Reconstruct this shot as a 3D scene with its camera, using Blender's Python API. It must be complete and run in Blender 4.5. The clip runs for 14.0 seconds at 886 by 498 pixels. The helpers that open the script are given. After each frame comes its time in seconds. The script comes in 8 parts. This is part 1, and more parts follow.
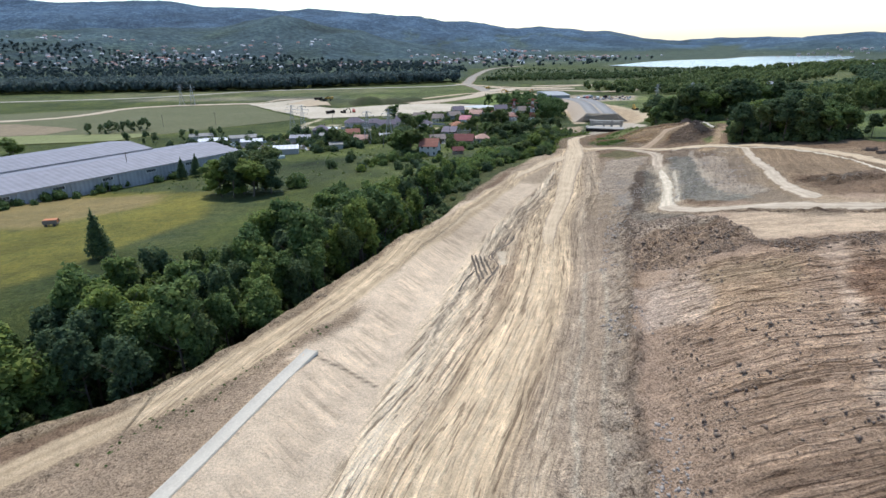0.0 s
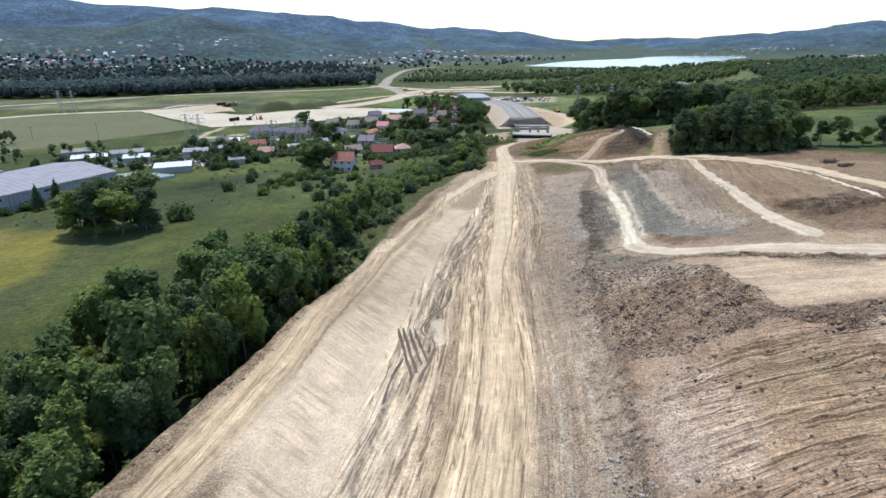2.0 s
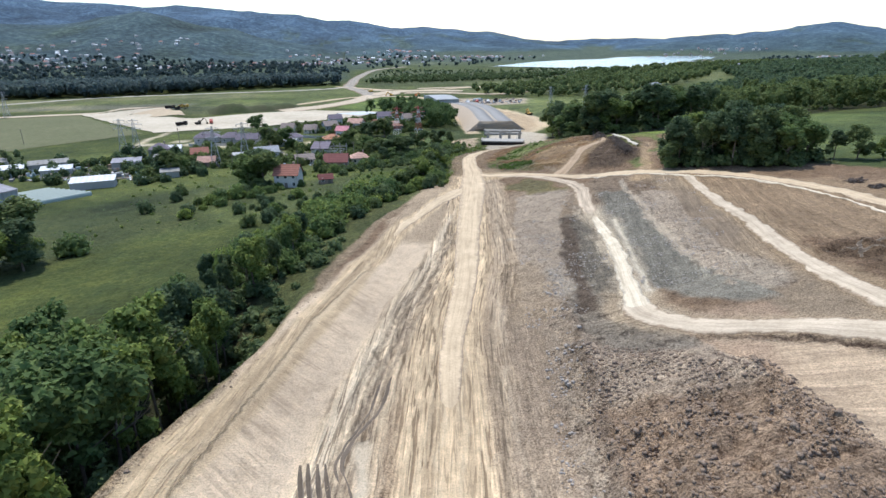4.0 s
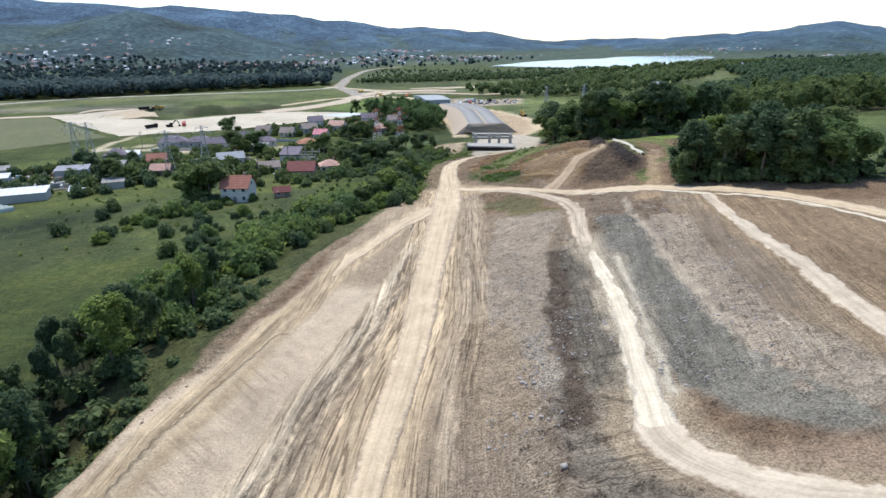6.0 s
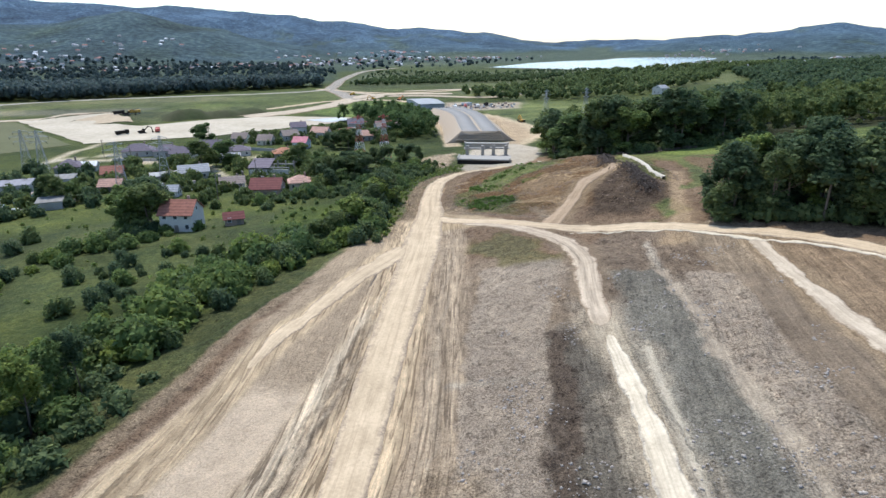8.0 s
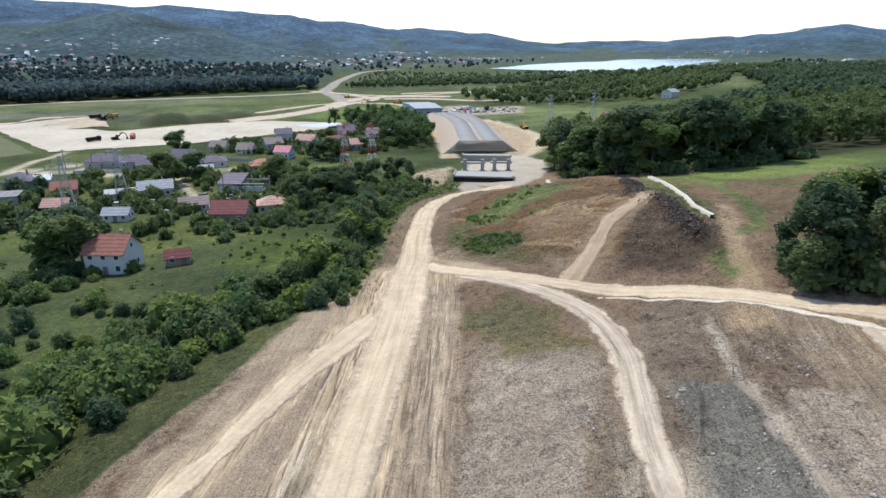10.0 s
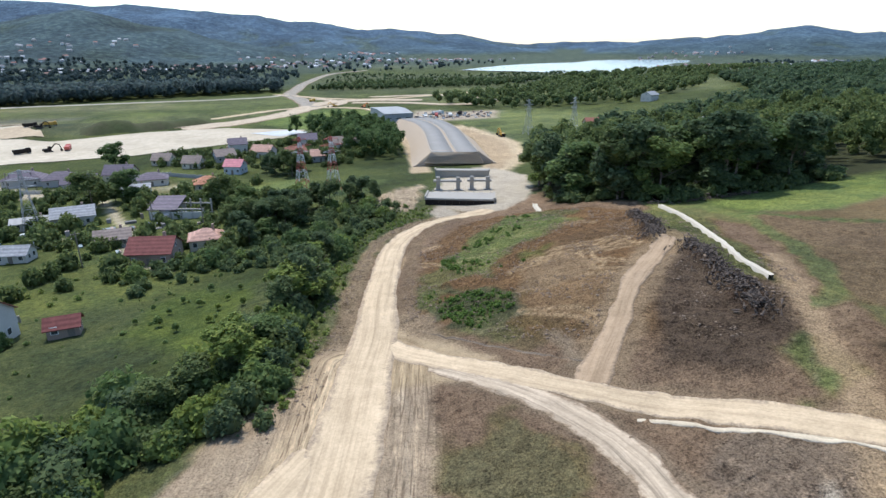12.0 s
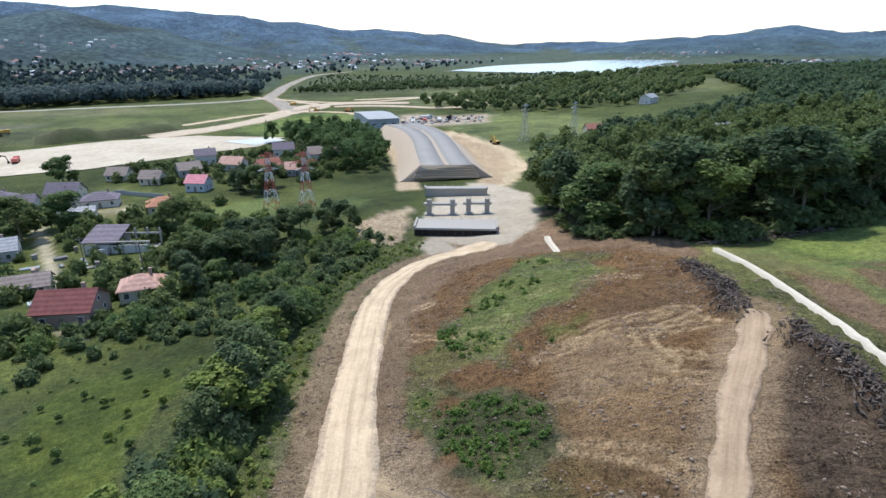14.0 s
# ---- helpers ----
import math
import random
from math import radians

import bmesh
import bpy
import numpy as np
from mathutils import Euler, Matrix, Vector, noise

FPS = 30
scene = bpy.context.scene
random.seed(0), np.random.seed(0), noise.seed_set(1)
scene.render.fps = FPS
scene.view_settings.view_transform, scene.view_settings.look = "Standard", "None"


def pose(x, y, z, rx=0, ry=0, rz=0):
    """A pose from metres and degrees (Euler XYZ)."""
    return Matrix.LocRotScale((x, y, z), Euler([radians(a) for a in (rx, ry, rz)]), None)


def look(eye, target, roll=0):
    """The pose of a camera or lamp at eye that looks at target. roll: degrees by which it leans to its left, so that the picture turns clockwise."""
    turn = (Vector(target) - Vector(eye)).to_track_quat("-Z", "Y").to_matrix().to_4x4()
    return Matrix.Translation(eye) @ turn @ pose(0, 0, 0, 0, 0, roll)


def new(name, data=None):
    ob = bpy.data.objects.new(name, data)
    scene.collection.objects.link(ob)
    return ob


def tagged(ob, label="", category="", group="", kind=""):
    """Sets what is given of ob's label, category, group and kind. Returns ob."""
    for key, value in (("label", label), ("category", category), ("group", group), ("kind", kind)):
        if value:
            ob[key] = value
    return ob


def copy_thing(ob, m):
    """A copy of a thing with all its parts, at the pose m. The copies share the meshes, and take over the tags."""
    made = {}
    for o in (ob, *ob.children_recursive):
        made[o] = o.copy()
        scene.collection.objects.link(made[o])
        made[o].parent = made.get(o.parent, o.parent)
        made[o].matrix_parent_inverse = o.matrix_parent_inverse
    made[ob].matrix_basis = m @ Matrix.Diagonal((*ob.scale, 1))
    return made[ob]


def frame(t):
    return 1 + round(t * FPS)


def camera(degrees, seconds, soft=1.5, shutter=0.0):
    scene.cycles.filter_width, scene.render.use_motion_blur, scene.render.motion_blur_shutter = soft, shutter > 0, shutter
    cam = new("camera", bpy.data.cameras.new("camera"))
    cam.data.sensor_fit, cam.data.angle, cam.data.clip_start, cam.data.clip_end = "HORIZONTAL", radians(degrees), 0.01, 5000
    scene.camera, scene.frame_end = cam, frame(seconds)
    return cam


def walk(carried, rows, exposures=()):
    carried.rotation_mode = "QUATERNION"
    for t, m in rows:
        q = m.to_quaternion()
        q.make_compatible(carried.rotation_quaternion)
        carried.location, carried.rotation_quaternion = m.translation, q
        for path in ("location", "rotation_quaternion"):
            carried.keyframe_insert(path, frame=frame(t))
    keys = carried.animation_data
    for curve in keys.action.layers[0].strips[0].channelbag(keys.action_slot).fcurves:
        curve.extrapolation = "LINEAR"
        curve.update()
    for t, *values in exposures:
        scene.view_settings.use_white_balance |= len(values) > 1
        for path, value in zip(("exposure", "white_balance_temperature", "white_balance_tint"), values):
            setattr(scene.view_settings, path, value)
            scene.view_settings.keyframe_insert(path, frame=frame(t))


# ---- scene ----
cam = camera(75.0, 14.0)
PATH = [
    (0, (0.187, -2.616, 59.998), (0.189, -0.736, 59.316), -0.5),
    (0.5, (0.354, 4.384, 59.996), (0.356, 6.265, 59.315), -0.5),
    (1, (0.538, 11.566, 60.032), (0.539, 13.447, 59.352), -0.6),
    (1.5, (0.981, 18.686, 60.082), (1.024, 20.566, 59.401), -0.7),
    (2, (1.826, 26.09, 60.133), (2.089, 27.951, 59.45), -0.4),
    (2.5, (3.388, 33.052, 60.099), (3.74, 34.898, 59.415), -0.3),
    (3, (5.356, 40.052, 60.028), (5.709, 41.898, 59.343), -0.2),
    (5.5, (20.038, 73.1, 56.604), (20.392, 74.947, 55.923), -0.3),
    (6, (23.193, 79.559, 56.221), (23.548, 81.406, 55.539), -0.3),
    (6.5, (26.131, 86.084, 55.984), (26.487, 87.93, 55.302), -0.3),
    (7, (28.809, 92.772, 55.882), (29.165, 94.619, 55.202), -0.2),
    (7.5, (31.124, 99.551, 55.836), (31.48, 101.398, 55.156), -0.2),
    (8, (33.235, 106.507, 55.838), (33.592, 108.354, 55.159), -0.2),
    (10.5, (42.313, 140.907, 55.741), (42.67, 142.755, 55.065), -0.0),
    (11, (43.918, 147.911, 55.737), (44.273, 149.76, 55.063), -0.1),
    (11.5, (45.542, 154.702, 55.784), (45.897, 156.551, 55.11), -0.1),
    (12, (46.934, 161.482, 55.872), (47.379, 163.311, 55.197), -0.0),
    (12.5, (48.242, 168.4, 55.884), (48.728, 170.219, 55.209), 0.0),
    (13, (49.705, 175.327, 55.863), (50.191, 177.146, 55.189), -0.0),
    (13.5, (51.217, 182.328, 55.762), (51.702, 184.147, 55.087), -0.2),
    (14, (52.61, 189.526, 55.619), (53.095, 191.346, 54.945), -0.1),
]
walk(cam, [(t, look(eye, target, roll)) for t, eye, target, roll in PATH], [(t, e, 6080, 9) for t, e in ((0, 0.36), (1.5, 0.42), (2, 0.53), (2.5, 0.58), (3.5, 0.59), (6, 0.59), (8, 0.55), (11, 0.53), (12.5, 0.57), (14, 0.63))])

# ---- light ----
world = bpy.data.worlds.new("sky")
scene.world = world
world.use_nodes = True
wn = world.node_tree.nodes
sky = wn.new("ShaderNodeTexSky")
sky.sky_type = "NISHITA"
sky.sun_disc = False
SUN_EL, SUN_AZ = 62.0, -14.0          # degrees; the azimuth runs from +y towards +x
sky.sun_elevation = radians(SUN_EL)
sky.sun_rotation = radians(SUN_AZ)
sky.air_density, sky.dust_density, sky.ozone_density = 1.0, 0.6, 1.5
world.node_tree.links.new(sky.outputs[0], wn["Background"].inputs[0])
wn["Background"].inputs[1].default_value = 0.165

sun = new("sun", bpy.data.lights.new("sun", "SUN"))
sun.data.energy, sun.data.angle, sun.data.color = 3.0, radians(0.6), (1.0, 0.95, 0.87)
toward = Vector((math.sin(radians(SUN_AZ)) * math.cos(radians(SUN_EL)), math.cos(radians(SUN_AZ)) * math.cos(radians(SUN_EL)), math.sin(radians(SUN_EL))))
sun.matrix_world = look(toward * 100, (0, 0, 0))
scene.view_settings.exposure = 0.0


# ---- materials ----
class Nodes:
    """A short way to write node materials."""

    def __init__(self, name, rough=0.9, spec=0.2, metal=0.0):
        self.mat = bpy.data.materials.new(name)
        self.mat.use_nodes = True
        self.t = self.mat.node_tree
        self.bsdf = self.t.nodes["Principled BSDF"]
        self.bsdf.inputs["Roughness"].default_value = rough
        self.bsdf.inputs["Specular IOR Level"].default_value = spec
        self.bsdf.inputs["Metallic"].default_value = metal

    def add(self, kind, **values):
        n = self.t.nodes.new(kind)
        for k, v in values.items():
            n.inputs[k.replace("_", " ")].default_value = v
        return n

    def link(self, a, b):
        self.t.links.new(a, b)

    def coords(self, scale=(1, 1, 1), which="Object"):
        c, m = self.add("ShaderNodeTexCoord"), self.add("ShaderNodeMapping")
        m.inputs["Scale"].default_value = scale
        self.link(c.outputs[which], m.inputs["Vector"])
        return m.outputs[0]

    def noise(self, vector, scale, detail=4, rough=0.6, distort=0.0):
        n = self.add("ShaderNodeTexNoise", Scale=scale, Detail=detail, Roughness=rough, Distortion=distort)
        self.link(vector, n.inputs["Vector"])
        return n.outputs[0]

    def ramp(self, fac, stops):
        r = self.add("ShaderNodeValToRGB")
        e = r.color_ramp.elements
        while len(e) < len(stops):
            e.new(0.5)
        for el, (p, c) in zip(e, stops):
            el.position = p
            el.color = (*c, 1) if len(c) == 3 else c
        self.link(fac, r.inputs[0])
        return r.outputs[0]

    def mix(self, fac, a, b, blend="MIX"):
        n = self.t.nodes.new("ShaderNodeMix")
        n.data_type, n.blend_type = "RGBA", blend
        for value, i in ((fac, 0), (a, 6), (b, 7)):
            if isinstance(value, (int, float)):
                n.inputs[i].default_value = value
            elif isinstance(value, tuple):
                n.inputs[i].default_value = (*value, 1)
            else:
                self.link(value, n.inputs[i])
        return n.outputs[2]

    def math(self, op, a, b=0.0):
        n = self.t.nodes.new("ShaderNodeMath")
        n.operation = op
        for value, i in ((a, 0), (b, 1)):
            if isinstance(value, (int, float)):
                n.inputs[i].default_value = value
            else:
                self.link(value, n.inputs[i])
        return n.outputs[0]

    def attribute(self, name):
        n = self.t.nodes.new("ShaderNodeAttribute")
        n.attribute_name = name
        return n

    def colour(self, socket):
        self.link(socket, self.bsdf.inputs["Base Color"])

    def bump(self, height, strength=0.5, distance=0.1):
        n = self.add("ShaderNodeBump", Strength=strength, Distance=distance)
        self.link(height, n.inputs["Height"])
        self.link(n.outputs[0], self.bsdf.inputs["Normal"])


def worn(name, base, rough=0.85, scale=2.0, spread=0.25, spec=0.2, metal=0.0, bump=0.2, dirt=(0.25, 0.22, 0.18), dirty=0.25):
    """A surface of one base colour with grain, dirt and fine relief."""
    m = Nodes(name, rough, spec, metal)
    v = m.coords()
    grain, patch = m.noise(v, scale * 6, 5), m.noise(v, scale * 0.6, 3)
    c = m.mix(m.math("MULTIPLY", patch, dirty * 1.4), base, dirt)
    lo, hi = 1 - spread, 1 + spread
    c = m.mix(1.0, c, m.ramp(grain, [(0.3, (lo,) * 3), (0.7, (hi,) * 3)]), "MULTIPLY")
    m.colour(c)
    m.bump(grain, bump, 0.05)
    return m.mat


def leafy(name, dark, light, yellow, grain=0.9):
    """Leaves: each clump has its own green; light comes through."""
    m = Nodes(name, 0.65, 0.08)
    g, o = m.add("ShaderNodeNewGeometry"), m.add("ShaderNodeObjectInfo")
    c = m.ramp(g.outputs["Random Per Island"], [(0.0, dark), (0.6, light), (1.0, yellow)])
    c = m.mix(1.0, c, m.ramp(o.outputs["Random"], [(0.0, (0.7, 0.76, 0.8)), (0.5, (1.0, 1.0, 1.0)), (1.0, (1.3, 1.18, 0.85))]), "MULTIPLY")
    sprays = m.noise(m.coords(), grain, 4, 0.7)
    c = m.mix(1.0, c, m.ramp(sprays, [(0.33, (0.68, 0.7, 0.72)), (0.5, (1.0, 1.0, 1.0)), (0.66, (1.3, 1.25, 1.1))]), "MULTIPLY")
    m.colour(c)
    tr = m.add("ShaderNodeBsdfTranslucent")
    m.link(c, tr.inputs["Color"])
    mx = m.add("ShaderNodeMixShader")
    mx.inputs[0].default_value = 0.45
    out = m.t.nodes["Material Output"]
    m.link(m.bsdf.outputs[0], mx.inputs[1])
    m.link(tr.outputs[0], mx.inputs[2])
    m.link(mx.outputs[0], out.inputs[0])
    return m.mat


def ground_material():
    """Soil and grass: the cover's own colour, broken by clods, wheel marks, tufts and painted shade."""
    m = Nodes("ground_cover", 0.95, 0.1)
    tint, lane = m.attribute("tint"), m.attribute("lane")
    green, lumps = m.attribute("green").outputs["Fac"], m.attribute("lumps").outputs["Fac"]
    v = m.coords()
    fine, mid, big = m.noise(v, 5.0, 6, 0.7), m.noise(v, 0.5, 6, 0.7), m.noise(v, 0.05, 4)
    marks = m.add("ShaderNodeSeparateXYZ")
    m.link(lane.outputs["Vector"], marks.inputs[0])

    def streaks(across, run, scale, distort):
        stretch = m.add("ShaderNodeCombineXYZ")
        m.link(m.math("MULTIPLY", marks.outputs[0], across), stretch.inputs[0])
        m.link(m.math("MULTIPLY", marks.outputs[1], run), stretch.inputs[1])
        return m.noise(stretch.outputs[0], scale, 2, 0.5, distort)

    ruts, bands = streaks(1.0, 0.05, 2.4, 1.1), streaks(1.0, 0.025, 0.6, 0.5)
    c = m.mix(1.0, tint.outputs["Color"], m.ramp(mid, [(0.3, (0.8, 0.79, 0.78)), (0.5, (1.0, 1.0, 1.0)), (0.72, (1.16, 1.15, 1.14))]), "MULTIPLY")
    smooth = m.math("MULTIPLY", m.math("SUBTRACT", 1.0, m.math("MULTIPLY", marks.outputs[2], 0.55)), m.math("ADD", 0.25, m.math("MULTIPLY", lumps, 4.5)))
    smooth.node.use_clamp = True
    c = m.mix(smooth, c, m.ramp(fine, [(0.41, (0.6, 0.59, 0.58)), (0.49, (0.97, 0.97, 0.97)), (0.6, (1.3, 1.29, 1.27))]), "MULTIPLY")
    c = m.mix(1.0, c, m.ramp(big, [(0.3, (0.86, 0.85, 0.84)), (0.7, (1.14, 1.13, 1.11))]), "MULTIPLY")
    clod = m.math("MULTIPLY", m.ramp(m.noise(v, 1.5, 8, 0.8, 0.4), [(0.52, (0, 0, 0)), (0.6, (1, 1, 1))]), m.math("MULTIPLY", m.math("MULTIPLY", lumps, 3.4), m.ramp(mid, [(0.42, (0, 0, 0)), (0.56, (1, 1, 1))])))
    clod.node.use_clamp = True
    c = m.mix(clod, c, m.mix(1.0, c, (0.5, 0.47, 0.46), "MULTIPLY"))
    churned = m.math("MULTIPLY", lumps, 2.6)
    churned.node.use_clamp = True
    mottle = m.noise(v, 0.85, 7, 0.72, 0.6)
    c = m.mix(churned, c, m.mix(1.0, c, m.ramp(mottle, [(0.39, (0.55, 0.53, 0.52)), (0.44, (0.93, 0.92, 0.91)), (0.57, (1.04, 1.03, 1.02)), (0.63, (1.24, 1.23, 1.2))]), "MULTIPLY"))
    blotch = m.noise(v, 0.2, 6, 0.7, 1.2)
    c = m.mix(m.math("MULTIPLY", churned, 0.3), c, m.mix(1.0, c, m.ramp(blotch, [(0.42, (0.66, 0.62, 0.6)), (0.48, (0.95, 0.94, 0.93)), (0.54, (1.06, 1.05, 1.02)), (0.6, (1.4, 1.36, 1.28))]), "MULTIPLY"))
    # Dark cell spots: clods, with their small shadows put into the colour.
    cells = m.add("ShaderNodeTexVoronoi", Scale=2.3, Randomness=1.0)
    m.link(v, cells.inputs["Vector"])
    lump = m.math("MULTIPLY", m.ramp(cells.outputs["Distance"], [(0.2, (1, 1, 1)), (0.34, (0, 0, 0))]), m.math("MULTIPLY", churned, m.ramp(m.noise(v, 0.4, 5, 0.7), [(0.47, (0, 0, 0)), (0.53, (1, 1, 1))])))
    c = m.mix(m.math("MULTIPLY", lump, 0.5), c, m.mix(1.0, c, (0.45, 0.43, 0.42), "MULTIPLY"))
    rutted = m.mix(1.0, c, m.ramp(ruts, [(0.39, (0.42, 0.39, 0.37)), (0.42, (0.92, 0.91, 0.9)), (0.57, (1.04, 1.04, 1.03)), (0.6, (1.34, 1.33, 1.3))]), "MULTIPLY")
    rutted = m.mix(1.0, rutted, m.ramp(bands, [(0.36, (0.74, 0.72, 0.7)), (0.6, (1.2, 1.19, 1.17))]), "MULTIPLY")
    c = m.mix(marks.outputs[2], c, rutted)
    tuft = m.mix(1.0, c, m.ramp(m.noise(v, 1.1, 8, 0.78), [(0.36, (0.55, 0.62, 0.55)), (0.64, (1.32, 1.26, 1.1))]), "MULTIPLY")
    tuft = m.mix(1.0, tuft, m.ramp(m.noise(v, 0.13, 5, 0.7), [(0.35, (0.8, 0.85, 0.85)), (0.65, (1.2, 1.12, 0.95))]), "MULTIPLY")
    tuft = m.mix(1.0, tuft, m.ramp(m.noise(v, 0.018, 9, 0.8), [(0.36, (0.55, 0.6, 0.62)), (0.5, (1.0, 1.0, 1.0)), (0.66, (1.4, 1.35, 1.2))]), "MULTIPLY")
    c = m.mix(green, c, tuft)
    woods = m.attribute("woods").outputs["Fac"]
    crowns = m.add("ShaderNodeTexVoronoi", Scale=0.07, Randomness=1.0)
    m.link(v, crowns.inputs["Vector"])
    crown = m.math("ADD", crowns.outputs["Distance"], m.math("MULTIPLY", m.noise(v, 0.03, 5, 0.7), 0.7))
    # Light crown centres, dark gaps: sunlit tops and shade put into the colour.
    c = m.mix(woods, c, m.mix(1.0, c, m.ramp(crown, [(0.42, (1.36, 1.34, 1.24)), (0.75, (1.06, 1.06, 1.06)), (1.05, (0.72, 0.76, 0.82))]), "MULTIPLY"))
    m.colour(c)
    h = m.math("ADD", m.math("ADD", m.math("MULTIPLY", fine, 0.6), m.math("ADD", m.math("MULTIPLY", lump, 0.5), m.math("MULTIPLY", m.math("MULTIPLY", mottle, churned), 1.6))), m.math("ADD", mid, m.math("MULTIPLY", m.math("MULTIPLY", ruts, marks.outputs[2]), 1.4)))
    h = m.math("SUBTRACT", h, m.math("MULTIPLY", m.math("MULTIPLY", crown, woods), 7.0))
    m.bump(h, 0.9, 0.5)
    return m.mat


def track_material(name, base, rut=0.5, shoulder=(0.27, 0.2, 0.135)):
    """A dirt road packed by lorries: pale wheel lanes along its own length."""
    m = Nodes(name, 0.95, 0.1)
    lane = m.attribute("lane")
    marks = m.add("ShaderNodeSeparateXYZ")
    m.link(lane.outputs["Vector"], marks.inputs[0])
    stretch = m.add("ShaderNodeCombineXYZ")
    m.link(marks.outputs[0], stretch.inputs[0])
    m.link(m.math("MULTIPLY", marks.outputs[1], 0.03), stretch.inputs[1])
    ruts = m.noise(stretch.outputs[0], 1.3, 5, 0.7, 0.4)
    v = m.coords()
    fine, mid = m.noise(v, 3.0, 6, 0.7), m.noise(v, 0.3, 4)
    lo, hi = 1 - rut * 0.6, 1 + rut * 0.35
    c = m.mix(1.0, base, m.ramp(ruts, [(0.33, (lo, lo * 0.98, lo * 0.96)), (0.5, (1.0, 1.0, 1.0)), (0.66, (hi, hi, hi))]), "MULTIPLY")
    c = m.mix(1.0, c, m.ramp(fine, [(0.3, (0.84, 0.83, 0.82)), (0.7, (1.12, 1.12, 1.12))]), "MULTIPLY")
    c = m.mix(1.0, c, m.ramp(mid, [(0.3, (0.86, 0.85, 0.83)), (0.7, (1.1, 1.1, 1.1))]), "MULTIPLY")
    edge = m.math("ADD", marks.outputs[2], m.math("MULTIPLY", m.math("SUBTRACT", m.noise(v, 0.7, 6, 0.75), 0.5), 1.3))
    c = m.mix(m.ramp(edge, [(0.74, (0, 0, 0)), (0.98, (1, 1, 1))]), c, m.mix(1.0, shoulder, m.ramp(fine, [(0.38, (0.65, 0.64, 0.63)), (0.64, (1.3, 1.29, 1.27))]), "MULTIPLY"))
    m.colour(c)
    m.bump(m.math("ADD", ruts, m.math("MULTIPLY", fine, 0.5)), 0.5, 0.2)
    return m.mat


def field_material(name, base, other, run=0.0):
    """A crop or bare field: broad drifts of colour, faint drill rows."""
    m = Nodes(name, 0.95, 0.1)
    v = m.coords()
    c = m.mix(m.ramp(m.noise(v, 0.03, 6, 0.7), [(0.35, (0, 0, 0)), (0.65, (1, 1, 1))]), base, other)
    c = m.mix(1.0, c, m.ramp(m.noise(v, 0.35, 8, 0.75), [(0.3, (0.78,) * 3), (0.7, (1.2,) * 3)]), "MULTIPLY")
    if run:
        w = m.add("ShaderNodeTexWave", Scale=run, Distortion=0.6)
        m.link(v, w.inputs["Vector"])
        c = m.mix(1.0, c, m.ramp(w.outputs["Fac"], [(0.0, (0.9,) * 3), (1.0, (1.08,) * 3)]), "MULTIPLY")
    m.colour(c)
    m.bump(m.noise(v, 0.8, 6), 0.4, 0.2)
    return m.mat


def water_material():
    m = Nodes("lake_water", 0.16, 0.5)
    v = m.coords()
    m.colour(m.mix(m.noise(v, 0.004, 3), (0.16, 0.19, 0.2), (0.26, 0.29, 0.29)))
    m.bump(m.noise(v, 0.12, 4), 0.25, 1.0)
    return m.mat


GROUND = ground_material()
ROAD = track_material("packed_clay", (0.52, 0.405, 0.268), 0.4, (0.36, 0.28, 0.195))
ROAD_PALE = track_material("pale_clay_track", (0.48, 0.395, 0.29), 0.5)
ROAD_RUTTED = track_material("rutted_clay", (0.45, 0.362, 0.262), 0.9)
ROAD_WHITE = track_material("white_marl_track", (0.6, 0.51, 0.375), 0.6, (0.4, 0.345, 0.27))
GRAVEL = track_material("crushed_stone", (0.40, 0.365, 0.31), 0.5, (0.4, 0.36, 0.28))
WATER = water_material()
FAR_STONE = track_material("raw_earthwork", (0.31, 0.275, 0.225), 0.9)
LEAF = leafy("leaves", (0.085, 0.13, 0.045), (0.15, 0.212, 0.074), (0.22, 0.27, 0.094))
LEAF_DARK = leafy("dark_leaves", (0.064, 0.098, 0.05), (0.108, 0.152, 0.074), (0.15, 0.19, 0.088))
LEAF_LIGHT = leafy("light_leaves", (0.1, 0.152, 0.047), (0.17, 0.23, 0.075), (0.235, 0.28, 0.094))
LEAF_WEED = leafy("weed_leaves", (0.1, 0.17, 0.038), (0.18, 0.26, 0.06), (0.24, 0.3, 0.076))
# Bluish greens: distance haze is put into these leaf colours.
LEAF_FAR = leafy("hazy_far_leaves", (0.064, 0.09, 0.09), (0.088, 0.12, 0.116), (0.115, 0.15, 0.135), 0.05)
BARK = worn("bark", (0.13, 0.10, 0.075), 0.95, 3, 0.4, bump=0.6)
CONCRETE = worn("concrete", (0.36, 0.335, 0.295), 0.85, 1.0, 0.14)


from mathutils.geometry import delaunay_2d_cdt

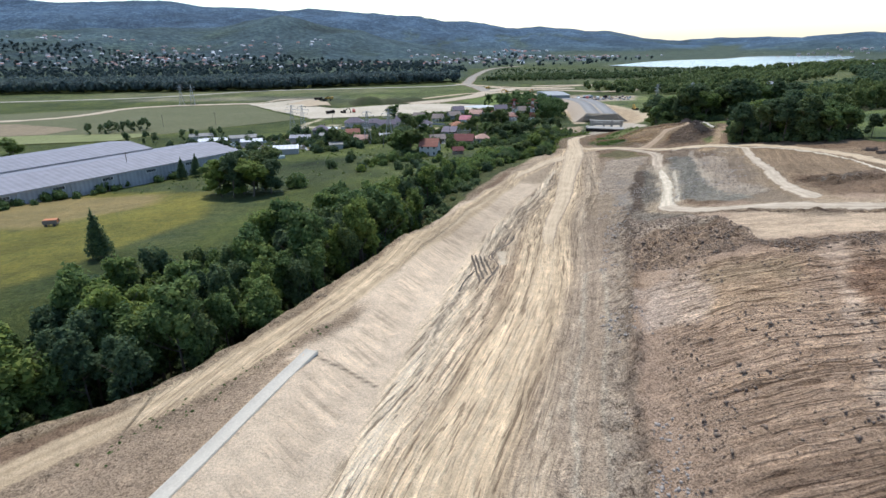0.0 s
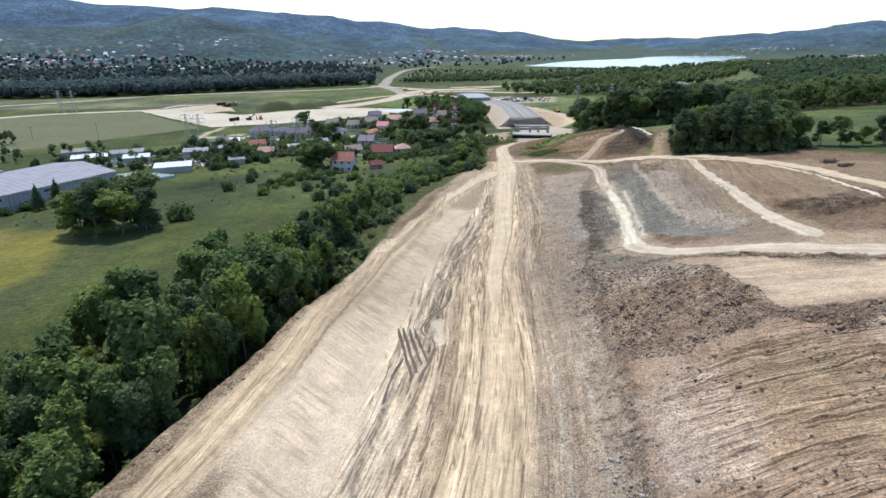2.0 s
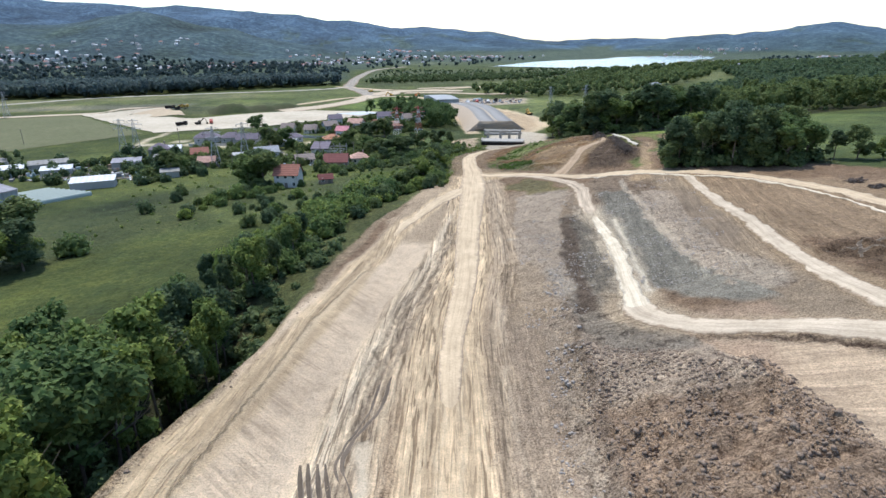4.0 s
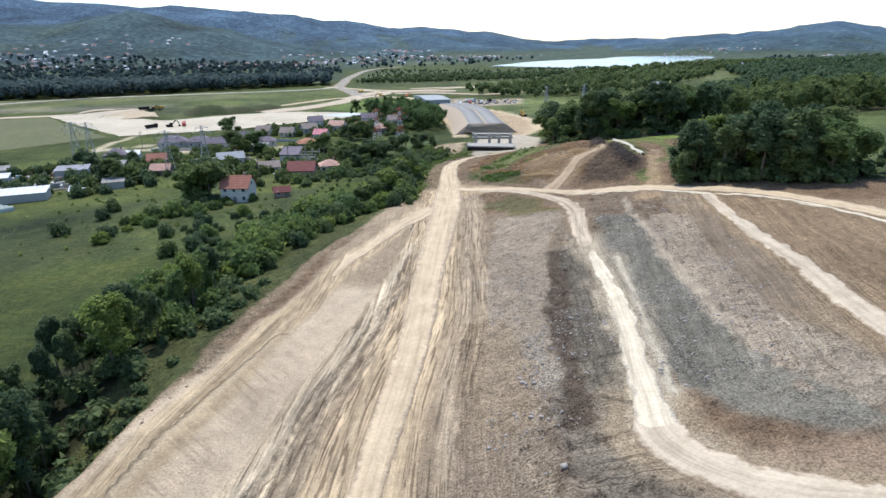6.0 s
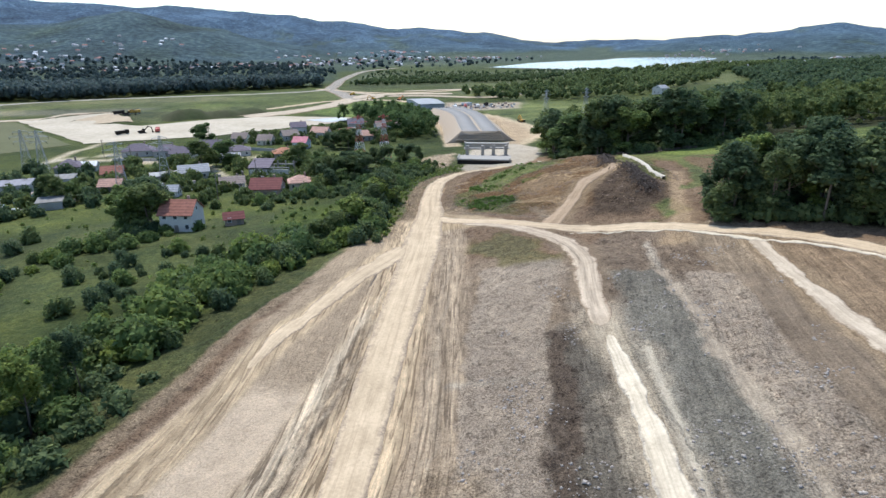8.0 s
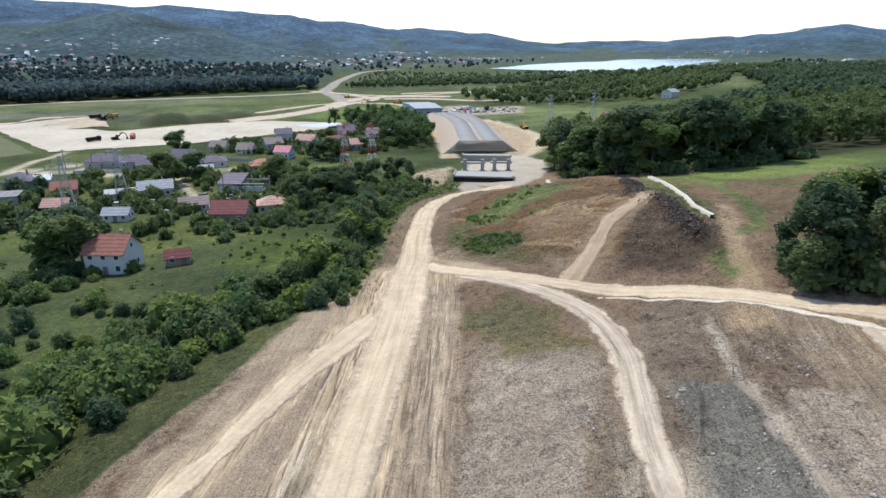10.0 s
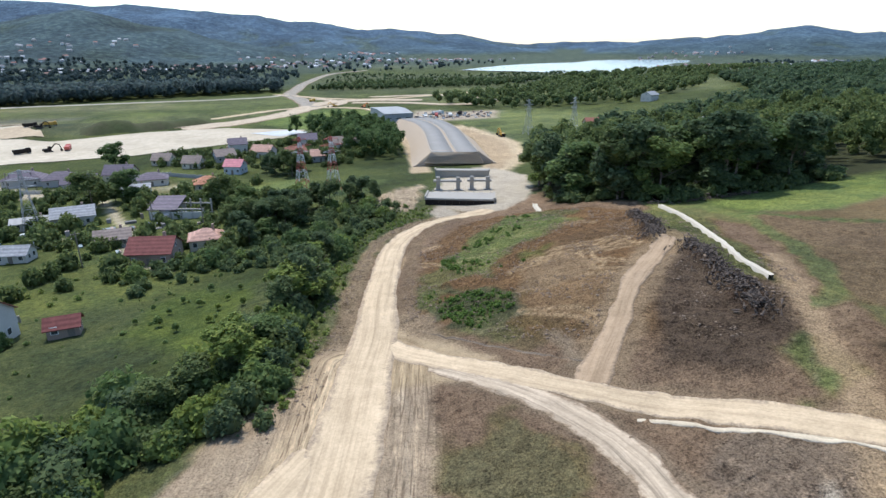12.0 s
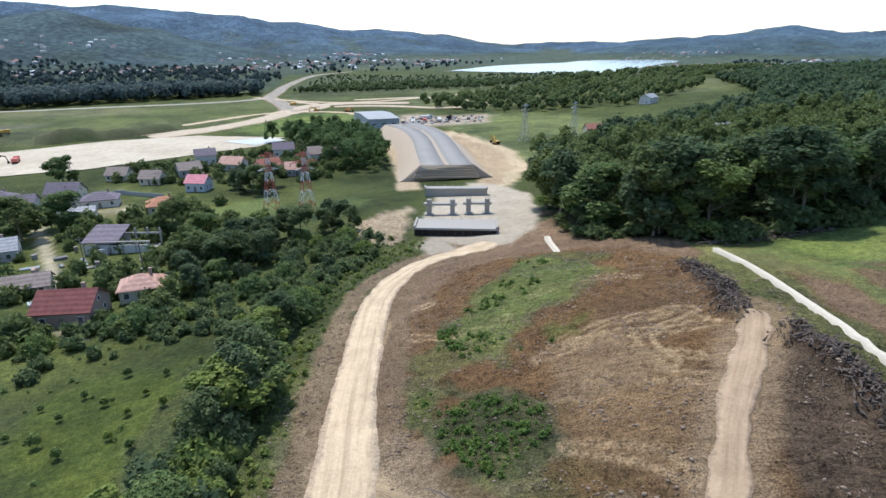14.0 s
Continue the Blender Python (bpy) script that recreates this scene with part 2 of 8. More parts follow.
# ---- plan of the ground ----
# Cross-sections of the hillside: distance y, then pairs of x and height.
SECTIONS = [
    (-40, (-400, 22, -120, 24, -45, 25, -29, 28, -18, 28.9, -3, 26.9, 14, 26.4, 22, 28.4, 36, 33, 70, 37, 400, 46)),
    (55, (-400, 16, -120, 20.5, -50, 22, -28, 26.8, -15, 27.9, -7, 25.6, 1, 24.1, 13, 23.6, 19, 24.4, 25, 27.9, 34, 31.7, 47, 33.7, 75, 36.5, 400, 45)),
    (97, (-400, 12, -120, 17.5, -50, 19.5, -17, 24.5, -10, 26.3, -5.5, 26.1, 5, 22, 14, 22, 27, 22.2, 34, 23.4, 38, 26.3, 47, 29, 62, 32, 80, 35.5, 120, 37, 400, 44)),
    (127, (-400, 8, -120, 14, -50, 17, -10, 20.5, -1.5, 23, 5, 23.2, 15, 20.6, 30, 21, 38, 22.2, 47, 24.6, 63, 27.6, 85, 31, 120, 33.5, 400, 42)),
    (152, (-400, 5, -120, 12, -50, 15, -8, 17.5, 5, 20.6, 12, 21.3, 22, 19.9, 40, 20.5, 47, 22, 54, 22.9, 64, 25, 80, 27.2, 120, 31.5, 400, 41)),
    (175, (-400, 3.5, -120, 10, -50, 13.5, 0, 16.5, 16, 19.4, 24, 20.8, 33, 20, 44, 20.2, 54, 21.3, 72, 25.1, 85, 25.7, 120, 30.5, 400, 41)),
    (203, (-400, 3, -120, 7.5, -40, 12, 5, 15.2, 28, 18, 35, 19.8, 43, 19.3, 53, 20, 62, 21.8, 76, 22, 81, 22.5, 91, 25.2, 100, 26.9, 125, 29.5, 400, 40)),
    (226, (-400, 2.5, -120, 6.5, -40, 11, 10, 13.6, 32, 15.8, 43, 19, 50, 18.5, 58, 18.6, 65, 19.7, 76, 21.7, 87, 25.9, 102, 28.1, 116, 26.7, 150, 29.5, 400, 39)),
    (249, (-400, 2, -120, 5.5, -40, 10, 5, 12, 32, 13.8, 47, 16.6, 54, 17, 65, 17.3, 76, 18.9, 89, 23, 104, 25.5, 113, 24.9, 118, 24.9, 150, 27.6, 400, 38)),
    (276, (-400, 1.5, -120, 5, -30, 8, 15, 10, 42, 12.6, 58, 13.8, 72, 14.8, 88, 19, 104, 20.8, 118, 22, 150, 24, 400, 37)),
    (303, (-400, 1, -120, 3.5, -30, 6.5, 18, 8, 45, 9.6, 66, 11.4, 80, 12.1, 92, 12.2, 104, 13.6, 116, 15.5, 150, 19.5, 400, 35)),
    (340, (-400, 0.6, -120, 2.2, -30, 4.2, 18, 5.6, 60, 8.6, 72, 10.8, 112, 10.8, 128, 11, 160, 14, 400, 32)),
    (420, (-400, 0.3, -120, 1, -30, 1.6, 60, 2.6, 95, 4, 135, 4.6, 180, 6.5, 300, 17, 450, 28)),
    (600, (-400, 0, -120, 0, 0, 0, 140, 0.8, 250, 3, 400, 16, 600, 30)),
    (900, (-400, 0, 300, 0, 500, 6, 700, 18)),
    (1300, (-400, 0, 700, 0, 900, 4)),
]


def terrain(x, y):
    """Height of the bare ground, without its fine relief."""
    x, y = np.asarray(x, float), np.asarray(y, float)
    ys = np.array([s[0] for s in SECTIONS], float)
    rows = np.array([np.interp(x.ravel(), s[1][0::2], s[1][1::2]) for s in SECTIONS])
    yy = np.clip(y.ravel(), ys[0], ys[-1] - 1e-6)
    k = np.clip(np.searchsorted(ys, yy, side="right") - 1, 0, len(ys) - 2)
    f = (yy - ys[k]) / (ys[k + 1] - ys[k])
    n = np.arange(len(yy))
    z = rows[k, n] * (1 - f) + rows[k + 1, n] * f
    return z.reshape(x.shape)


def lattice(x, y, seed):
    """Smooth value noise, 0 to 1."""
    x0, y0 = np.floor(x), np.floor(y)
    fx, fy = x - x0, y - y0
    fx, fy = fx * fx * (3 - 2 * fx), fy * fy * (3 - 2 * fy)

    def at(i, j):
        a = np.sin(i * 127.1 + j * 311.7 + seed * 74.7) * 43758.5453
        return a - np.floor(a)

    a, b, c, d = at(x0, y0), at(x0 + 1, y0), at(x0, y0 + 1), at(x0 + 1, y0 + 1)
    return (a * (1 - fx) + b * fx) * (1 - fy) + (c * (1 - fx) + d * fx) * fy


def rough(x, y, size, octaves=3, seed=1):
    """Layered noise about 0, of the given size in metres."""
    z, amp, total = 0.0, 1.0, 0.0
    for k in range(octaves):
        z = z + amp * (lattice(x / size * 2 ** k + 3.7 * k, y / size * 2 ** k + 9.1 * k, seed + k) - 0.5)
        total, amp = total + amp, amp * 0.55
    return z / total * 2


def step(a, b, v):
    f = np.clip((v - a) / (b - a), 0, 1)
    return f * f * (3 - 2 * f)


def smooth_line(points, spacing=1.0):
    """A polyline through the points, rounded (Catmull-Rom), at even steps."""
    p = np.array(points, float)
    p = np.vstack([2 * p[0] - p[1], p, 2 * p[-1] - p[-2]])
    out = []
    for i in range(1, len(p) - 2):
        n = max(2, int(np.linalg.norm(p[i + 1] - p[i]) / spacing))
        t = np.linspace(0, 1, n, endpoint=False)[:, None]
        out.append(0.5 * (2 * p[i] + (p[i + 1] - p[i - 1]) * t + (2 * p[i - 1] - 5 * p[i] + 4 * p[i + 1] - p[i + 2]) * t ** 2
                          + (3 * p[i] - p[i - 1] - 3 * p[i + 1] + p[i + 2]) * t ** 3))
    return np.vstack([*out, p[-2:-1]])


def along(x, y, points, reach):
    """Signed distance across a line (right positive), distance along it, and which of the places lie within reach."""
    line = smooth_line(points, 3.0)
    lo, hi = line.min(0) - reach, line.max(0) + reach
    near = np.flatnonzero((x > lo[0]) & (x < hi[0]) & (y > lo[1]) & (y < hi[1]))
    px, py = x[near], y[near]
    best, across, run = np.full(len(near), 1e9), np.zeros(len(near)), np.zeros(len(near))
    s = 0.0
    for a, b in zip(line[:-1], line[1:]):
        d = b - a
        length = math.hypot(*d)
        f = np.clip(((px - a[0]) * d[0] + (py - a[1]) * d[1]) / length ** 2, 0, 1)
        dx, dy = px - a[0] - f * d[0], py - a[1] - f * d[1]
        r = np.hypot(dx, dy)
        closer = r < best
        best[closer] = r[closer]
        across[closer] = (np.sign(dx * d[1] - dy * d[0]) * r)[closer]
        run[closer] = s + f[closer] * length
        s += length
    return near, across, run


def inside(x, y, corners, soft=1.0, wobble=0.0, size=8.0, seed=5):
    """How far each place lies in a patch of ground, 0 to 1, with a ragged edge."""
    c = np.array(corners, float).reshape(-1, 2)
    lo, hi = c.min(0) - soft - wobble, c.max(0) + soft + wobble
    near = np.flatnonzero((x > lo[0]) & (x < hi[0]) & (y > lo[1]) & (y < hi[1]))
    px, py = x[near], y[near]
    within, dist = np.zeros(len(near), bool), np.full(len(near), 1e9)
    for a, b in zip(c, np.roll(c, -1, 0)):
        d = b - a
        f = np.clip(((px - a[0]) * d[0] + (py - a[1]) * d[1]) / (d @ d), 0, 1)
        dist = np.minimum(dist, np.hypot(px - a[0] - f * d[0], py - a[1] - f * d[1]))
        cross = (a[1] > py) != (b[1] > py)
        slope = np.where(b[1] == a[1], 1e9, (b[0] - a[0]) / (b[1] - a[1] if b[1] != a[1] else 1))
        within ^= cross & (px < a[0] + (py - a[1]) * slope)
    signed = np.where(within, dist, -dist)
    if wobble:
        signed = signed + wobble * rough(px, py, size, 3, seed)
    return near, step(-soft, soft, signed)


# Lines of the earthworks, seen from above.
BENCH_OUT = [(-60, 28), (-44, 43), (-34, 46.7), (-28.5, 48.5), (-24.8, 54), (-21.5, 60.6), (-18.5, 70), (-14.5, 79), (-9, 92), (-2.5, 111), (3, 126), (8, 147), (17, 175), (30, 200), (44, 216)]
BENCH = [(-62, 20), (-40, 36), (-31.4, 42), (-27, 45.5), (-23.4, 50.1), (-19.3, 57.4), (-16, 63.5), (-12.1, 74.7), (-7.9, 86), (-0.8, 107), (8, 131), (13.5, 147), (23.5, 171), (37.5, 197), (46, 211)]
CUT_FOOT = [(-16, 0), (-8, 32), (-3, 56), (7, 97), (16, 126), (22, 141), (29, 158), (40, 190), (46, 206)]
LANE = [(-6, 0), (0, 33), (6, 51), (16, 82), (26, 126), (34, 150), (41, 180), (47, 205), (51, 224)]
DITCH = [(12, 10), (16.5, 33), (20, 49), (26, 71), (36.5, 107), (44, 135), (48, 150)]
HAUL = [(45, 194), (48.2, 206), (52, 222), (54.4, 231), (56.5, 243), (59.3, 256.5), (64.2, 277), (70, 289.5), (78, 298), (88, 303.5), (98, 309)]
CROSS = [(52.8, 239), (54.8, 230), (60, 222), (67, 214), (77, 205), (86, 197), (95, 186), (103, 175.5), (107, 160), (107.5, 146), (105, 134.6), (103, 124.5), (97, 104), (92, 84)]
FORK = [(57, 225), (62.5, 217), (68.5, 208), (72, 198), (71, 186), (66, 172), (62.5, 160)]
WHITE = [(64.6, 166), (62.8, 160), (60.5, 151), (57.6, 141.5), (54.2, 131.5), (51.2, 124), (49.2, 118.5), (47.6, 114), (47.6, 110)]
FLAT = [(49.2, 119), (47.5, 114.5), (47.6, 110.5), (50, 105.5), (55, 101.2), (60.5, 96), (67, 89.5), (80, 81), (100, 70)]
OBLIQUE = [(97, 182), (88, 158), (82, 140), (76, 126), (70.5, 112), (68.2, 103), (66.5, 94)]
OBLIQUE_PALE = [(83, 188), (73, 163), (69, 146), (63, 129), (62, 116)]
HILLPATH = [(72.5, 206.5), (77.5, 212.5), (82.4, 217.7), (87, 223), (93.7, 229.2), (99.3, 234.7), (104, 240)]
RIGHT_TRAIL = [(87, 186), (92.5, 193.3), (97.3, 201.3), (100.6, 207.6), (104.5, 214), (111.5, 225)]
CHANNEL = [(118.5, 264), (117.5, 257.5), (115.4, 250.5), (112.3, 242.6), (107.6, 232.3), (103.6, 223.7), (102.9, 217)]
LAKE = [(385, 1390), (480, 1300), (590, 1205), (690, 1240), (770, 1315), (880, 1440), (990, 1560), (1130, 1670), (1265, 1850), (1290, 1960), (1230, 2010), (1050, 1985), (920, 1895), (830, 1775), (700, 1715), (565, 1615), (470, 1500)]


def far_hills(x, y):
    """The wooded ranges round the valley: crest height by bearing, rounded towards the foot."""
    r, bearing = np.hypot(x, y), np.degrees(np.arctan2(x, y))
    out = np.zeros_like(r)
    for middle, width, angles, rises in (
        (3700, 1250, (-70, -45, -35, -29.5, -25.4, -23.3, -21.1, -17, -14.2, -11.7, -9.2, -6.7, -2, 0.24, 2.4, 6.3, 9.4, 11.9, 13.4, 15.4, 17.9, 21.2, 24), (2.5, 2.7, 2.86, 2.87, 3.07, 3.02, 2.74, 2.6, 2.38, 2.58, 2.38, 2.1, 1.78, 1.29, 1.36, 0.84, 0.9, 0.63, 0.38, 0.4, -0.12, -0.55, -0.9)),
        (2300, 700, (-70, -45, -35, -28, -21, -17, -14.5, -11.7, -9, -6, -2, 2), (0.8, 0.8, 0.8, 0.85, 0.8, 1.55, 1.9, 1.35, 0.8, 0.1, -0.6, -1.4)),
        (4500, 500, (15, 20, 23, 27, 31, 36, 40), (-0.9, -0.5, -0.25, -0.16, -0.2, -0.25, -0.5)),
        (3300, 1100, (25, 28, 31.5, 35.5, 38.7, 42.3, 44, 46, 48, 50, 60, 75), (-1.2, -0.6, -0.15, 0.0, 0.35, 0.86, 0.7, 0.42, 0.45, 0.55, 0.9, 0.9)),
    ):
        crest = 60 + middle * np.tan(np.radians(np.interp(bearing, angles, rises, left=-1.2, right=-1.2)))
        crest = np.maximum(crest, 0) * ((bearing > angles[0] - 8) & (bearing < angles[-1] + 8))
        u = np.clip(1 - np.abs(r - middle - 120 * rough(x, y, 900, 2, 31)) / width, 0, 1)
        u = np.where(r > middle, np.maximum(u, 0.75 * (r < middle + 900)), u)
        fold = 1 + (0.45 * (0.5 - np.abs(rough(x, y, 620, 3, 12)) * 1.6) + 0.2 * rough(x, y, 260, 2, 14)) * (1 - u) * 1.2
        out = np.maximum(out, crest * u * u * (3 - 2 * u) * fold)
    return out


def spaced(lo, mid, hi, grow, widest):
    """Grid lines: as given in the middle, wider and wider outside."""
    a, b, fine = mid[0], mid[-1], mid[1] - mid[0]
    out, v, d = [], b, mid[-1] - mid[-2]
    while v < hi:
        d = min(d * grow, widest)
        v += d
        out.append(v)
    low, v, d = [], a, fine
    while v > lo:
        d = min(d * grow, widest)
        v -= d
        low.append(v)
    return np.concatenate([low[::-1], mid, out])


GX = spaced(-3300, np.arange(-48, 118, 0.44), 3300, 1.075, 42)
GY = spaced(-260, np.concatenate([np.arange(28, 130, 0.46), np.arange(130, 292, 0.68)]), 4900, 1.058, 52)
XX, YY = np.meshgrid(GX, GY)
X, Y = XX.ravel(), YY.ravel()
Z = terrain(X, Y)
Z += far_hills(X, Y) * step(900, 1500, np.hypot(X, Y))

GRASS, MEADOW = (0.072, 0.09, 0.028), (0.094, 0.115, 0.036)
tint = np.empty((len(X), 3))
tint[:] = GRASS
green = np.ones(len(X))
lane = np.zeros((len(X), 3))
relief = np.full(len(X), 0.12)


def lay(near, amount, colour, grass=0.0, lumps=None):
    """Cover part of the ground with another soil or crop."""
    a = amount[:, None]
    tint[near] = tint[near] * (1 - a) + np.array(colour) * a
    green[near] = green[near] * (1 - amount) + grass * amount
    if lumps is not None:
        relief[near] = relief[near] * (1 - amount) + lumps * amount


def patch(corners, colour, grass=0.0, soft=1.0, wobble=1.0, size=8.0, seed=5, amount=1.0, lumps=None):
    near, a = inside(X, Y, corners, soft, wobble, size, seed)
    lay(near, a * amount, colour, grass, lumps)


def band(points, left, right, colour, grass=0.0, soft=0.8, wobble=0.6, amount=1.0, ruts=None, lumps=None, seed=3, span=None):
    """A strip of ground from left to right of a line; ruts: how strongly wheels have marked it along the line."""
    near, n, s = along(X, Y, points, max(abs(left), abs(right)) + 4)
    m = n + wobble * rough(X[near], Y[near], 5, 3, seed)
    a = step(left - soft, left + soft, m) * (1 - step(right - soft, right + soft, m)) * amount
    if span:
        a = a * step(span[0] - 3, span[0] + 3, s) * (1 - step(span[1] - 3, span[1] + 3, s))
    lay(near, a, colour, grass, lumps)
    if ruts is not None:
        lane[near, 2] = lane[near, 2] * (1 - a) + ruts * a
    return near, n, s, a


# Valley: meadows, fields, forest floor.
patch([-60, 280, 30, 262, 45, 300, 70, 335, 30, 400, -60, 420, -160, 360], MEADOW, 1, 8, 12, 30)
patch([-140, 120, -62, 120, -50, 200, 20, 226, 40, 262, -30, 275, -120, 215], (0.07, 0.086, 0.034), 1, 5, 6, 25)
patch([-200, 60, -80, 60, -68, 150, -80, 198, -130, 208, -200, 170], (0.165, 0.155, 0.036), 0.8, 3, 6, 30)
patch([-200, 150, -110, 145, -92, 175, -100, 196, -135, 200, -200, 185], (0.25, 0.195, 0.09), 0.4, 3, 5, 25)
patch([-560, 330, -190, 392, -120, 468, -195, 585, -300, 560, -520, 470], (0.155, 0.165, 0.07), 0.5, 4, 6, 40)
patch([-560, 340, -270, 395, -265, 425, -330, 455, -560, 430], (0.26, 0.20, 0.125), 0.1, 3, 4, 40)
patch([-420, 320, -205, 365, -190, 395, -270, 392, -480, 345], (0.22, 0.23, 0.10), 0.5, 3, 4, 40)
patch([-700, 620, -200, 640, 10, 640, 120, 830, 30, 850, -220, 750, -700, 690], (0.112, 0.13, 0.052), 1, 6, 12, 60)
for field, colour in (([-420, 690, -60, 740, -90, 780, -420, 735], (0.15, 0.155, 0.08)), ([-160, 660, 20, 690, 60, 760, -60, 730], (0.095, 0.118, 0.04)), ([-330, 640, -150, 640, -120, 668, -330, 672], (0.17, 0.165, 0.11))):
    patch(field, colour, 1, 6, 14, 30)
patch([40, 560, 100, 600, 110, 660, 60, 720, 10, 640], (0.143, 0.188, 0.054), 1, 4, 6, 40)
patch([160, 700, 420, 620, 560, 760, 500, 1000, 200, 900], (0.121, 0.139, 0.060), 1, 10, 30, 60)
patch([140, 420, 215, 440, 260, 500, 250, 640, 160, 640, 150, 520], (0.138, 0.163, 0.060), 1, 5, 10, 40)
patch([120, 262, 160, 266, 220, 275, 230, 250, 160, 215, 128, 225], (0.099, 0.129, 0.043), 1, 2, 3, 15)
patch([103, 214, 118, 252, 124, 262, 130, 240, 126, 190, 112, 196], (0.145, 0.142, 0.06), 0.7, 2, 4, 9)
patch([121, 238, 132, 252, 160, 262, 160, 225, 140, 195, 124, 200], (0.18, 0.14, 0.085), 0.3, 2, 3, 12)
patch([128, 160, 230, 120, 260, 260, 160, 230, 130, 185], (0.094, 0.121, 0.043), 1, 2, 3, 15)
patch([60, 850, 900, 1100, 700, 1330, 340, 1200, 110, 1290], (0.083, 0.099, 0.048), 1, 15, 40, 80)

patch([14, 250, 31, 241, 41, 244, 42, 270, 23, 268], (0.1, 0.13, 0.03), 1, 3, 4, 12)
patch([-30, 206, 4, 206, 12, 224, -6, 240, -34, 232], (0.084, 0.104, 0.038), 1, 4, 6, 14)
patch([-1500, 860, 40, 960, 60, 1290, 200, 1500, 600, 2000, 300, 2200, -1500, 1700], (0.06, 0.082, 0.052), 1, 20, 60, 120)
for field in ([-760, 1010, -620, 1040, -640, 1110, -800, 1090], [-420, 985, -250, 1010, -260, 1040, -430, 1030], [-120, 1080, 30, 1100, 20, 1150, -130, 1130], [-1000, 880, -880, 900, -900, 1000, -1020, 990], [160, 1480, 420, 1620, 460, 1760, 240, 1640]):
    patch(field, (0.125, 0.14, 0.07), 1, 8, 20, 60)
# Mown plots between the houses.
LAWNS = ([-21, 400, -8, 413, 3, 402, -3, 387], [-26, 436, -20, 444, 18, 413, 21, 400, 0, 416, -9, 423, -19, 428], [21, 384, 34, 392, 44, 399, 52, 365, 41, 361, 29, 373], [52, 365, 60, 380, 78, 372, 66, 350, 54, 352])
for corners, colour in zip(LAWNS, ((0.20, 0.19, 0.085), (0.14, 0.165, 0.055), (0.12, 0.155, 0.05), (0.115, 0.15, 0.048))):
    patch(corners, colour, 0.8, 1.5, 2, 8)
# The pad, the trunk road and the new junction, all of pale clay.
patch([-180, 600, -110, 560, -60, 585, -100, 622, -160, 625], (0.1, 0.112, 0.052), 0.8, 3, 6, 14)
# Cleared hillside.
BROWN, PINK, BLUE = (0.26, 0.19, 0.137), (0.43, 0.33, 0.25), (0.30, 0.29, 0.255)
patch([-64, 10, -44, 42.5, -34, 46.2, -28.5, 48, -24.8, 53.5, -21.5, 60, -18.5, 69.5, -14.5, 78.5, -9, 91.5, -2.5, 110.5, 2.8, 126, 7.5, 147, 16, 175, 29, 200, 43, 217, 47, 240, 55, 262, 66, 290, 84, 318, 124, 330, 122, 300, 117, 262,
       122, 240, 108, 212, 104, 190, 140, 150, 240, 90, 240, -60, -64, -60], BROWN, 0.05, 1.2, 1.6, 6, lumps=0.3)
patch([36, 112, 58, 108, 80, 88, 130, 60, 130, 20, 60, 25, 30, 75, 34, 90], PINK, 0, 2, 2, 8, lumps=0.16)
patch([14, 20, 60, 20, 60, 70, 48, 78, 36, 78, 26, 70, 18, 45], (0.39, 0.295, 0.225), 0, 1, 1, 6, lumps=0.22)
patch([35, 77, 49, 69, 40, 54, 28, 59], (0.38, 0.29, 0.21), 0.0, 3, 3, 6, lumps=0.25)
patch([24, 58, 30, 57, 36, 66, 32, 72, 27, 70], (0.52, 0.43, 0.36), 0, 1.5, 2.5, 5)
patch([25, 45.5, 33, 44.5, 33.5, 46, 25.5, 47], (0.55, 0.42, 0.325), 0, 0.5, 0.6, 4)
patch([36, 108, 50, 95, 47, 79, 36, 77, 29, 80, 33, 98], (0.33, 0.255, 0.195), 0, 1, 1.6, 5, lumps=0.8)
patch([48, 90, 48, 80, 58, 78, 85, 66, 110, 60, 95, 72, 64, 93, 54, 100], (0.53, 0.425, 0.32), 0, 1, 1.2, 7, lumps=0.1)
patch([38, 112, 47, 108, 48, 116, 42, 124], (0.50, 0.46, 0.41), 0, 1.5, 2, 5)
patch([44, 80, 70, 74, 70, 70, 50, 72], (0.22, 0.165, 0.125), 0, 0.8, 1, 4, lumps=0.5)
patch([95, 178, 130, 140, 140, 100, 90, 110, 78, 126, 86, 145], (0.34, 0.26, 0.183), 0, 2, 2, 9, lumps=0.2)
patch([84, 118, 98, 124, 108, 112, 90, 104], (0.26, 0.2, 0.155), 0, 1, 2, 6, lumps=0.5)
band(OBLIQUE, 1.5, 9, (0.33, 0.27, 0.205), 0, 1, 1, lumps=0.2)
band(OBLIQUE_PALE, -6.5, -0.5, (0.28, 0.225, 0.175), 0, 1, 1.2, lumps=0.4)
band(OBLIQUE_PALE, -6.5, -0.5, (0.42, 0.37, 0.31), 0, 1, 1.2, lumps=0.3, span=(18, 200))
band(OBLIQUE_PALE, 0.3, 8.5, (0.26, 0.21, 0.165), 0, 1, 0.8, lumps=0.4)
band(OBLIQUE_PALE, 0.3, 8.5, BLUE, 0, 1, 0.8, lumps=0.25, span=(24, 200))
band(OBLIQUE_PALE, -0.7, 0.7, (0.46, 0.42, 0.36), 0, 0.6, 0.9)
band(WHITE, 1.5, 9, (0.29, 0.262, 0.225), 0, 1, 1, lumps=0.4)
band(WHITE, 8.5, 18, (0.43, 0.365, 0.30), 0, 1.5, 1.2, lumps=0.35)
patch([44, 180, 56, 196, 66, 190, 62, 166, 52, 164, 46, 168], (0.34, 0.275, 0.21), 0, 2, 2, 6, lumps=0.3)
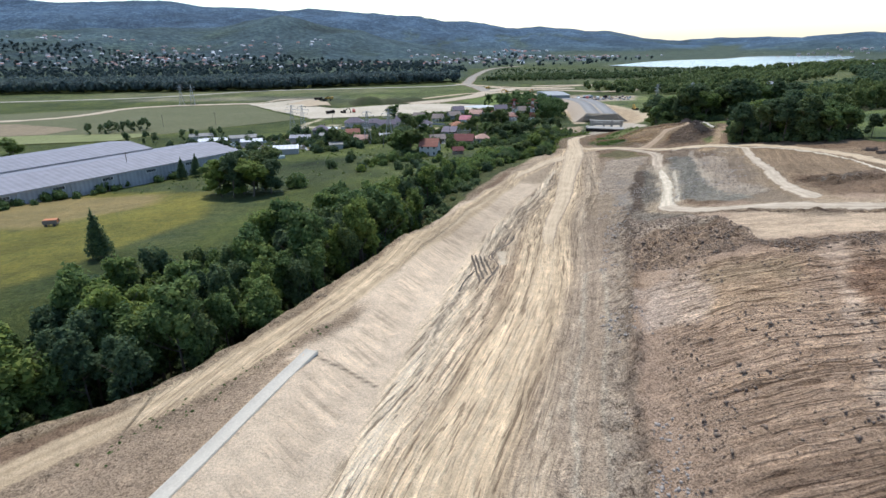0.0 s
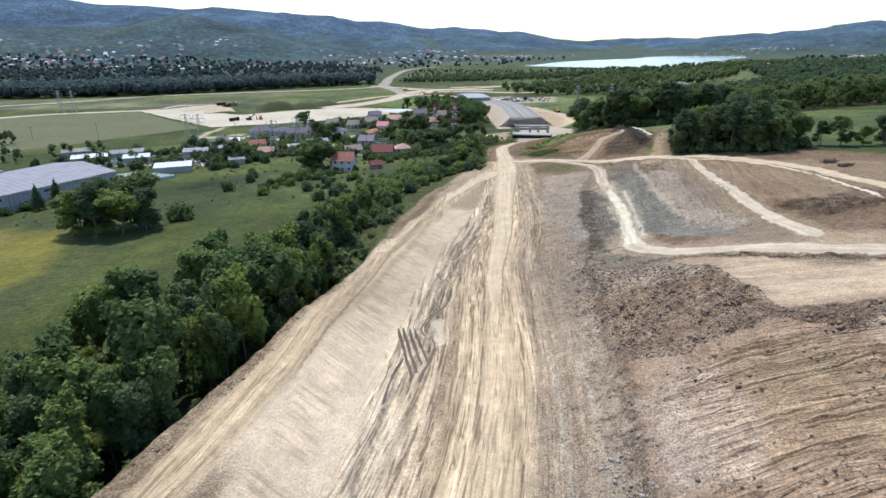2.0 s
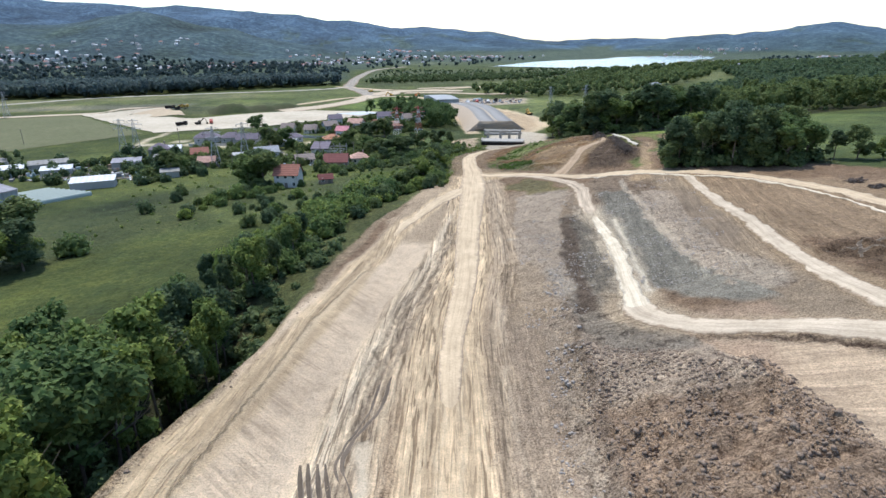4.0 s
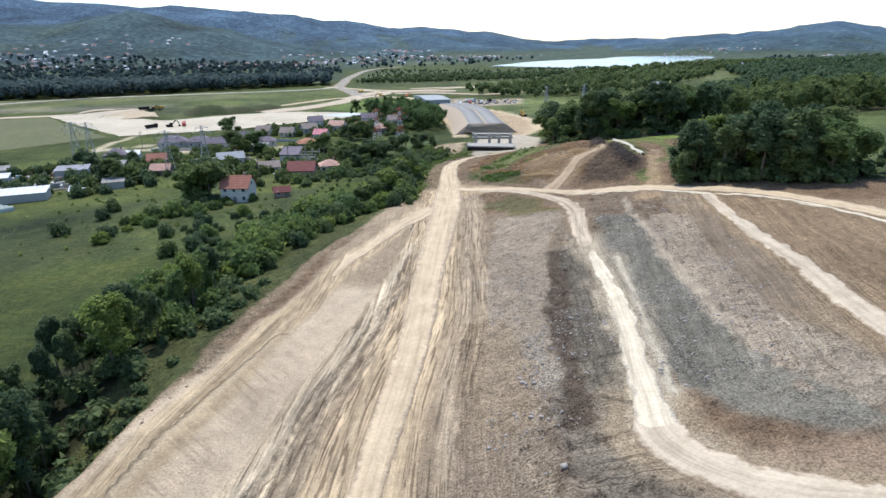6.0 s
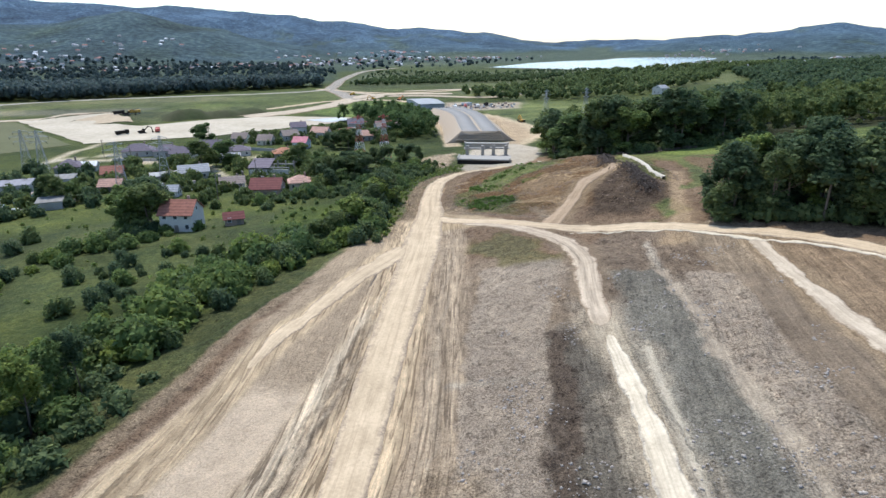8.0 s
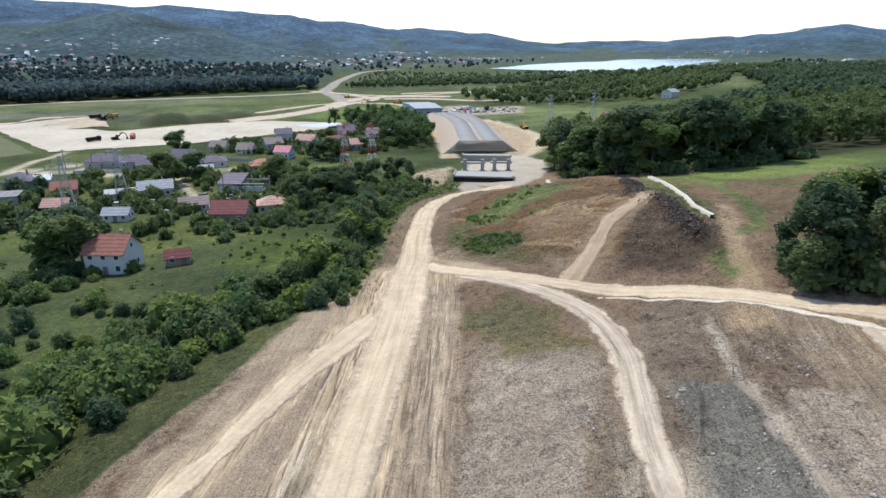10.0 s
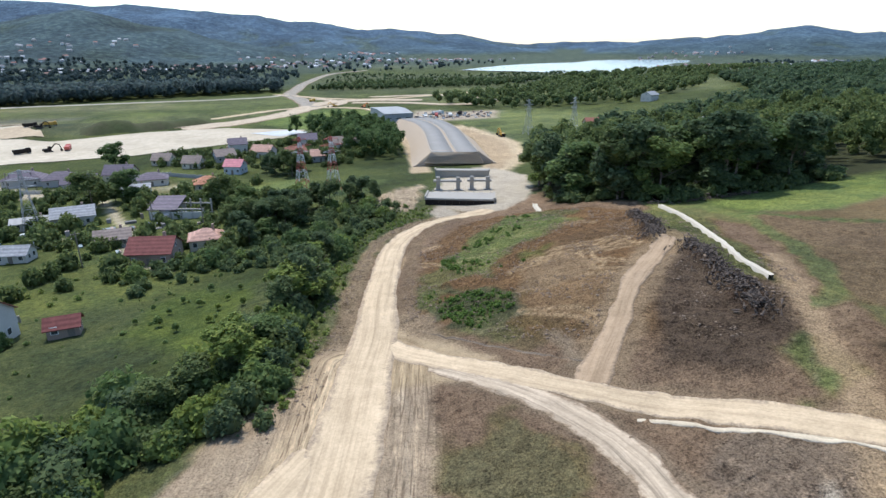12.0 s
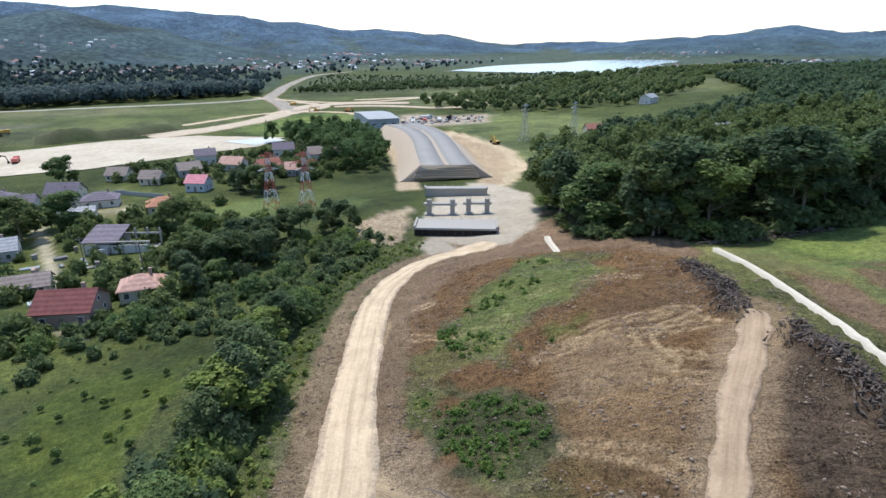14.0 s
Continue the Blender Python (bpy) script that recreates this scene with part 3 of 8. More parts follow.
band([(51.5, 203), (50, 192), (47, 176), (41, 152)], -0.9, 0.9, (0.58, 0.52, 0.43), 0, 0.5, 0.7)
patch([56, 206, 64, 205, 69, 196, 67, 187, 59, 186, 56, 196], (0.15, 0.15, 0.068), 0.6, 1.2, 5, 4, 31, 0.65, 0.35)
patch([58, 190, 68, 187, 66, 180, 55, 180], (0.36, 0.315, 0.26), 0, 2, 2.5, 6, lumps=0.3)
# The knoll beyond the junction.
patch([60, 236, 70, 222, 92, 208, 106, 214, 116, 245, 108, 275, 95, 286, 80, 285, 68, 268], (0.215, 0.138, 0.076), 0.1, 2, 2, 7, lumps=0.42)
patch([69, 256, 80, 263, 97, 285, 103, 276, 99, 262, 87, 255, 76, 249, 66, 247, 62, 240, 66, 252], (0.125, 0.14, 0.058), 0.8, 1, 6, 4, 33, 0.7, 0.3)
patch([64, 246, 72, 240, 80, 238, 84, 230, 78, 222, 70, 220, 64, 226], (0.15, 0.14, 0.07), 0.6, 1, 6, 4, 34, 0.45, 0.3)
patch([69, 259, 76, 264, 85, 272, 96, 284, 99, 272, 92, 262, 83, 257, 76, 251, 71, 253], (0.108, 0.114, 0.054), 1, 1, 5, 4, lumps=0.3)
patch([64, 233, 66, 240, 68, 245, 72, 241, 75, 236, 74, 229, 68, 225], (0.088, 0.094, 0.046), 1, 0.8, 4.5, 4, lumps=0.3)
patch([61.5, 239, 63, 247, 66.5, 246, 65, 239], (0.099, 0.119, 0.043), 1, 0.8, 2, 4)
patch([84, 236, 100, 240, 104, 256, 92, 252, 82, 244], (0.2, 0.136, 0.08), 0, 2, 4, 7, lumps=0.4)
patch([76, 232, 88, 232, 90, 222, 80, 218, 74, 226], (0.285, 0.198, 0.118), 0, 3, 5, 7, lumps=0.3)
patch([92, 226, 104, 234, 106, 220, 98, 206, 90, 203, 82, 208, 87, 218], (0.13, 0.1, 0.076), 0, 1.5, 2, 6, lumps=0.5)
patch([93, 205, 98, 206, 97, 198, 92, 198], (0.110, 0.129, 0.048), 0.9, 1, 1.5, 4)
patch([100, 236, 118, 266, 124, 262, 112, 232, 104, 215, 100, 218], (0.16, 0.165, 0.065), 0.7, 1.5, 2.5, 7)
patch([104, 240, 112, 262, 118, 262, 112, 246], (0.143, 0.148, 0.060), 0.8, 1.5, 3, 7)
for line in ([(79, 244), (84, 243), (90, 241), (97, 240.5)], [(81, 236), (86, 236.5), (91, 233)], [(90, 241), (88.5, 238), (88, 233)], [(66, 262), (72, 258), (80, 258)], [(82, 246), (90, 245), (98, 243)], [(83, 244.5), (90, 240.5), (97.2, 238.5)], [(81.7, 235.7), (85.7, 232), (88.7, 228.6)], [(62.5, 262), (66, 272), (72.5, 272.7)], [(86, 262), (94, 262), (100, 258)], [(74.5, 228), (79, 224), (81, 220)]):
    for o in (-0.8, 0.8):
        band(line, o - 0.32, o + 0.32, (0.48, 0.37, 0.24), 0, 0.22, 0.4)
band(HAUL, -24, -5.5, (0.094, 0.114, 0.043), 1, 1.2, 2.2, lumps=0.3, span=(8, 140))
band(HAUL, -6.3, -3, (0.31, 0.25, 0.175), 0.0, 0.7, 1.4, lumps=0.4, span=(12, 140))
band(HAUL, 3, 6, (0.25, 0.19, 0.132), 0, 0.8, 1.2, lumps=0.3, span=(40, 122))

# Dark ground under the trees: litter, with the wood's shade put into its tint.
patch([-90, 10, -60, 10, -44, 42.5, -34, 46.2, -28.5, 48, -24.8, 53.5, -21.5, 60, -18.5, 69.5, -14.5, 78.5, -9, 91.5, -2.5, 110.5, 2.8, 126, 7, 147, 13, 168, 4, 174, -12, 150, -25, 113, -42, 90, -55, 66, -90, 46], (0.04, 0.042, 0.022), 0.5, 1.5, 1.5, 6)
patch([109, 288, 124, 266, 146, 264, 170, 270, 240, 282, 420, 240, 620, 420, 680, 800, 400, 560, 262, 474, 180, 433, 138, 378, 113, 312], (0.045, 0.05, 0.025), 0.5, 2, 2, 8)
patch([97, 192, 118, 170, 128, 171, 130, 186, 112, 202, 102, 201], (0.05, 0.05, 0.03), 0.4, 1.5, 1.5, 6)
# Wheel marks run along the cut.
f, n, s = along(X, Y, LANE, 23)
lane[f, 0], lane[f, 1] = n, s
# The cut: outer bank, pale slope, rutted floor, grey flank.
band(BENCH_OUT, -9, -0.8, (0.105, 0.118, 0.045), 0.8, 1.0, 2.0, lumps=0.3, span=(60, 400))
band(BENCH_OUT, -0.6, 1.6, (0.35, 0.285, 0.21), 0, 0.5, 0.8, lumps=0.4)
band(CUT_FOOT, -13, -1, (0.65, 0.54, 0.42), 0, 1.0, 0.6, ruts=0.0, lumps=0.04, span=(0, 172))
band(CUT_FOOT, -13, -1, (0.42, 0.345, 0.26), 0, 1.0, 1.6, ruts=0.25, lumps=0.15, span=(168, 230))
patch([-46, 20, -40, 33, -31, 39, -24, 45, -18.5, 52, -15.5, 52, -19, 40, -22, 30, -27, 16], (0.40, 0.315, 0.235), 0, 1.2, 2, 5, lumps=0.2)
band(BENCH, 2.2, 4.6, (0.34, 0.27, 0.2), 0, 1.0, 1.0, span=(0, 70), lumps=0.25)
band(BENCH, -2.4, 2.4, (0.57, 0.465, 0.33), 0, 0.6, 0.4, ruts=0.55, lumps=0.05)
for o, colour in ((-1.5, (0.62, 0.51, 0.37)), (-0.6, (0.48, 0.385, 0.27)), (0.5, (0.63, 0.52, 0.38)), (1.5, (0.5, 0.4, 0.285))):
    band(BENCH, o - 0.3, o + 0.3, colour, 0, 0.25, 0.5, amount=0.8, seed=70 + int(o * 2))
band(CUT_FOOT, -1.4, 3.0, (0.7, 0.6, 0.465), 0, 0.6, 0.8, ruts=0.9, lumps=0.1)
band(CUT_FOOT, 2.0, 6.0, (0.62, 0.515, 0.39), 0, 0.8, 1.0, ruts=1.0, lumps=0.16)
band(LANE, -5.5, 4.5, (0.62, 0.505, 0.365), 0, 1.2, 0.8, ruts=0.9, lumps=0.07)
band(LANE, -1.3, 2.2, (0.68, 0.55, 0.39), 0, 0.8, 0.8, ruts=0.5, lumps=0.04)
band(LANE, 4.2, 9.5, (0.49, 0.405, 0.31), 0, 1.0, 1.0, ruts=0.7, lumps=0.15)
band(DITCH, -7.5, -2.5, (0.40, 0.33, 0.26), 0, 1.0, 1.2, ruts=0.35, lumps=0.22, span=(0, 120))
band(DITCH, -2.6, 0.2, (0.43, 0.365, 0.295), 0, 0.7, 0.9, ruts=0, lumps=0.5, span=(0, 120))
band(DITCH, -0.2, 0.7, (0.25, 0.205, 0.168), 0, 0.3, 1.8, amount=0.8, ruts=0, lumps=0.9, span=(0, 115), seed=23)

band(CUT_FOOT, 1.6, 3.0, (0.25, 0.205, 0.16), 0, 0.5, 2.6, amount=0.75, ruts=1.0, lumps=0.2, span=(84, 175), seed=19)
band(CUT_FOOT, -0.7, 0.3, (0.66, 0.575, 0.46), 0, 0.4, 0.5, seed=29, span=(20, 190))
for k, (o, colour, first, last) in enumerate(((0.6, (0.2, 0.165, 0.13), 60, 185), (1.0, (0.64, 0.56, 0.45), 40, 200), (1.5, (0.17, 0.14, 0.11), 84, 190), (2.0, (0.6, 0.52, 0.41), 60, 200), (2.5, (0.19, 0.155, 0.125), 90, 180), (3.1, (0.62, 0.53, 0.41), 30, 160), (3.7, (0.24, 0.195, 0.155), 70, 150), (4.4, (0.58, 0.49, 0.37), 20, 140))):
    band(CUT_FOOT, o - 0.2, o + 0.2, colour, 0, 0.2, 1.1, amount=0.8, ruts=0.5, lumps=0.15, span=(first, last), seed=80 + 3 * k)
for k, (o, colour) in enumerate(((-3.6, (0.4, 0.33, 0.24)), (-2.4, (0.63, 0.53, 0.39)), (-0.9, (0.66, 0.56, 0.42)), (0.2, (0.5, 0.41, 0.3)), (1.3, (0.66, 0.56, 0.42)), (3.0, (0.42, 0.345, 0.25)), (5.4, (0.34, 0.285, 0.22)), (6.6, (0.54, 0.465, 0.37)))):
    band(LANE, o - 0.22, o + 0.22, colour, 0, 0.22, 1.3, amount=0.7, seed=110 + 3 * k)
band([(11.8, 100), (11.4, 96.5), (11, 93.5)], -0.7, 0.7, (0.62, 0.54, 0.43), 0, 0.4, 0.8, ruts=0.0, lumps=0.05)
band([(-14, 52.8), (-12.6, 52.1), (-10.4, 51.3), (-7.2, 49.5)], -0.2, 0.2, (0.17, 0.14, 0.11), 0, 0.2, 0.3)
for o in (-1.6, 1.4):
    band([(13, 36), (16, 50), (21, 68), (25, 84)], o - 0.25, o + 0.25, (0.45, 0.405, 0.335), 0, 0.25, 0.5)
for corners, dx, dy, amount in (([22, 20, 70, 20, 75, 60, 48, 76, 30, 72], 0.12, 1.0, 0.85), ([48, 90, 48, 80, 58, 78, 85, 66, 110, 60, 95, 72, 64, 93, 54, 100], 0.35, 1.0, 0.35), ([29, 80, 36, 77, 47, 79, 50, 95, 36, 108], 0.3, 1.0, 0.4), ([36, 112, 47, 106, 48, 116, 42, 124], 0.3, 1.0, 0.5),
                                ([56, 118, 112, 104, 100, 180, 84, 190, 66, 160], 0.9, -0.42, 0.42), ([44, 130, 58, 130, 66, 160, 62, 190, 50, 190, 44, 160], 0.95, -0.3, 0.35), ([62, 236, 84, 208, 108, 216, 112, 250, 96, 284, 70, 270], 0.5, 0.85, 0.3)):
    f, w = inside(X, Y, corners, 2)
    k = (w > 0.02) & (lane[f, 2] < 0.02)
    x0, y0 = X[f[k]], Y[f[k]]
    wave = 0.25 * rough(x0, y0, 9, 2, 78)
    lane[f[k]] = np.column_stack([dx * x0 + dy * y0 + wave, dy * x0 - dx * y0, amount * w[k]])

# Strips of the stepped cut: each its own rock, the brown ridge with painted shade.
for corners, colour, lump, marked in (
    ([56, 191, 66, 183, 57, 165, 54.3, 155, 49.4, 145, 45.4, 131, 38.3, 135, 46, 161], (0.43, 0.37, 0.305), 0.3, 0.0),
    # Brown bank: the shade on this ridge is put into its dark colour.
    ([57, 165, 60, 163.3, 56, 151, 52, 141, 48, 130, 44.5, 117, 41.5, 119, 45.6, 131, 49.4, 145, 54.3, 155], (0.15, 0.12, 0.097), 0.5, 0.0),
    ([59, 163.3, 62, 160.5, 59, 150, 56, 140, 52.4, 129.5, 48.5, 118.5, 44.5, 117, 47, 130, 51, 141, 55, 151], (0.19, 0.175, 0.15), 0.3, 0.35),
    ([70.8, 178, 77.3, 174, 73.6, 161, 69, 149, 65.4, 138, 62.8, 129, 58, 117, 52.5, 119, 55.5, 127, 59, 136, 63, 146, 66, 156], (0.235, 0.23, 0.205), 0.25, 0.3),
    ([79.8, 173, 85.8, 170, 74.4, 143, 71, 133, 67, 124, 60, 114, 62, 122, 64.3, 128.5, 67, 137, 71, 149.4, 75, 163], (0.45, 0.39, 0.325), 0.35, 0.25),
    ([85.8, 170, 90, 168, 77.8, 136, 69.5, 126, 71, 133, 74.4, 143], (0.30, 0.245, 0.19), 0.12, 0.3),
    ([76.9, 174.5, 77.8, 174, 75.3, 163, 71, 149.4, 67, 137, 64.3, 128, 62.4, 128.7, 65.7, 139, 69.9, 152, 74, 164], (0.50, 0.435, 0.355), 0.08, 0.2)):
    near, a = inside(X, Y, corners, 0.3, 1.5, 3, 66)
    lay(near, a * 0.95, colour, 0.0, lump)
    lane[near, 2] = lane[near, 2] * (1 - a) + marked * a
for heap in ([(109, 258), (106, 250), (103, 243), (100.5, 238.5)], [(101.5, 232), (100.5, 227), (98.8, 221), (97.5, 215), (96.5, 211)]):
    near, n, s_run, a = band(heap, -1.5, 1.5, (0.085, 0.062, 0.048), 0.05, 0.6, 1.6, amount=0.9, lumps=0.8, seed=57)
    Z[near] += 0.7 * a
# Trodden shoulders beside the roads.
for line, half, colour in ((HILLPATH, 3.0, (0.33, 0.255, 0.175)), (CROSS, 2.6, (0.3, 0.235, 0.165)), (FORK, 2.6, (0.27, 0.215, 0.16)), (OBLIQUE, 2.3, (0.38, 0.30, 0.21)), (FLAT, 3.2, (0.42, 0.345, 0.255)), (RIGHT_TRAIL, 1.7, (0.44, 0.34, 0.23))):
    band(line, -half, half, colour, 0, 0.8, 1.6, amount=0.8, lumps=0.15, seed=51)
    band(line, -half - 1.0, half + 1.0, colour, 0, 0.8, 2.4, amount=0.2, seed=52)
band(WHITE, -1.8, 1.8, (0.56, 0.495, 0.395), 0, 0.7, 1.6, amount=0.8, lumps=0.12, seed=53)
band(WHITE, -3.0, 2.4, (0.50, 0.445, 0.36), 0, 0.7, 2.6, amount=0.5, seed=54)
band([(65, 155.8), (61.6, 146), (58.8, 138), (56.8, 132.5), (54, 125.5), (51.6, 119)], -0.42, 0.42, (0.60, 0.55, 0.46), 0, 0.25, 0.4, lumps=0.05)
# A narrow dark, lumpy line along the right of the flat track.
band(FLAT, 2.3, 3.5, (0.15, 0.115, 0.09), 0, 0.35, 0.9, lumps=0.9, span=(16, 90), seed=44)
for corners, colour, wob, lump in (
    ([59.6, 238.4, 64.1, 235.7, 63.3, 223, 59.2, 226], (0.33, 0.265, 0.19), 3.5, 0.3), ([77.5, 243, 84, 243.5, 89, 235, 84.4, 232, 75.6, 233.5], (0.29, 0.215, 0.14), 4, 0.25), ([74.7, 221, 77, 218.6, 76, 212.7, 73.9, 212.8], (0.34, 0.28, 0.21), 2, 0.3),
    ([43.5, 139, 46.5, 136.6, 43.2, 125, 40.7, 126], (0.47, 0.43, 0.375), 1.5, 0.5),
    ([38.2, 148.5, 44.8, 144, 43, 131, 38.4, 119, 33.3, 122], (0.42, 0.345, 0.26), 2, 0.3), ([52.5, 72, 55.7, 73, 43, 50, 38, 39, 34, 33.5, 40, 47.5], (0.52, 0.42, 0.34), 2, 0.15),
    ([34.3, 78.7, 36.3, 71.8, 30.2, 57, 27.6, 57.5], (0.50, 0.41, 0.34), 2.5, 0.25), ([36, 72, 47.7, 70, 44, 62.8, 34, 65], (0.38, 0.3, 0.215), 3, 0.2), ([48, 62, 54, 66, 66, 58, 60, 40, 44, 44], (0.30, 0.205, 0.15), 3, 0.5)):
    patch(corners, colour, 0, 0.8, wob, 4, 61, 0.85, lump)
band([(43.9, 158.5), (49, 157), (53.5, 156.3)], -0.5, 0.5, (0.48, 0.43, 0.36), 0, 0.3, 0.5)
patch([50, 214, 52, 236, 56, 239, 60, 229.5, 67, 218.5, 62, 215, 56, 217], (0.50, 0.405, 0.28), 0, 1, 1, 5, lumps=0.05)
# Bucket marks run down the trimmed slope.
f, n, s = along(X, Y, CUT_FOOT, 14)
k = (n > -9.4) & (n < -3.2) & (Y[f] > 15) & (s < 150)
f, n, s = f[k], n[k], s[k]
fade = step(-9.2, -7.6, n) * (1 - step(-5.0, -3.4, n)) * (1 - step(138, 149, s)) * step(16, 24, Y[f])
lane[f] = np.column_stack([0.45 * (s + 0.55 * n), n, 0.34 * fade])
# Gravel yard by the bridge and the tracks along the embankment.
STONE = (0.42, 0.385, 0.33)
band([(92, 385), (95, 405), (100, 440), (106, 490), (108, 525)], -3.6, 4.0, (0.45, 0.375, 0.275), 0, 1.2, 1.5, lumps=0.2)
band([(122, 380), (134, 402), (146, 422), (152, 445), (154, 480), (150, 530), (140, 560)], -7, 7, (0.52, 0.44, 0.32), 0, 1.5, 3, lumps=0.2)
patch([118, 388, 128, 402, 131, 420, 136, 448, 141, 485, 143, 522, 150, 530, 154, 480, 152, 445, 146, 422, 134, 402, 124, 380], (0.45, 0.365, 0.26), 0, 1.5, 2.5, 6, lumps=0.3)
patch([84, 316, 91, 306, 99, 305, 107, 311, 114, 322, 122, 342, 127, 360, 124, 378, 116, 388, 108, 374, 103, 367, 97, 366, 92, 350, 86, 336, 82, 324], STONE, 0, 1.0, 1.4, 7, lumps=0.05)
patch([79, 312, 84, 318, 88, 305, 80, 304], STONE, 0, 1.0, 1.4, 7, lumps=0.05)
patch([66, 315, 76, 317, 82, 328, 85, 350, 78, 347, 72, 338, 66, 331], (0.5, 0.425, 0.325), 0, 1.5, 3.5, 5, lumps=0.9)
band([(-104, 409), (-88, 421), (-78, 428), (-64, 412), (-43, 394)], -1.6, 1.6, (0.46, 0.43, 0.36), 0, 1, 1)
patch([76, 106, 75.5, 117, 82, 119, 89, 115, 90, 108, 84, 105.5], (0.155, 0.115, 0.082), 0, 1.0, 2.5, 4, 90, 0.9, 0.9)
# Grown-over parts of the knoll and the strips beside the drain.
for corners, colour, amount in (
    ([80, 270, 95, 283, 98, 270, 97, 265, 89, 257, 82.6, 256, 76, 249, 72, 250, 74, 262], (0.135, 0.165, 0.05), 0.8), ([81, 247, 85.5, 246, 87, 250, 82, 251], (0.12, 0.15, 0.045), 0.7), ([89.5, 196, 92.3, 194.6, 96.4, 200, 94.6, 201.6], (0.115, 0.155, 0.045), 0.85),
    ([116, 262, 113, 254, 106.5, 243, 109, 242, 114, 250], (0.16, 0.175, 0.06), 0.7), ([70, 222, 66, 228, 69, 230, 73, 220], (0.15, 0.155, 0.06), 0.6)):
    patch(corners, colour, 0.8, 1.0, 3.0, 4, 93, amount)
patch([107.5, 209, 112, 224, 121, 243, 128, 247, 138, 233.5, 150, 226, 130, 200, 112, 200], (0.225, 0.17, 0.115), 0.1, 1.2, 1.5, 6, 94, 0.9, 0.3)
patch([129, 250, 128, 262, 146, 264, 172, 268, 176, 252, 150, 245, 140, 243], (0.15, 0.195, 0.055), 1, 1.2, 1.5, 8, 95, 0.9)
band([(104.5, 213), (112.5, 224), (118, 236), (122, 247), (122, 258)], 1.2, 4.2, (0.15, 0.18, 0.06), 0.8, 0.6, 1.5, amount=0.85, seed=96)
band([(127, 249), (132, 241), (138.5, 233.5), (150, 226)], -0.9, 0.9, (0.11, 0.15, 0.045), 1, 0.4, 0.8, amount=0.9, seed=97)
patch([120, 575, 190, 585, 210, 630, 150, 650, 118, 620], (0.36, 0.32, 0.27), 0, 4, 6, 20)
band([(-63, 392), (-50, 405), (-100, 420), (-95, 470)], -2, 2, (0.5, 0.45, 0.36), 0, 1, 1)
band([(-100, 420), (-60, 410), (-30, 404), (0, 398)], -1.8, 1.8, (0.5, 0.46, 0.38), 0, 1, 1)
band([(-22, 380), (-10, 350), (0, 325), (4, 308), (16, 288)], -1.4, 1.4, (0.45, 0.42, 0.34), 0, 1, 1)

# The bank falls away from the bench into the wood.
f, n, s = along(X, Y, BENCH_OUT, 60)
Z[f] -= 6.5 * step(0.2, 5, -n) * (1 - step(22, 50, -n)) * (1 - step(118, 150, Y[f]))
# Relief: lumps and clods, machine furrows, the ragged lip of the ditch.
close = np.flatnonzero((X > -70) & (X < 150) & (Y > 0) & (Y < 345))
cx, cy = X[close], Y[close]
clods = rough(cx, cy, 3.2, 4, 21)
Z[close] += relief[close] * (clods + 0.8 * np.abs(rough(cx, cy, 1.9, 3, 41)) + 0.55 * rough(cx, cy, 1.05, 1, 43))
f, w = inside(X, Y, [18, 20, 70, 20, 75, 60, 48, 76, 27, 72], 1.5)
bend = Y[f] + 0.12 * X[f] + 0.3 * rough(X[f], Y[f], 9, 2, 77)
Z[f] += w * 0.27 * np.sin(bend * 2 * np.pi / 1.5) * (0.4 + 0.9 * lattice(X[f] / 4, Y[f] / 3, 8))
f, w = inside(X, Y, [44, 120, 120, 110, 100, 185, 70, 190], 3)
bend = X[f] * 0.87 - Y[f] * 0.5 + 0.8 * rough(X[f], Y[f], 8, 2, 79)
Z[f] += w * 0.07 * np.sin(bend * 2 * np.pi / 2.1) * lattice(X[f] / 5, Y[f] / 5, 9)
f, n, s = along(X, Y, DITCH, 4)
Z[f] += (0.5 * np.exp(-((n - 0.9) / 0.7) ** 2) - 0.35 * np.exp(-((n + 0.8) / 0.9) ** 2)) * (0.5 + 0.9 * lattice(X[f] / 2.2, Y[f] / 2.2, 6)) * (s < 118)
near_lip = np.exp(-((n + 0.6) / 1.8) ** 2) * (s < 118)
Z[f] += near_lip * (0.9 * np.abs(rough(X[f], Y[f], 2.4, 3, 81)) + 0.5 * rough(X[f], Y[f], 1.1, 2, 82))
f, n, s = along(X, Y, CUT_FOOT, 6)
groove = np.exp(-((n - 1.0 + 0.7 * rough(X[f], Y[f], 7, 2, 15)) / 1.3) ** 2)
Z[f] += groove * (-0.25 + 0.16 * np.sin(n * 2 * np.pi / 1.3))
f, w = inside(X, Y, [36, 108, 50, 95, 47, 79, 36, 77, 29, 80, 33, 98], 2.5, 1.5, 5)
Z[f] += w * (0.5 + 1.3 * np.abs(rough(X[f], Y[f], 3.4, 4, 55)) + 0.4 * rough(X[f], Y[f], 1.2, 2, 56))
f, w = inside(X, Y, [-176, 604, -110, 566, -62, 588, -100, 618, -150, 622], 8, 4)
Z[f] += w * 4
f, w = inside(X, Y, LAKE, 12)
Z[f] = Z[f] * (1 - w) - 2.0 * w
tint[f] = tint[f] * (1 - w[:, None]) + np.array((0.3, 0.27, 0.2)) * w[:, None]

# Clay is warmer than the rubble it came from.
tint[green < 0.4] *= (1.06, 1.0, 0.9)
# Rank and grazed grass.
f = np.flatnonzero((green > 0.6) & (Y < 700) & (np.abs(X) < 500))
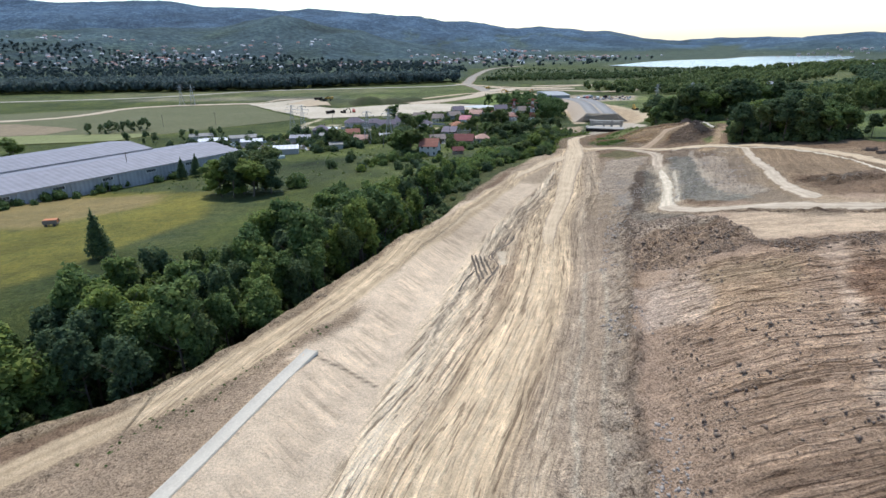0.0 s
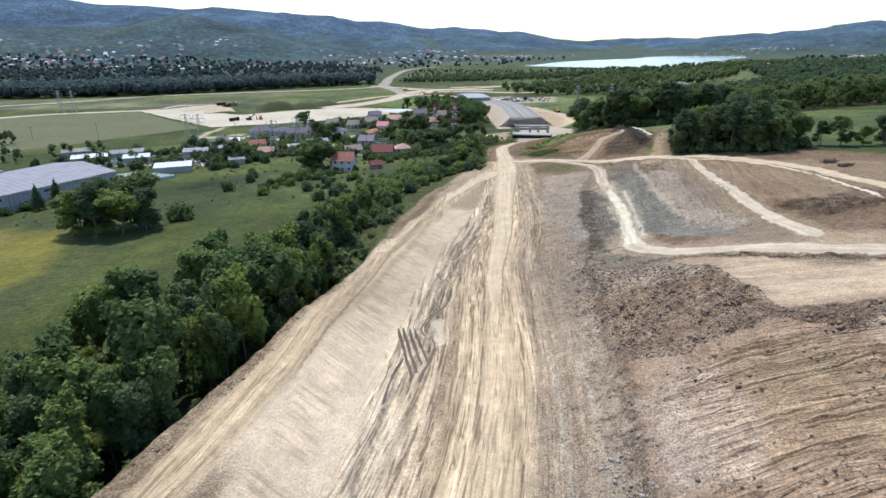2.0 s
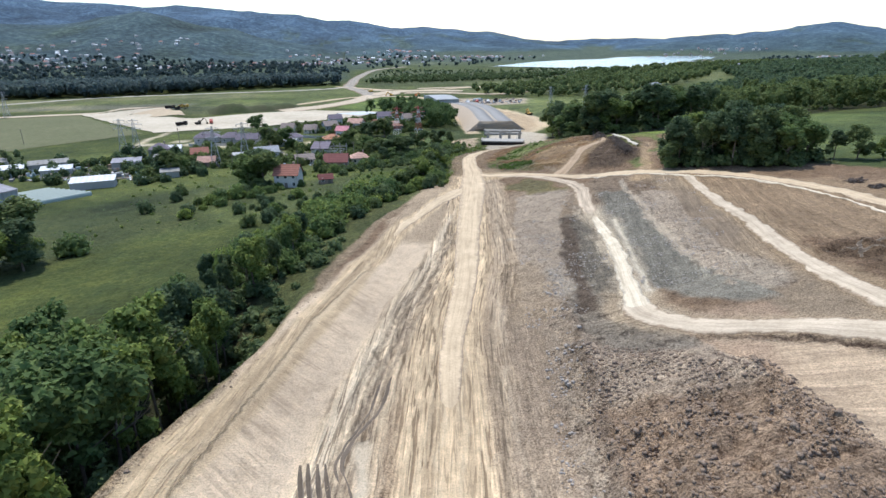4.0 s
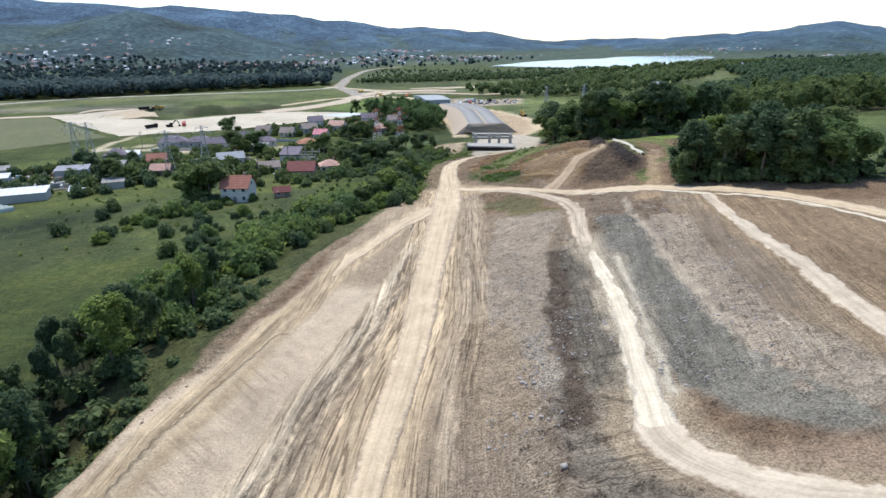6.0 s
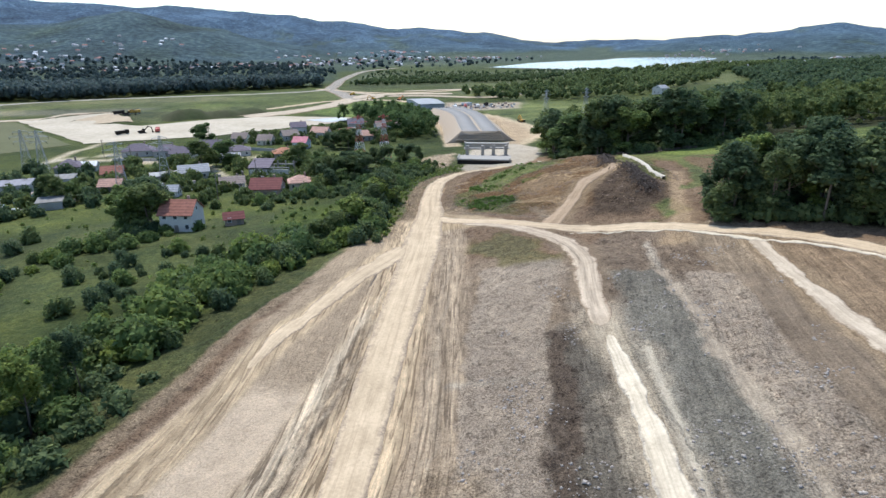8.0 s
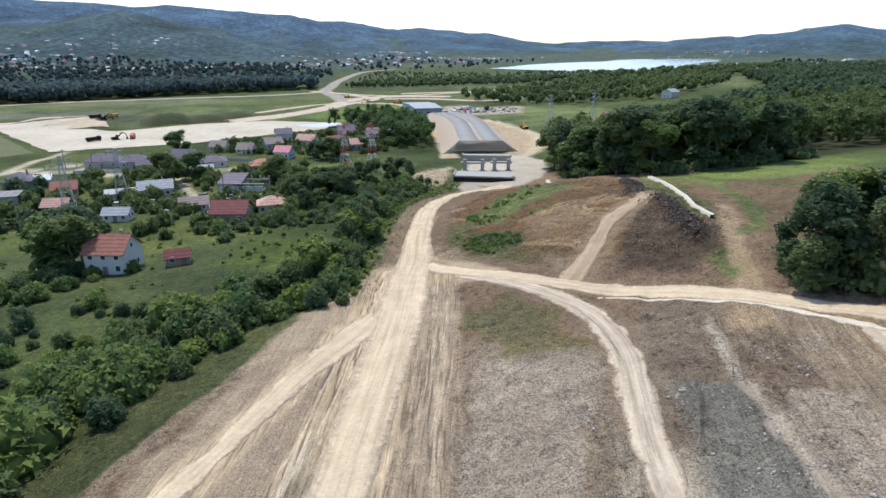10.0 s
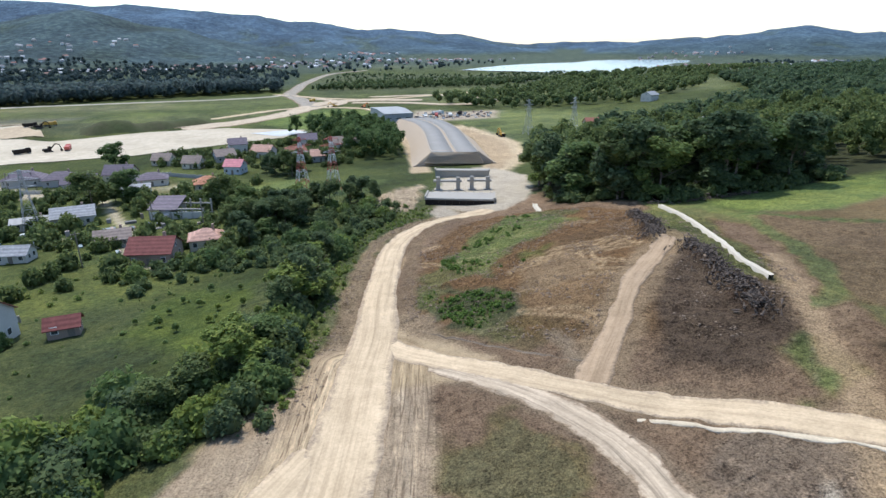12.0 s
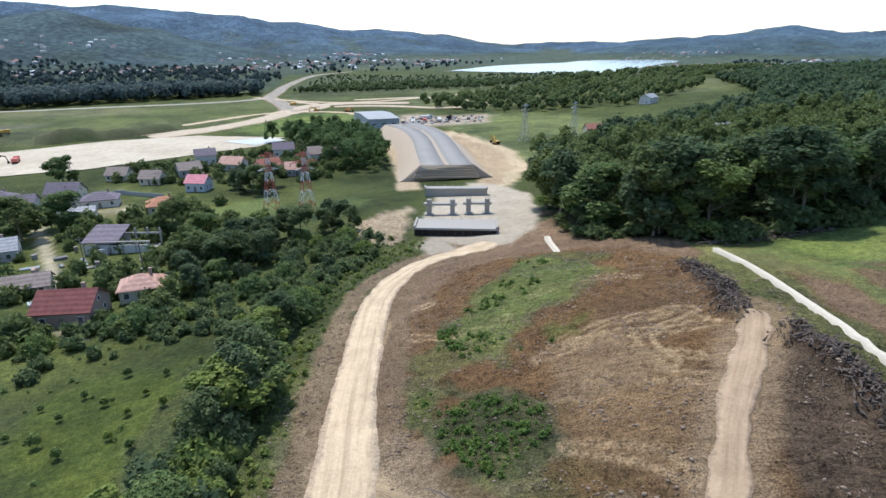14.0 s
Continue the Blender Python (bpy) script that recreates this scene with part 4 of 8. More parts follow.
tint[f] *= 1 + 0.45 * np.column_stack([rough(X[f], Y[f], 28, 3, 71) * 1.15, rough(X[f], Y[f], 28, 3, 71), rough(X[f], Y[f], 28, 3, 71) * 0.9])
# Bare soil over the deeper part of the cut, toned up to 19 percent darker.
darker_band = step(88, 112, Y) * (1 - step(300, 340, Y)) * (np.abs(X - 50) < 90) * step(0.35, 0.65, 1 - green)
tint *= (1 - 0.19 * darker_band)[:, None]
meadow = green > 0.6
tint[meadow] *= (1.0, 1.0, 1.22)
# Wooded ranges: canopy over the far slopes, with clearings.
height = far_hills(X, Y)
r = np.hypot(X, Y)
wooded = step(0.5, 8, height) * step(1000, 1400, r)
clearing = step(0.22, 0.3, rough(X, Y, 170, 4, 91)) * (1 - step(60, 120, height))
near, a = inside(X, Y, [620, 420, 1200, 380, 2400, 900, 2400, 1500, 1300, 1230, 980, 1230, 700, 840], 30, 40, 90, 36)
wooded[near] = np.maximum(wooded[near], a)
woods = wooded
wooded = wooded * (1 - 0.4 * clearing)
# Bluish tints, bluer with distance: haze put into the colour of the woods.
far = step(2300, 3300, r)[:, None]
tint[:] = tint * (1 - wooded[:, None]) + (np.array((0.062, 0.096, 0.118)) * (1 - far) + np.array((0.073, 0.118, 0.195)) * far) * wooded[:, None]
green[:] = green * (1 - 0.35 * wooded)
# The far valley floor takes the same painted haze.
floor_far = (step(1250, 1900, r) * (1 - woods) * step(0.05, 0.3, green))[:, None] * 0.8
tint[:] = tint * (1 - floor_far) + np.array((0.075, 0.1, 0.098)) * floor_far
canopy = np.flatnonzero(wooded > 0.2)
tint[canopy] *= (1 + 0.5 * wooded[canopy] * (rough(X[canopy], Y[canopy], 75, 3, 62) + 0.7 * rough(X[canopy], Y[canopy], 210, 3, 63)))[:, None]
Z[canopy] += wooded[canopy] * (7 + 12 * rough(X[canopy], Y[canopy], 95, 3, 61))
HEIGHT = Z.reshape(XX.shape)


def ground_z(x, y):
    """Height of the finished ground under a place."""
    i, j = np.clip(np.searchsorted(GX, x) - 1, 0, len(GX) - 2), np.clip(np.searchsorted(GY, y) - 1, 0, len(GY) - 2)
    fx, fy = (x - GX[i]) / (GX[i + 1] - GX[i]), (y - GY[j]) / (GY[j + 1] - GY[j])
    return (HEIGHT[j, i] * (1 - fx) + HEIGHT[j, i + 1] * fx) * (1 - fy) + (HEIGHT[j + 1, i] * (1 - fx) + HEIGHT[j + 1, i + 1] * fx) * fy


def mesh_from(name, verts, faces, material, smooth=False):
    """A mesh from numpy vertices and faces that all have the same number of corners."""
    me = bpy.data.meshes.new(name)
    verts, faces = np.asarray(verts, np.float32), np.asarray(faces, np.int32)
    k = faces.shape[1]
    me.vertices.add(len(verts))
    me.vertices.foreach_set("co", verts.ravel())
    me.loops.add(faces.size)
    me.loops.foreach_set("vertex_index", faces.ravel())
    me.polygons.add(len(faces))
    me.polygons.foreach_set("loop_start", np.arange(0, faces.size, k, dtype=np.int32))
    if smooth:
        me.polygons.foreach_set("use_smooth", np.ones(len(faces), bool))
    me.update(calc_edges=True)
    me.materials.append(material)
    return me


def sheet_faces(rows, cols):
    i = np.arange(rows * cols).reshape(rows, cols)
    return np.column_stack([i[:-1, :-1].ravel(), i[:-1, 1:].ravel(), i[1:, 1:].ravel(), i[1:, :-1].ravel()])


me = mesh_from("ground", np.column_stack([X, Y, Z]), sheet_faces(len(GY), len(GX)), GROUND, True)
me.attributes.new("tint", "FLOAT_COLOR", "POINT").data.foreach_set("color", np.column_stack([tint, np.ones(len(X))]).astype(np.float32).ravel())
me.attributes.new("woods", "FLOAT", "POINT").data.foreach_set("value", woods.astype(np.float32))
me.attributes.new("green", "FLOAT", "POINT").data.foreach_set("value", green.astype(np.float32))
me.attributes.new("lane", "FLOAT_VECTOR", "POINT").data.foreach_set("vector", lane.astype(np.float32).ravel())
me.attributes.new("lumps", "FLOAT", "POINT").data.foreach_set("value", relief.astype(np.float32))
tagged(new("ground", me), "hillside of cleared clay soil running down to green valley", "ground", kind="structure")

lake_line = smooth_line(LAKE + LAKE[:1], 25)
c = np.array(LAKE).mean(0)
lake_v = np.vstack([[*c, 0.35], np.column_stack([lake_line[:-1], np.full(len(lake_line) - 1, 0.35)])])
n = len(lake_line) - 1
lake_f = [(0, 1 + i, 1 + (i + 1) % n) for i in range(n)]
tagged(new("lake", mesh_from("lake", lake_v, lake_f, WATER)), "wide pale lake shining in the valley", "lake", kind="structure")


def spread(name, corners, material, label, category, lift=0.3, wobble=2.0, spacing=5.0):
    """A field or yard laid flat on the valley floor, with an uneven edge."""
    c = np.array(corners, float).reshape(-1, 2)
    rim = []
    for a, b in zip(c, np.roll(c, -1, 0)):
        k = max(2, int(math.hypot(*(b - a)) / spacing))
        rim += [a + (b - a) * i / k for i in range(k)]
    rim = np.array(rim)
    rim = rim + wobble * np.column_stack([rough(rim[:, 0], rim[:, 1], 14, 2, 3), rough(rim[:, 0], rim[:, 1], 14, 2, 4)])
    lo, hi = rim.min(0), rim.max(0)
    gx, gy = np.meshgrid(np.arange(lo[0], hi[0], 12), np.arange(lo[1], hi[1], 12))
    inner = np.column_stack([gx.ravel(), gy.ravel()])
    near, a = inside(inner[:, 0], inner[:, 1], rim.ravel(), 5.0)
    inner = inner[near[a > 0.95]]
    pts = [Vector(p) for p in np.vstack([rim, inner])]
    n = len(rim)
    from_cdt = delaunay_2d_cdt(pts, [], [list(range(n))], 1, 1e-5)
    v = np.array([tuple(p) for p in from_cdt[0]])
    z = ground_z(v[:, 0], v[:, 1]) + lift
    me = mesh_from(name, np.column_stack([v, z]), [tuple(f) for f in from_cdt[2]], material)
    return tagged(new(name, me), label, category, kind="structure")


def draped(name, points, width, material, label, category, lift=0.07, crown=0.1, spacing=0.7, ragged=0.35, kind="structure", fade=6.0):
    """A road laid on the ground; width: metres, or pairs of part of the way and metres."""
    line = smooth_line(points, spacing)
    d = np.gradient(line, axis=0)
    side = np.column_stack([d[:, 1], -d[:, 0]]) / np.hypot(d[:, 0], d[:, 1])[:, None]
    run = np.concatenate([[0], np.cumsum(np.hypot(*np.diff(line, axis=0).T))])
    w = np.interp(run / run[-1], width[0::2], width[1::2]) if isinstance(width, tuple) else np.full(len(line), float(width))
    across = np.array([-1.06, -1.0, -0.8, -0.6, -0.4, -0.2, 0.0, 0.2, 0.4, 0.6, 0.8, 1.0, 1.06])
    verts, marks = [], []
    for u in across:
        wob = ragged * (rough(run, np.full_like(run, 40.0 * np.sign(u)), 4, 3, 17) + 0.6 * rough(run, np.full_like(run, 70.0 * np.sign(u)), 1.6, 2, 27)) * abs(u)
        ends = step(0, fade, run) * step(0, 6, run[-1] - run)
        n = u * w / 2 * (0.45 + 0.55 * ends) + np.sign(u) * wob
        p = line + side * n[:, None]
        z = ground_z(p[:, 0], p[:, 1]) + np.where(abs(u) > 1.01, -0.25, (lift + crown * (1 - u * u)) * ends - 0.1 * (1 - ends))
        verts.append(np.column_stack([p, z]))
        marks.append(np.column_stack([n, run, np.full_like(run, abs(u))]))
    verts, marks = np.stack(verts, 1).reshape(-1, 3), np.stack(marks, 1).reshape(-1, 3)
    me = mesh_from(name, verts, sheet_faces(len(line), len(across))[:, ::-1], material, True)
    me.attributes.new("lane", "FLOAT_VECTOR", "POINT").data.foreach_set("vector", marks.astype(np.float32).ravel())
    return tagged(new(name, me), label, category, kind=kind)


HILL_CLAY = track_material("reddish_clay", (0.37, 0.27, 0.175), 0.45)
draped("road", [(20, 100), (24, 118), (31, 141), (38, 168), *HAUL], (0, 2.4, 0.16, 3.6, 0.4, 6.0, 0.48, 7.4, 0.57, 6.4, 0.65, 5.4, 0.91, 5.2, 1, 7), ROAD, "packed sandy clay haul road with lorry lanes", "dirt road", fade=12, ragged=0.24)
draped("road", [(20, 163), (26, 176), (32, 187.5), (38, 196.8), (43, 204), (47.5, 210.5)], (0, 1.6, 0.4, 2.6, 0.8, 4.0, 1, 5), ROAD, "pale clay lane joining from the bench", "dirt road", fade=12, ragged=0.6, lift=0.04)
MUD = track_material("churned_mud", (0.15, 0.118, 0.088), 0.9, (0.3, 0.245, 0.185))
for line, width, label in (
    ([(5.6, 99.2), (5.95, 93), (6.4, 84.5), (6.6, 81.5)], 0.42, "fresh dark track mark of a digger"), ([(6.3, 99.4), (6.65, 93), (7.1, 84.5), (7.2, 82)], 0.42, "fresh dark track mark of a digger"),
    ([(7.15, 99.2), (7.5, 92.8), (7.85, 86.5), (7.9, 84)], 0.42, "fresh dark track mark of a digger"), ([(7.85, 99.2), (8.3, 92.6), (8.7, 87), (8.2, 84)], 0.36, "fresh dark track mark of a digger"),
    ([(15.8, 113.6), (13.6, 106), (10.7, 101.5), (9.4, 97.8), (10.1, 93.6), (9, 89.1), (7.4, 85.1), (6, 80)], 0.34, "curved dark rut of a turning machine"), ([(14.6, 113), (12.4, 105.5), (10, 101), (8.8, 97.6), (9.4, 94), (8.8, 91)], 0.22, "curved dark rut of a turning machine"),
    ([(6, 91), (5.4, 89.3), (4.3, 86.2), (3, 80.7), (1.6, 75)], 0.3, "dark rut along the foot of the slope"), ([(41, 204), (40, 199), (39, 194), (36.5, 186)], 0.3, "dark rut in the pale lane"), ([(44.6, 204), (43.6, 198.5), (42.6, 194), (40.6, 185)], 0.34, "dark rut in the pale lane"),
    ([(61, 229.5), (67.5, 221.5), (76, 213), (80, 209)], 0.3, "dark rut beside the side road"), ([(76, 119), (80, 113), (86, 110), (90, 108)], 0.5, "dark rut in the muddy hollow"), ([(77, 112), (82, 117), (88, 114.5), (91, 111)], 0.5, "dark rut in the muddy hollow"), ([(78, 107), (81, 111), (85, 116), (87, 119)], 0.5, "dark rut in the muddy hollow")):
    draped("track_mark", line, width, MUD, label, "track mark", 0.03, 0.0, 0.25, 0.22, fade=1.0)
draped("road", CROSS, (0, 4.6, 0.1, 3.6, 1, 3.4), ROAD, "sandy clay side road across the hillside", "dirt road", lift=0.045, crown=0.06, fade=9, ragged=0.5)
draped("road", FORK, (0, 3.4, 0.3, 4.0, 1, 2.6), ROAD_RUTTED, "pale rutted clay track turning down the hillside", "dirt track", lift=0.03, crown=0.04, fade=9, ragged=0.6)
draped("road", WHITE, (0, 1.6, 0.2, 1.9, 0.6, 2.1, 1, 2.6), ROAD_WHITE, "white marl track down the grey cut", "dirt track", ragged=0.45, fade=14)
draped("road", FLAT, (0, 3.8, 1, 4.2), ROAD_PALE, "pale clay track across the cleared slope", "dirt track", ragged=0.6)
draped("road", OBLIQUE, (0, 2.2, 0.6, 2.6, 1, 3.4), ROAD_PALE, "sandy clay track slanting down the cut", "dirt track", ragged=0.6)
draped("road", HILLPATH, (0, 4.6, 0.3, 2.8, 1, 3.0), HILL_CLAY, "worn clay path over the bare knoll", "dirt track", ragged=0.5)
draped("road", [(74, 203.5), (82, 197), (89, 190.5), (95, 181), (102, 170.5), (104.5, 158), (103.5, 144), (98.8, 128), (92.6, 115), (86, 100), (84, 90)], 0.7, ROAD_WHITE, "narrow pale marl strip beside the side road", "dirt track", ragged=0.5, lift=0.05)

FAR_CLAY = field_material("pale_clay", (0.52, 0.45, 0.34), (0.42, 0.355, 0.26))
HEAP = smooth_line([(-90, 577), (-62, 586), (-40, 604), (-18, 624)], 2.0)
way = np.gradient(HEAP, axis=0)
side = np.column_stack([way[:, 1], -way[:, 0]]) / np.hypot(way[:, 0], way[:, 1])[:, None]
rows = []
for n, top in ((-10, -0.6), (-8, 1.2), (-5, 3.2), (-2, 4.4), (1, 4.6), (4, 3.6), (7, 1.6), (9.5, -0.6)):
    p = HEAP + side * n
    ends = np.minimum(1, np.minimum(np.arange(len(p)), np.arange(len(p))[::-1]) / 6.0)
    lumpy = 1 + 0.5 * rough(p[:, 0], p[:, 1], 9, 3, 98)
    rows.append(np.column_stack([p, ground_z(p[:, 0], p[:, 1]) + (top * ends * lumpy if top > 0 else top)]))
tagged(new("soil_heap", mesh_from("soil_heap", np.stack(rows, 1).reshape(-1, 3), sheet_faces(len(HEAP), 8)[:, ::-1], field_material("overgrown_topsoil", (0.085, 0.075, 0.045), (0.06, 0.075, 0.03)))), "long topsoil heap overgrown with weeds behind the pad", "soil heap", kind="structure")
spread("pad", [-196, 597, -105, 470, -38, 484, 36, 527, 50, 558, -2, 584, -50, 576, -95, 548, -132, 566, -118, 600], FAR_CLAY, "wide building pad of pale clay", "building pad")
spread("pad", [-150, 582, -132, 566, -104, 560, -128, 596], field_material("tan_clay", (0.48, 0.38, 0.26), (0.42, 0.33, 0.22)), "tan clay stockyard beside the pad", "building pad", 0.5)
spread("pad", [14, 551, 34, 531, 52, 546, 40, 560], field_material("grey_stone", (0.52, 0.54, 0.53), (0.46, 0.48, 0.47)), "grey crushed stone corner of the pad", "building pad", 0.5)
spread("field", [-560, 330, -190, 392, -112, 470, -195, 592, -300, 566, -520, 470], field_material("olive_crop", (0.115, 0.118, 0.058), (0.135, 0.132, 0.068), 0.12), "olive green crop field in the valley", "field", 0.15)
spread("field", [-560, 340, -270, 395, -265, 425, -330, 455, -560, 430], field_material("ploughed_soil", (0.25, 0.195, 0.12), (0.21, 0.165, 0.105), 0.12), "brown ploughed field in the valley", "field", 0.3)
spread("field", [-420, 318, -205, 363, -190, 393, -270, 392, -480, 345], field_material("stubble", (0.22, 0.225, 0.1), (0.18, 0.195, 0.08)), "pale green stubble field", "field", 0.45)
for line, width, colour, label in (
    ([(-700, 440), (-356, 474), (-292, 572), (-195, 602), (-120, 612)], 12, ROAD_PALE, "new earth carriageway across the fields"),
    ([(-700, 600), (-369, 668), (-236, 756), (-133, 786), (-14, 812), (45, 852)], 8, GRAVEL, "pale trunk road along the dark wood"),
    ([(-30, 585), (0, 612), (37, 662), (69, 742), (112, 765), (170, 750)], 20, ROAD_PALE, "wide clay haul road to the junction"),
    ([(60, 700), (50, 780), (38, 850), (46, 930), (60, 1050), (110, 1290), (190, 1420)], (0, 18, 0.4, 14, 1, 11), FAR_STONE, "motorway earthwork beyond the junction"),
    ([(95, 740), (140, 731), (190, 694), (235, 720), (200, 800), (120, 800)], 13, ROAD_PALE, "clay slip road loop of the junction"),
    ([(-60, 590), (10, 626), (56, 690), (88, 745), (60, 800)], 10, ROAD_PALE, "narrow clay road beside the junction"),
    ([(20, 860), (80, 790), (130, 775), (190, 800), (260, 840)], 9, ROAD, "sandy service road of the junction"),
    ([(-20, 640), (40, 700), (96, 690), (118, 640)], 7, ROAD, "sandy service road past the warehouse"),
):
    draped("road", line, width, colour, label, "dirt road", 0.25, 0.1, 4.0, 2.0)


# ---- plants ----
rng = random.Random(11)


def part(name, bm, material, parent, label=""):
    """Link a bmesh as one mesh under a thing or part."""
    me = bpy.data.meshes.new(name)
    bm.to_mesh(me)
    bm.free()
    me.materials.append(material)
    ob = new(name, me)
    ob.parent = parent
    return tagged(ob, label)


def ico(level):
    bm = bmesh.new()
    bmesh.ops.create_icosphere(bm, subdivisions=level, radius=1.0)
    v = np.array([p.co for p in bm.verts])
    f = np.array([[p.index for p in q.verts] for q in bm.faces])
    bm.free()
    return v, f


ICO1, ICO2 = ico(1), ico(2)


def crown_arrays(seed, lumps, leaves, leaf, base=ICO2, core=0.74):
    """Vertices and triangles of a crown: small hearts hidden in a cloud of leaf sprays. lumps: x, y, z, radius, half height."""
    g = np.random.default_rng(seed)
    verts, faces, count = [], [], 0
    for x, y, z, r, h in lumps:
        v = base[0] * (1 + 0.6 * (g.random((len(base[0]), 1)) - 0.5)) * core * np.array([r, r, h]) + np.array([x, y, z])
        verts.append(v)
        faces.append(base[1] + count)
        count += len(v)
    weight = np.array([l[3] * (l[3] + l[4]) for l in lumps])
    pick = g.choice(len(lumps), leaves, p=weight / weight.sum())
    l = np.array(lumps)[pick]
    d = g.normal(size=(leaves, 3))
    d[:, 2] = np.where(d[:, 2] < -0.6, -d[:, 2], d[:, 2])
    d /= np.linalg.norm(d, axis=1)[:, None]
    reach = 0.72 + 0.42 * g.random((leaves, 1)) + 0.22 * (g.random((leaves, 1)) < 0.1)
    c = l[:, :3] + d * np.column_stack([l[:, 3], l[:, 3], l[:, 4]]) * reach
    n = d + 0.8 * g.normal(size=(leaves, 3)) + np.array([0, 0, 0.35])
    n /= np.linalg.norm(n, axis=1)[:, None]
    a = np.cross(n, g.normal(size=(leaves, 3)))
    a /= np.linalg.norm(a, axis=1)[:, None]
    b = np.cross(n, a)
    s = leaf * (0.5 + 1.0 * g.random((leaves, 1)))
    spray = np.stack([c + a * s * 0.75, c + b * s * 0.5 + n * s * 0.1 - a * s * 0.35, c - b * s * 0.5 - a * s * 0.3], 1)
    verts.append(spray.reshape(-1, 3))
    faces.append(count + 3 * np.arange(leaves)[:, None] + np.array([[0, 1, 2]]))
    return np.vstack(verts), np.vstack(faces)


def trunk_mesh(seed, height, radius, limbs=5):
    """A tapered trunk with limbs reaching into the crown."""
    g = random.Random(seed)
    verts, faces = [], []

    def tube(p0, p1, r0, r1, bow):
        k, rows = 7, 4
        start = len(verts)
        axis = (p1 - p0).normalized()
        side = axis.orthogonal().normalized()
        other = axis.cross(side)
        for j in range(rows):
            f = j / (rows - 1)
            c = p0.lerp(p1, f) + bow * math.sin(f * math.pi)
            r = r0 + (r1 - r0) * f
            for i in range(k):
                a = 2 * math.pi * i / k
                verts.append(c + (side * math.cos(a) + other * math.sin(a)) * r)
        for j in range(rows - 1):
            for i in range(k):
                a, b = start + j * k + i, start + j * k + (i + 1) % k
                faces.append((a, b, b + k, a + k))

    top = Vector((g.uniform(-0.4, 0.4), g.uniform(-0.4, 0.4), height))
    tube(Vector((0, 0, -0.5)), top, radius, radius * 0.3, Vector((g.uniform(-0.25, 0.25), g.uniform(-0.25, 0.25), 0)))
    for i in range(limbs):
        a = 2 * math.pi * (i + g.random() * 0.6) / limbs
        z = height * g.uniform(0.35, 0.75)
        out = Vector((math.cos(a), math.sin(a), 0)) * height * g.uniform(0.16, 0.26)
        tube(Vector((0, 0, z)), Vector((0, 0, z + height * 0.25)) + out, radius * 0.4, radius * 0.12, Vector((0, 0, -0.2)))
    return mesh_from("trunk", [tuple(v) for v in verts], faces, BARK, True)


def tall_lumps(seed, height, spread, low=0.36, count=17):
    """Rounded masses of a broadleaf crown."""
    g = random.Random(seed)
    out = [(0, 0, height * 0.66, spread * 0.6, height * 0.27)]
    for i in range(count):
        a, f = 2.4 * i + g.random(), low + (0.92 - low) * ((i * 0.618 + 0.3 * g.random()) % 1.0)
        r = spread * (0.78 - 0.62 * abs(f - 0.5)) * g.uniform(0.75, 1.15)
        out.append((math.cos(a) * r, math.sin(a) * r, height * f, spread * g.uniform(0.2, 0.34), height * g.uniform(0.055, 0.11)))
    return out


def conifer_lumps(height, spread):
    return [(0, 0, height * (0.14 + 0.8 * f), spread * (1.02 - f) ** 0.8, height * 0.085) for f in np.linspace(0, 0.97, 10)]


def bush_lumps(seed, height, spread):
    g = random.Random(seed)
    out = [(0, 0, height * 0.42, spread * 0.6, height * 0.46)]
    for i in range(5):
        a = 2 * math.pi * (i + g.random() * 0.7) / 5
        h = height * g.uniform(0.25, 0.5)
        out.append((math.cos(a) * spread * 0.55, math.sin(a) * spread * 0.55, h * 0.8, spread * g.uniform(0.3, 0.5), h))
    return out


def tree_kind(name, label, lumps, leaves, leaf, material, trunk=None, category="tree"):
    """A thing to be copied: a trunk and a crown, or a bush of leaves alone."""
    v, f = crown_arrays(len(name) * 7 + leaves + int(lumps[0][2] * 10), lumps, leaves, leaf, ICO1)
    crown = mesh_from("crown", v, f, material)
    if trunk is None:
        return tagged(new(name, crown), label, category)
    root = new(name)
    for n, me in (("trunk", trunk), ("crown", crown)):
        ob = new(n, me)
        ob.parent = root
    return tagged(root, label, category)


used = set()


def plant(kind, x, y, size=1.0, group="", wide=1.0):
    m = Matrix.LocRotScale((x, y, float(ground_z(np.float64(x), np.float64(y))) - 0.1), Euler((rng.uniform(-0.04, 0.04), rng.uniform(-0.04, 0.04), rng.uniform(0, 6.28))), Vector((size * wide, size * wide, size)))
    if kind in used:
        return tagged(copy_thing(kind, m), group=group)
    used.add(kind)
    kind.matrix_basis = m
    return tagged(kind, group=group)


def scatter(corners, gap, seed, keep=1.0):
    """Places in a patch of ground, about one every gap metres."""
    c = np.array(corners, float).reshape(-1, 2)
    lo, hi = c.min(0), c.max(0)
    g = np.random.default_rng(seed)
    gx, gy = np.meshgrid(np.arange(lo[0], hi[0], gap), np.arange(lo[1], hi[1], gap))
    p = np.column_stack([gx.ravel(), gy.ravel()]) + g.uniform(-0.6, 0.6, (gx.size, 2)) * gap
    near, a = inside(p[:, 0], p[:, 1], corners, 0.01)
    p = p[near[a > 0.5]]
    return p[g.random(len(p)) < keep]


def clear_of(p, line, left, right):
    """Drop the places within a strip along a line."""
    near, n, s = along(p[:, 0], p[:, 1], line, max(abs(left), abs(right)) + 1)
    bad = near[(n > left) & (n < right)]
    return np.delete(p, bad, 0)


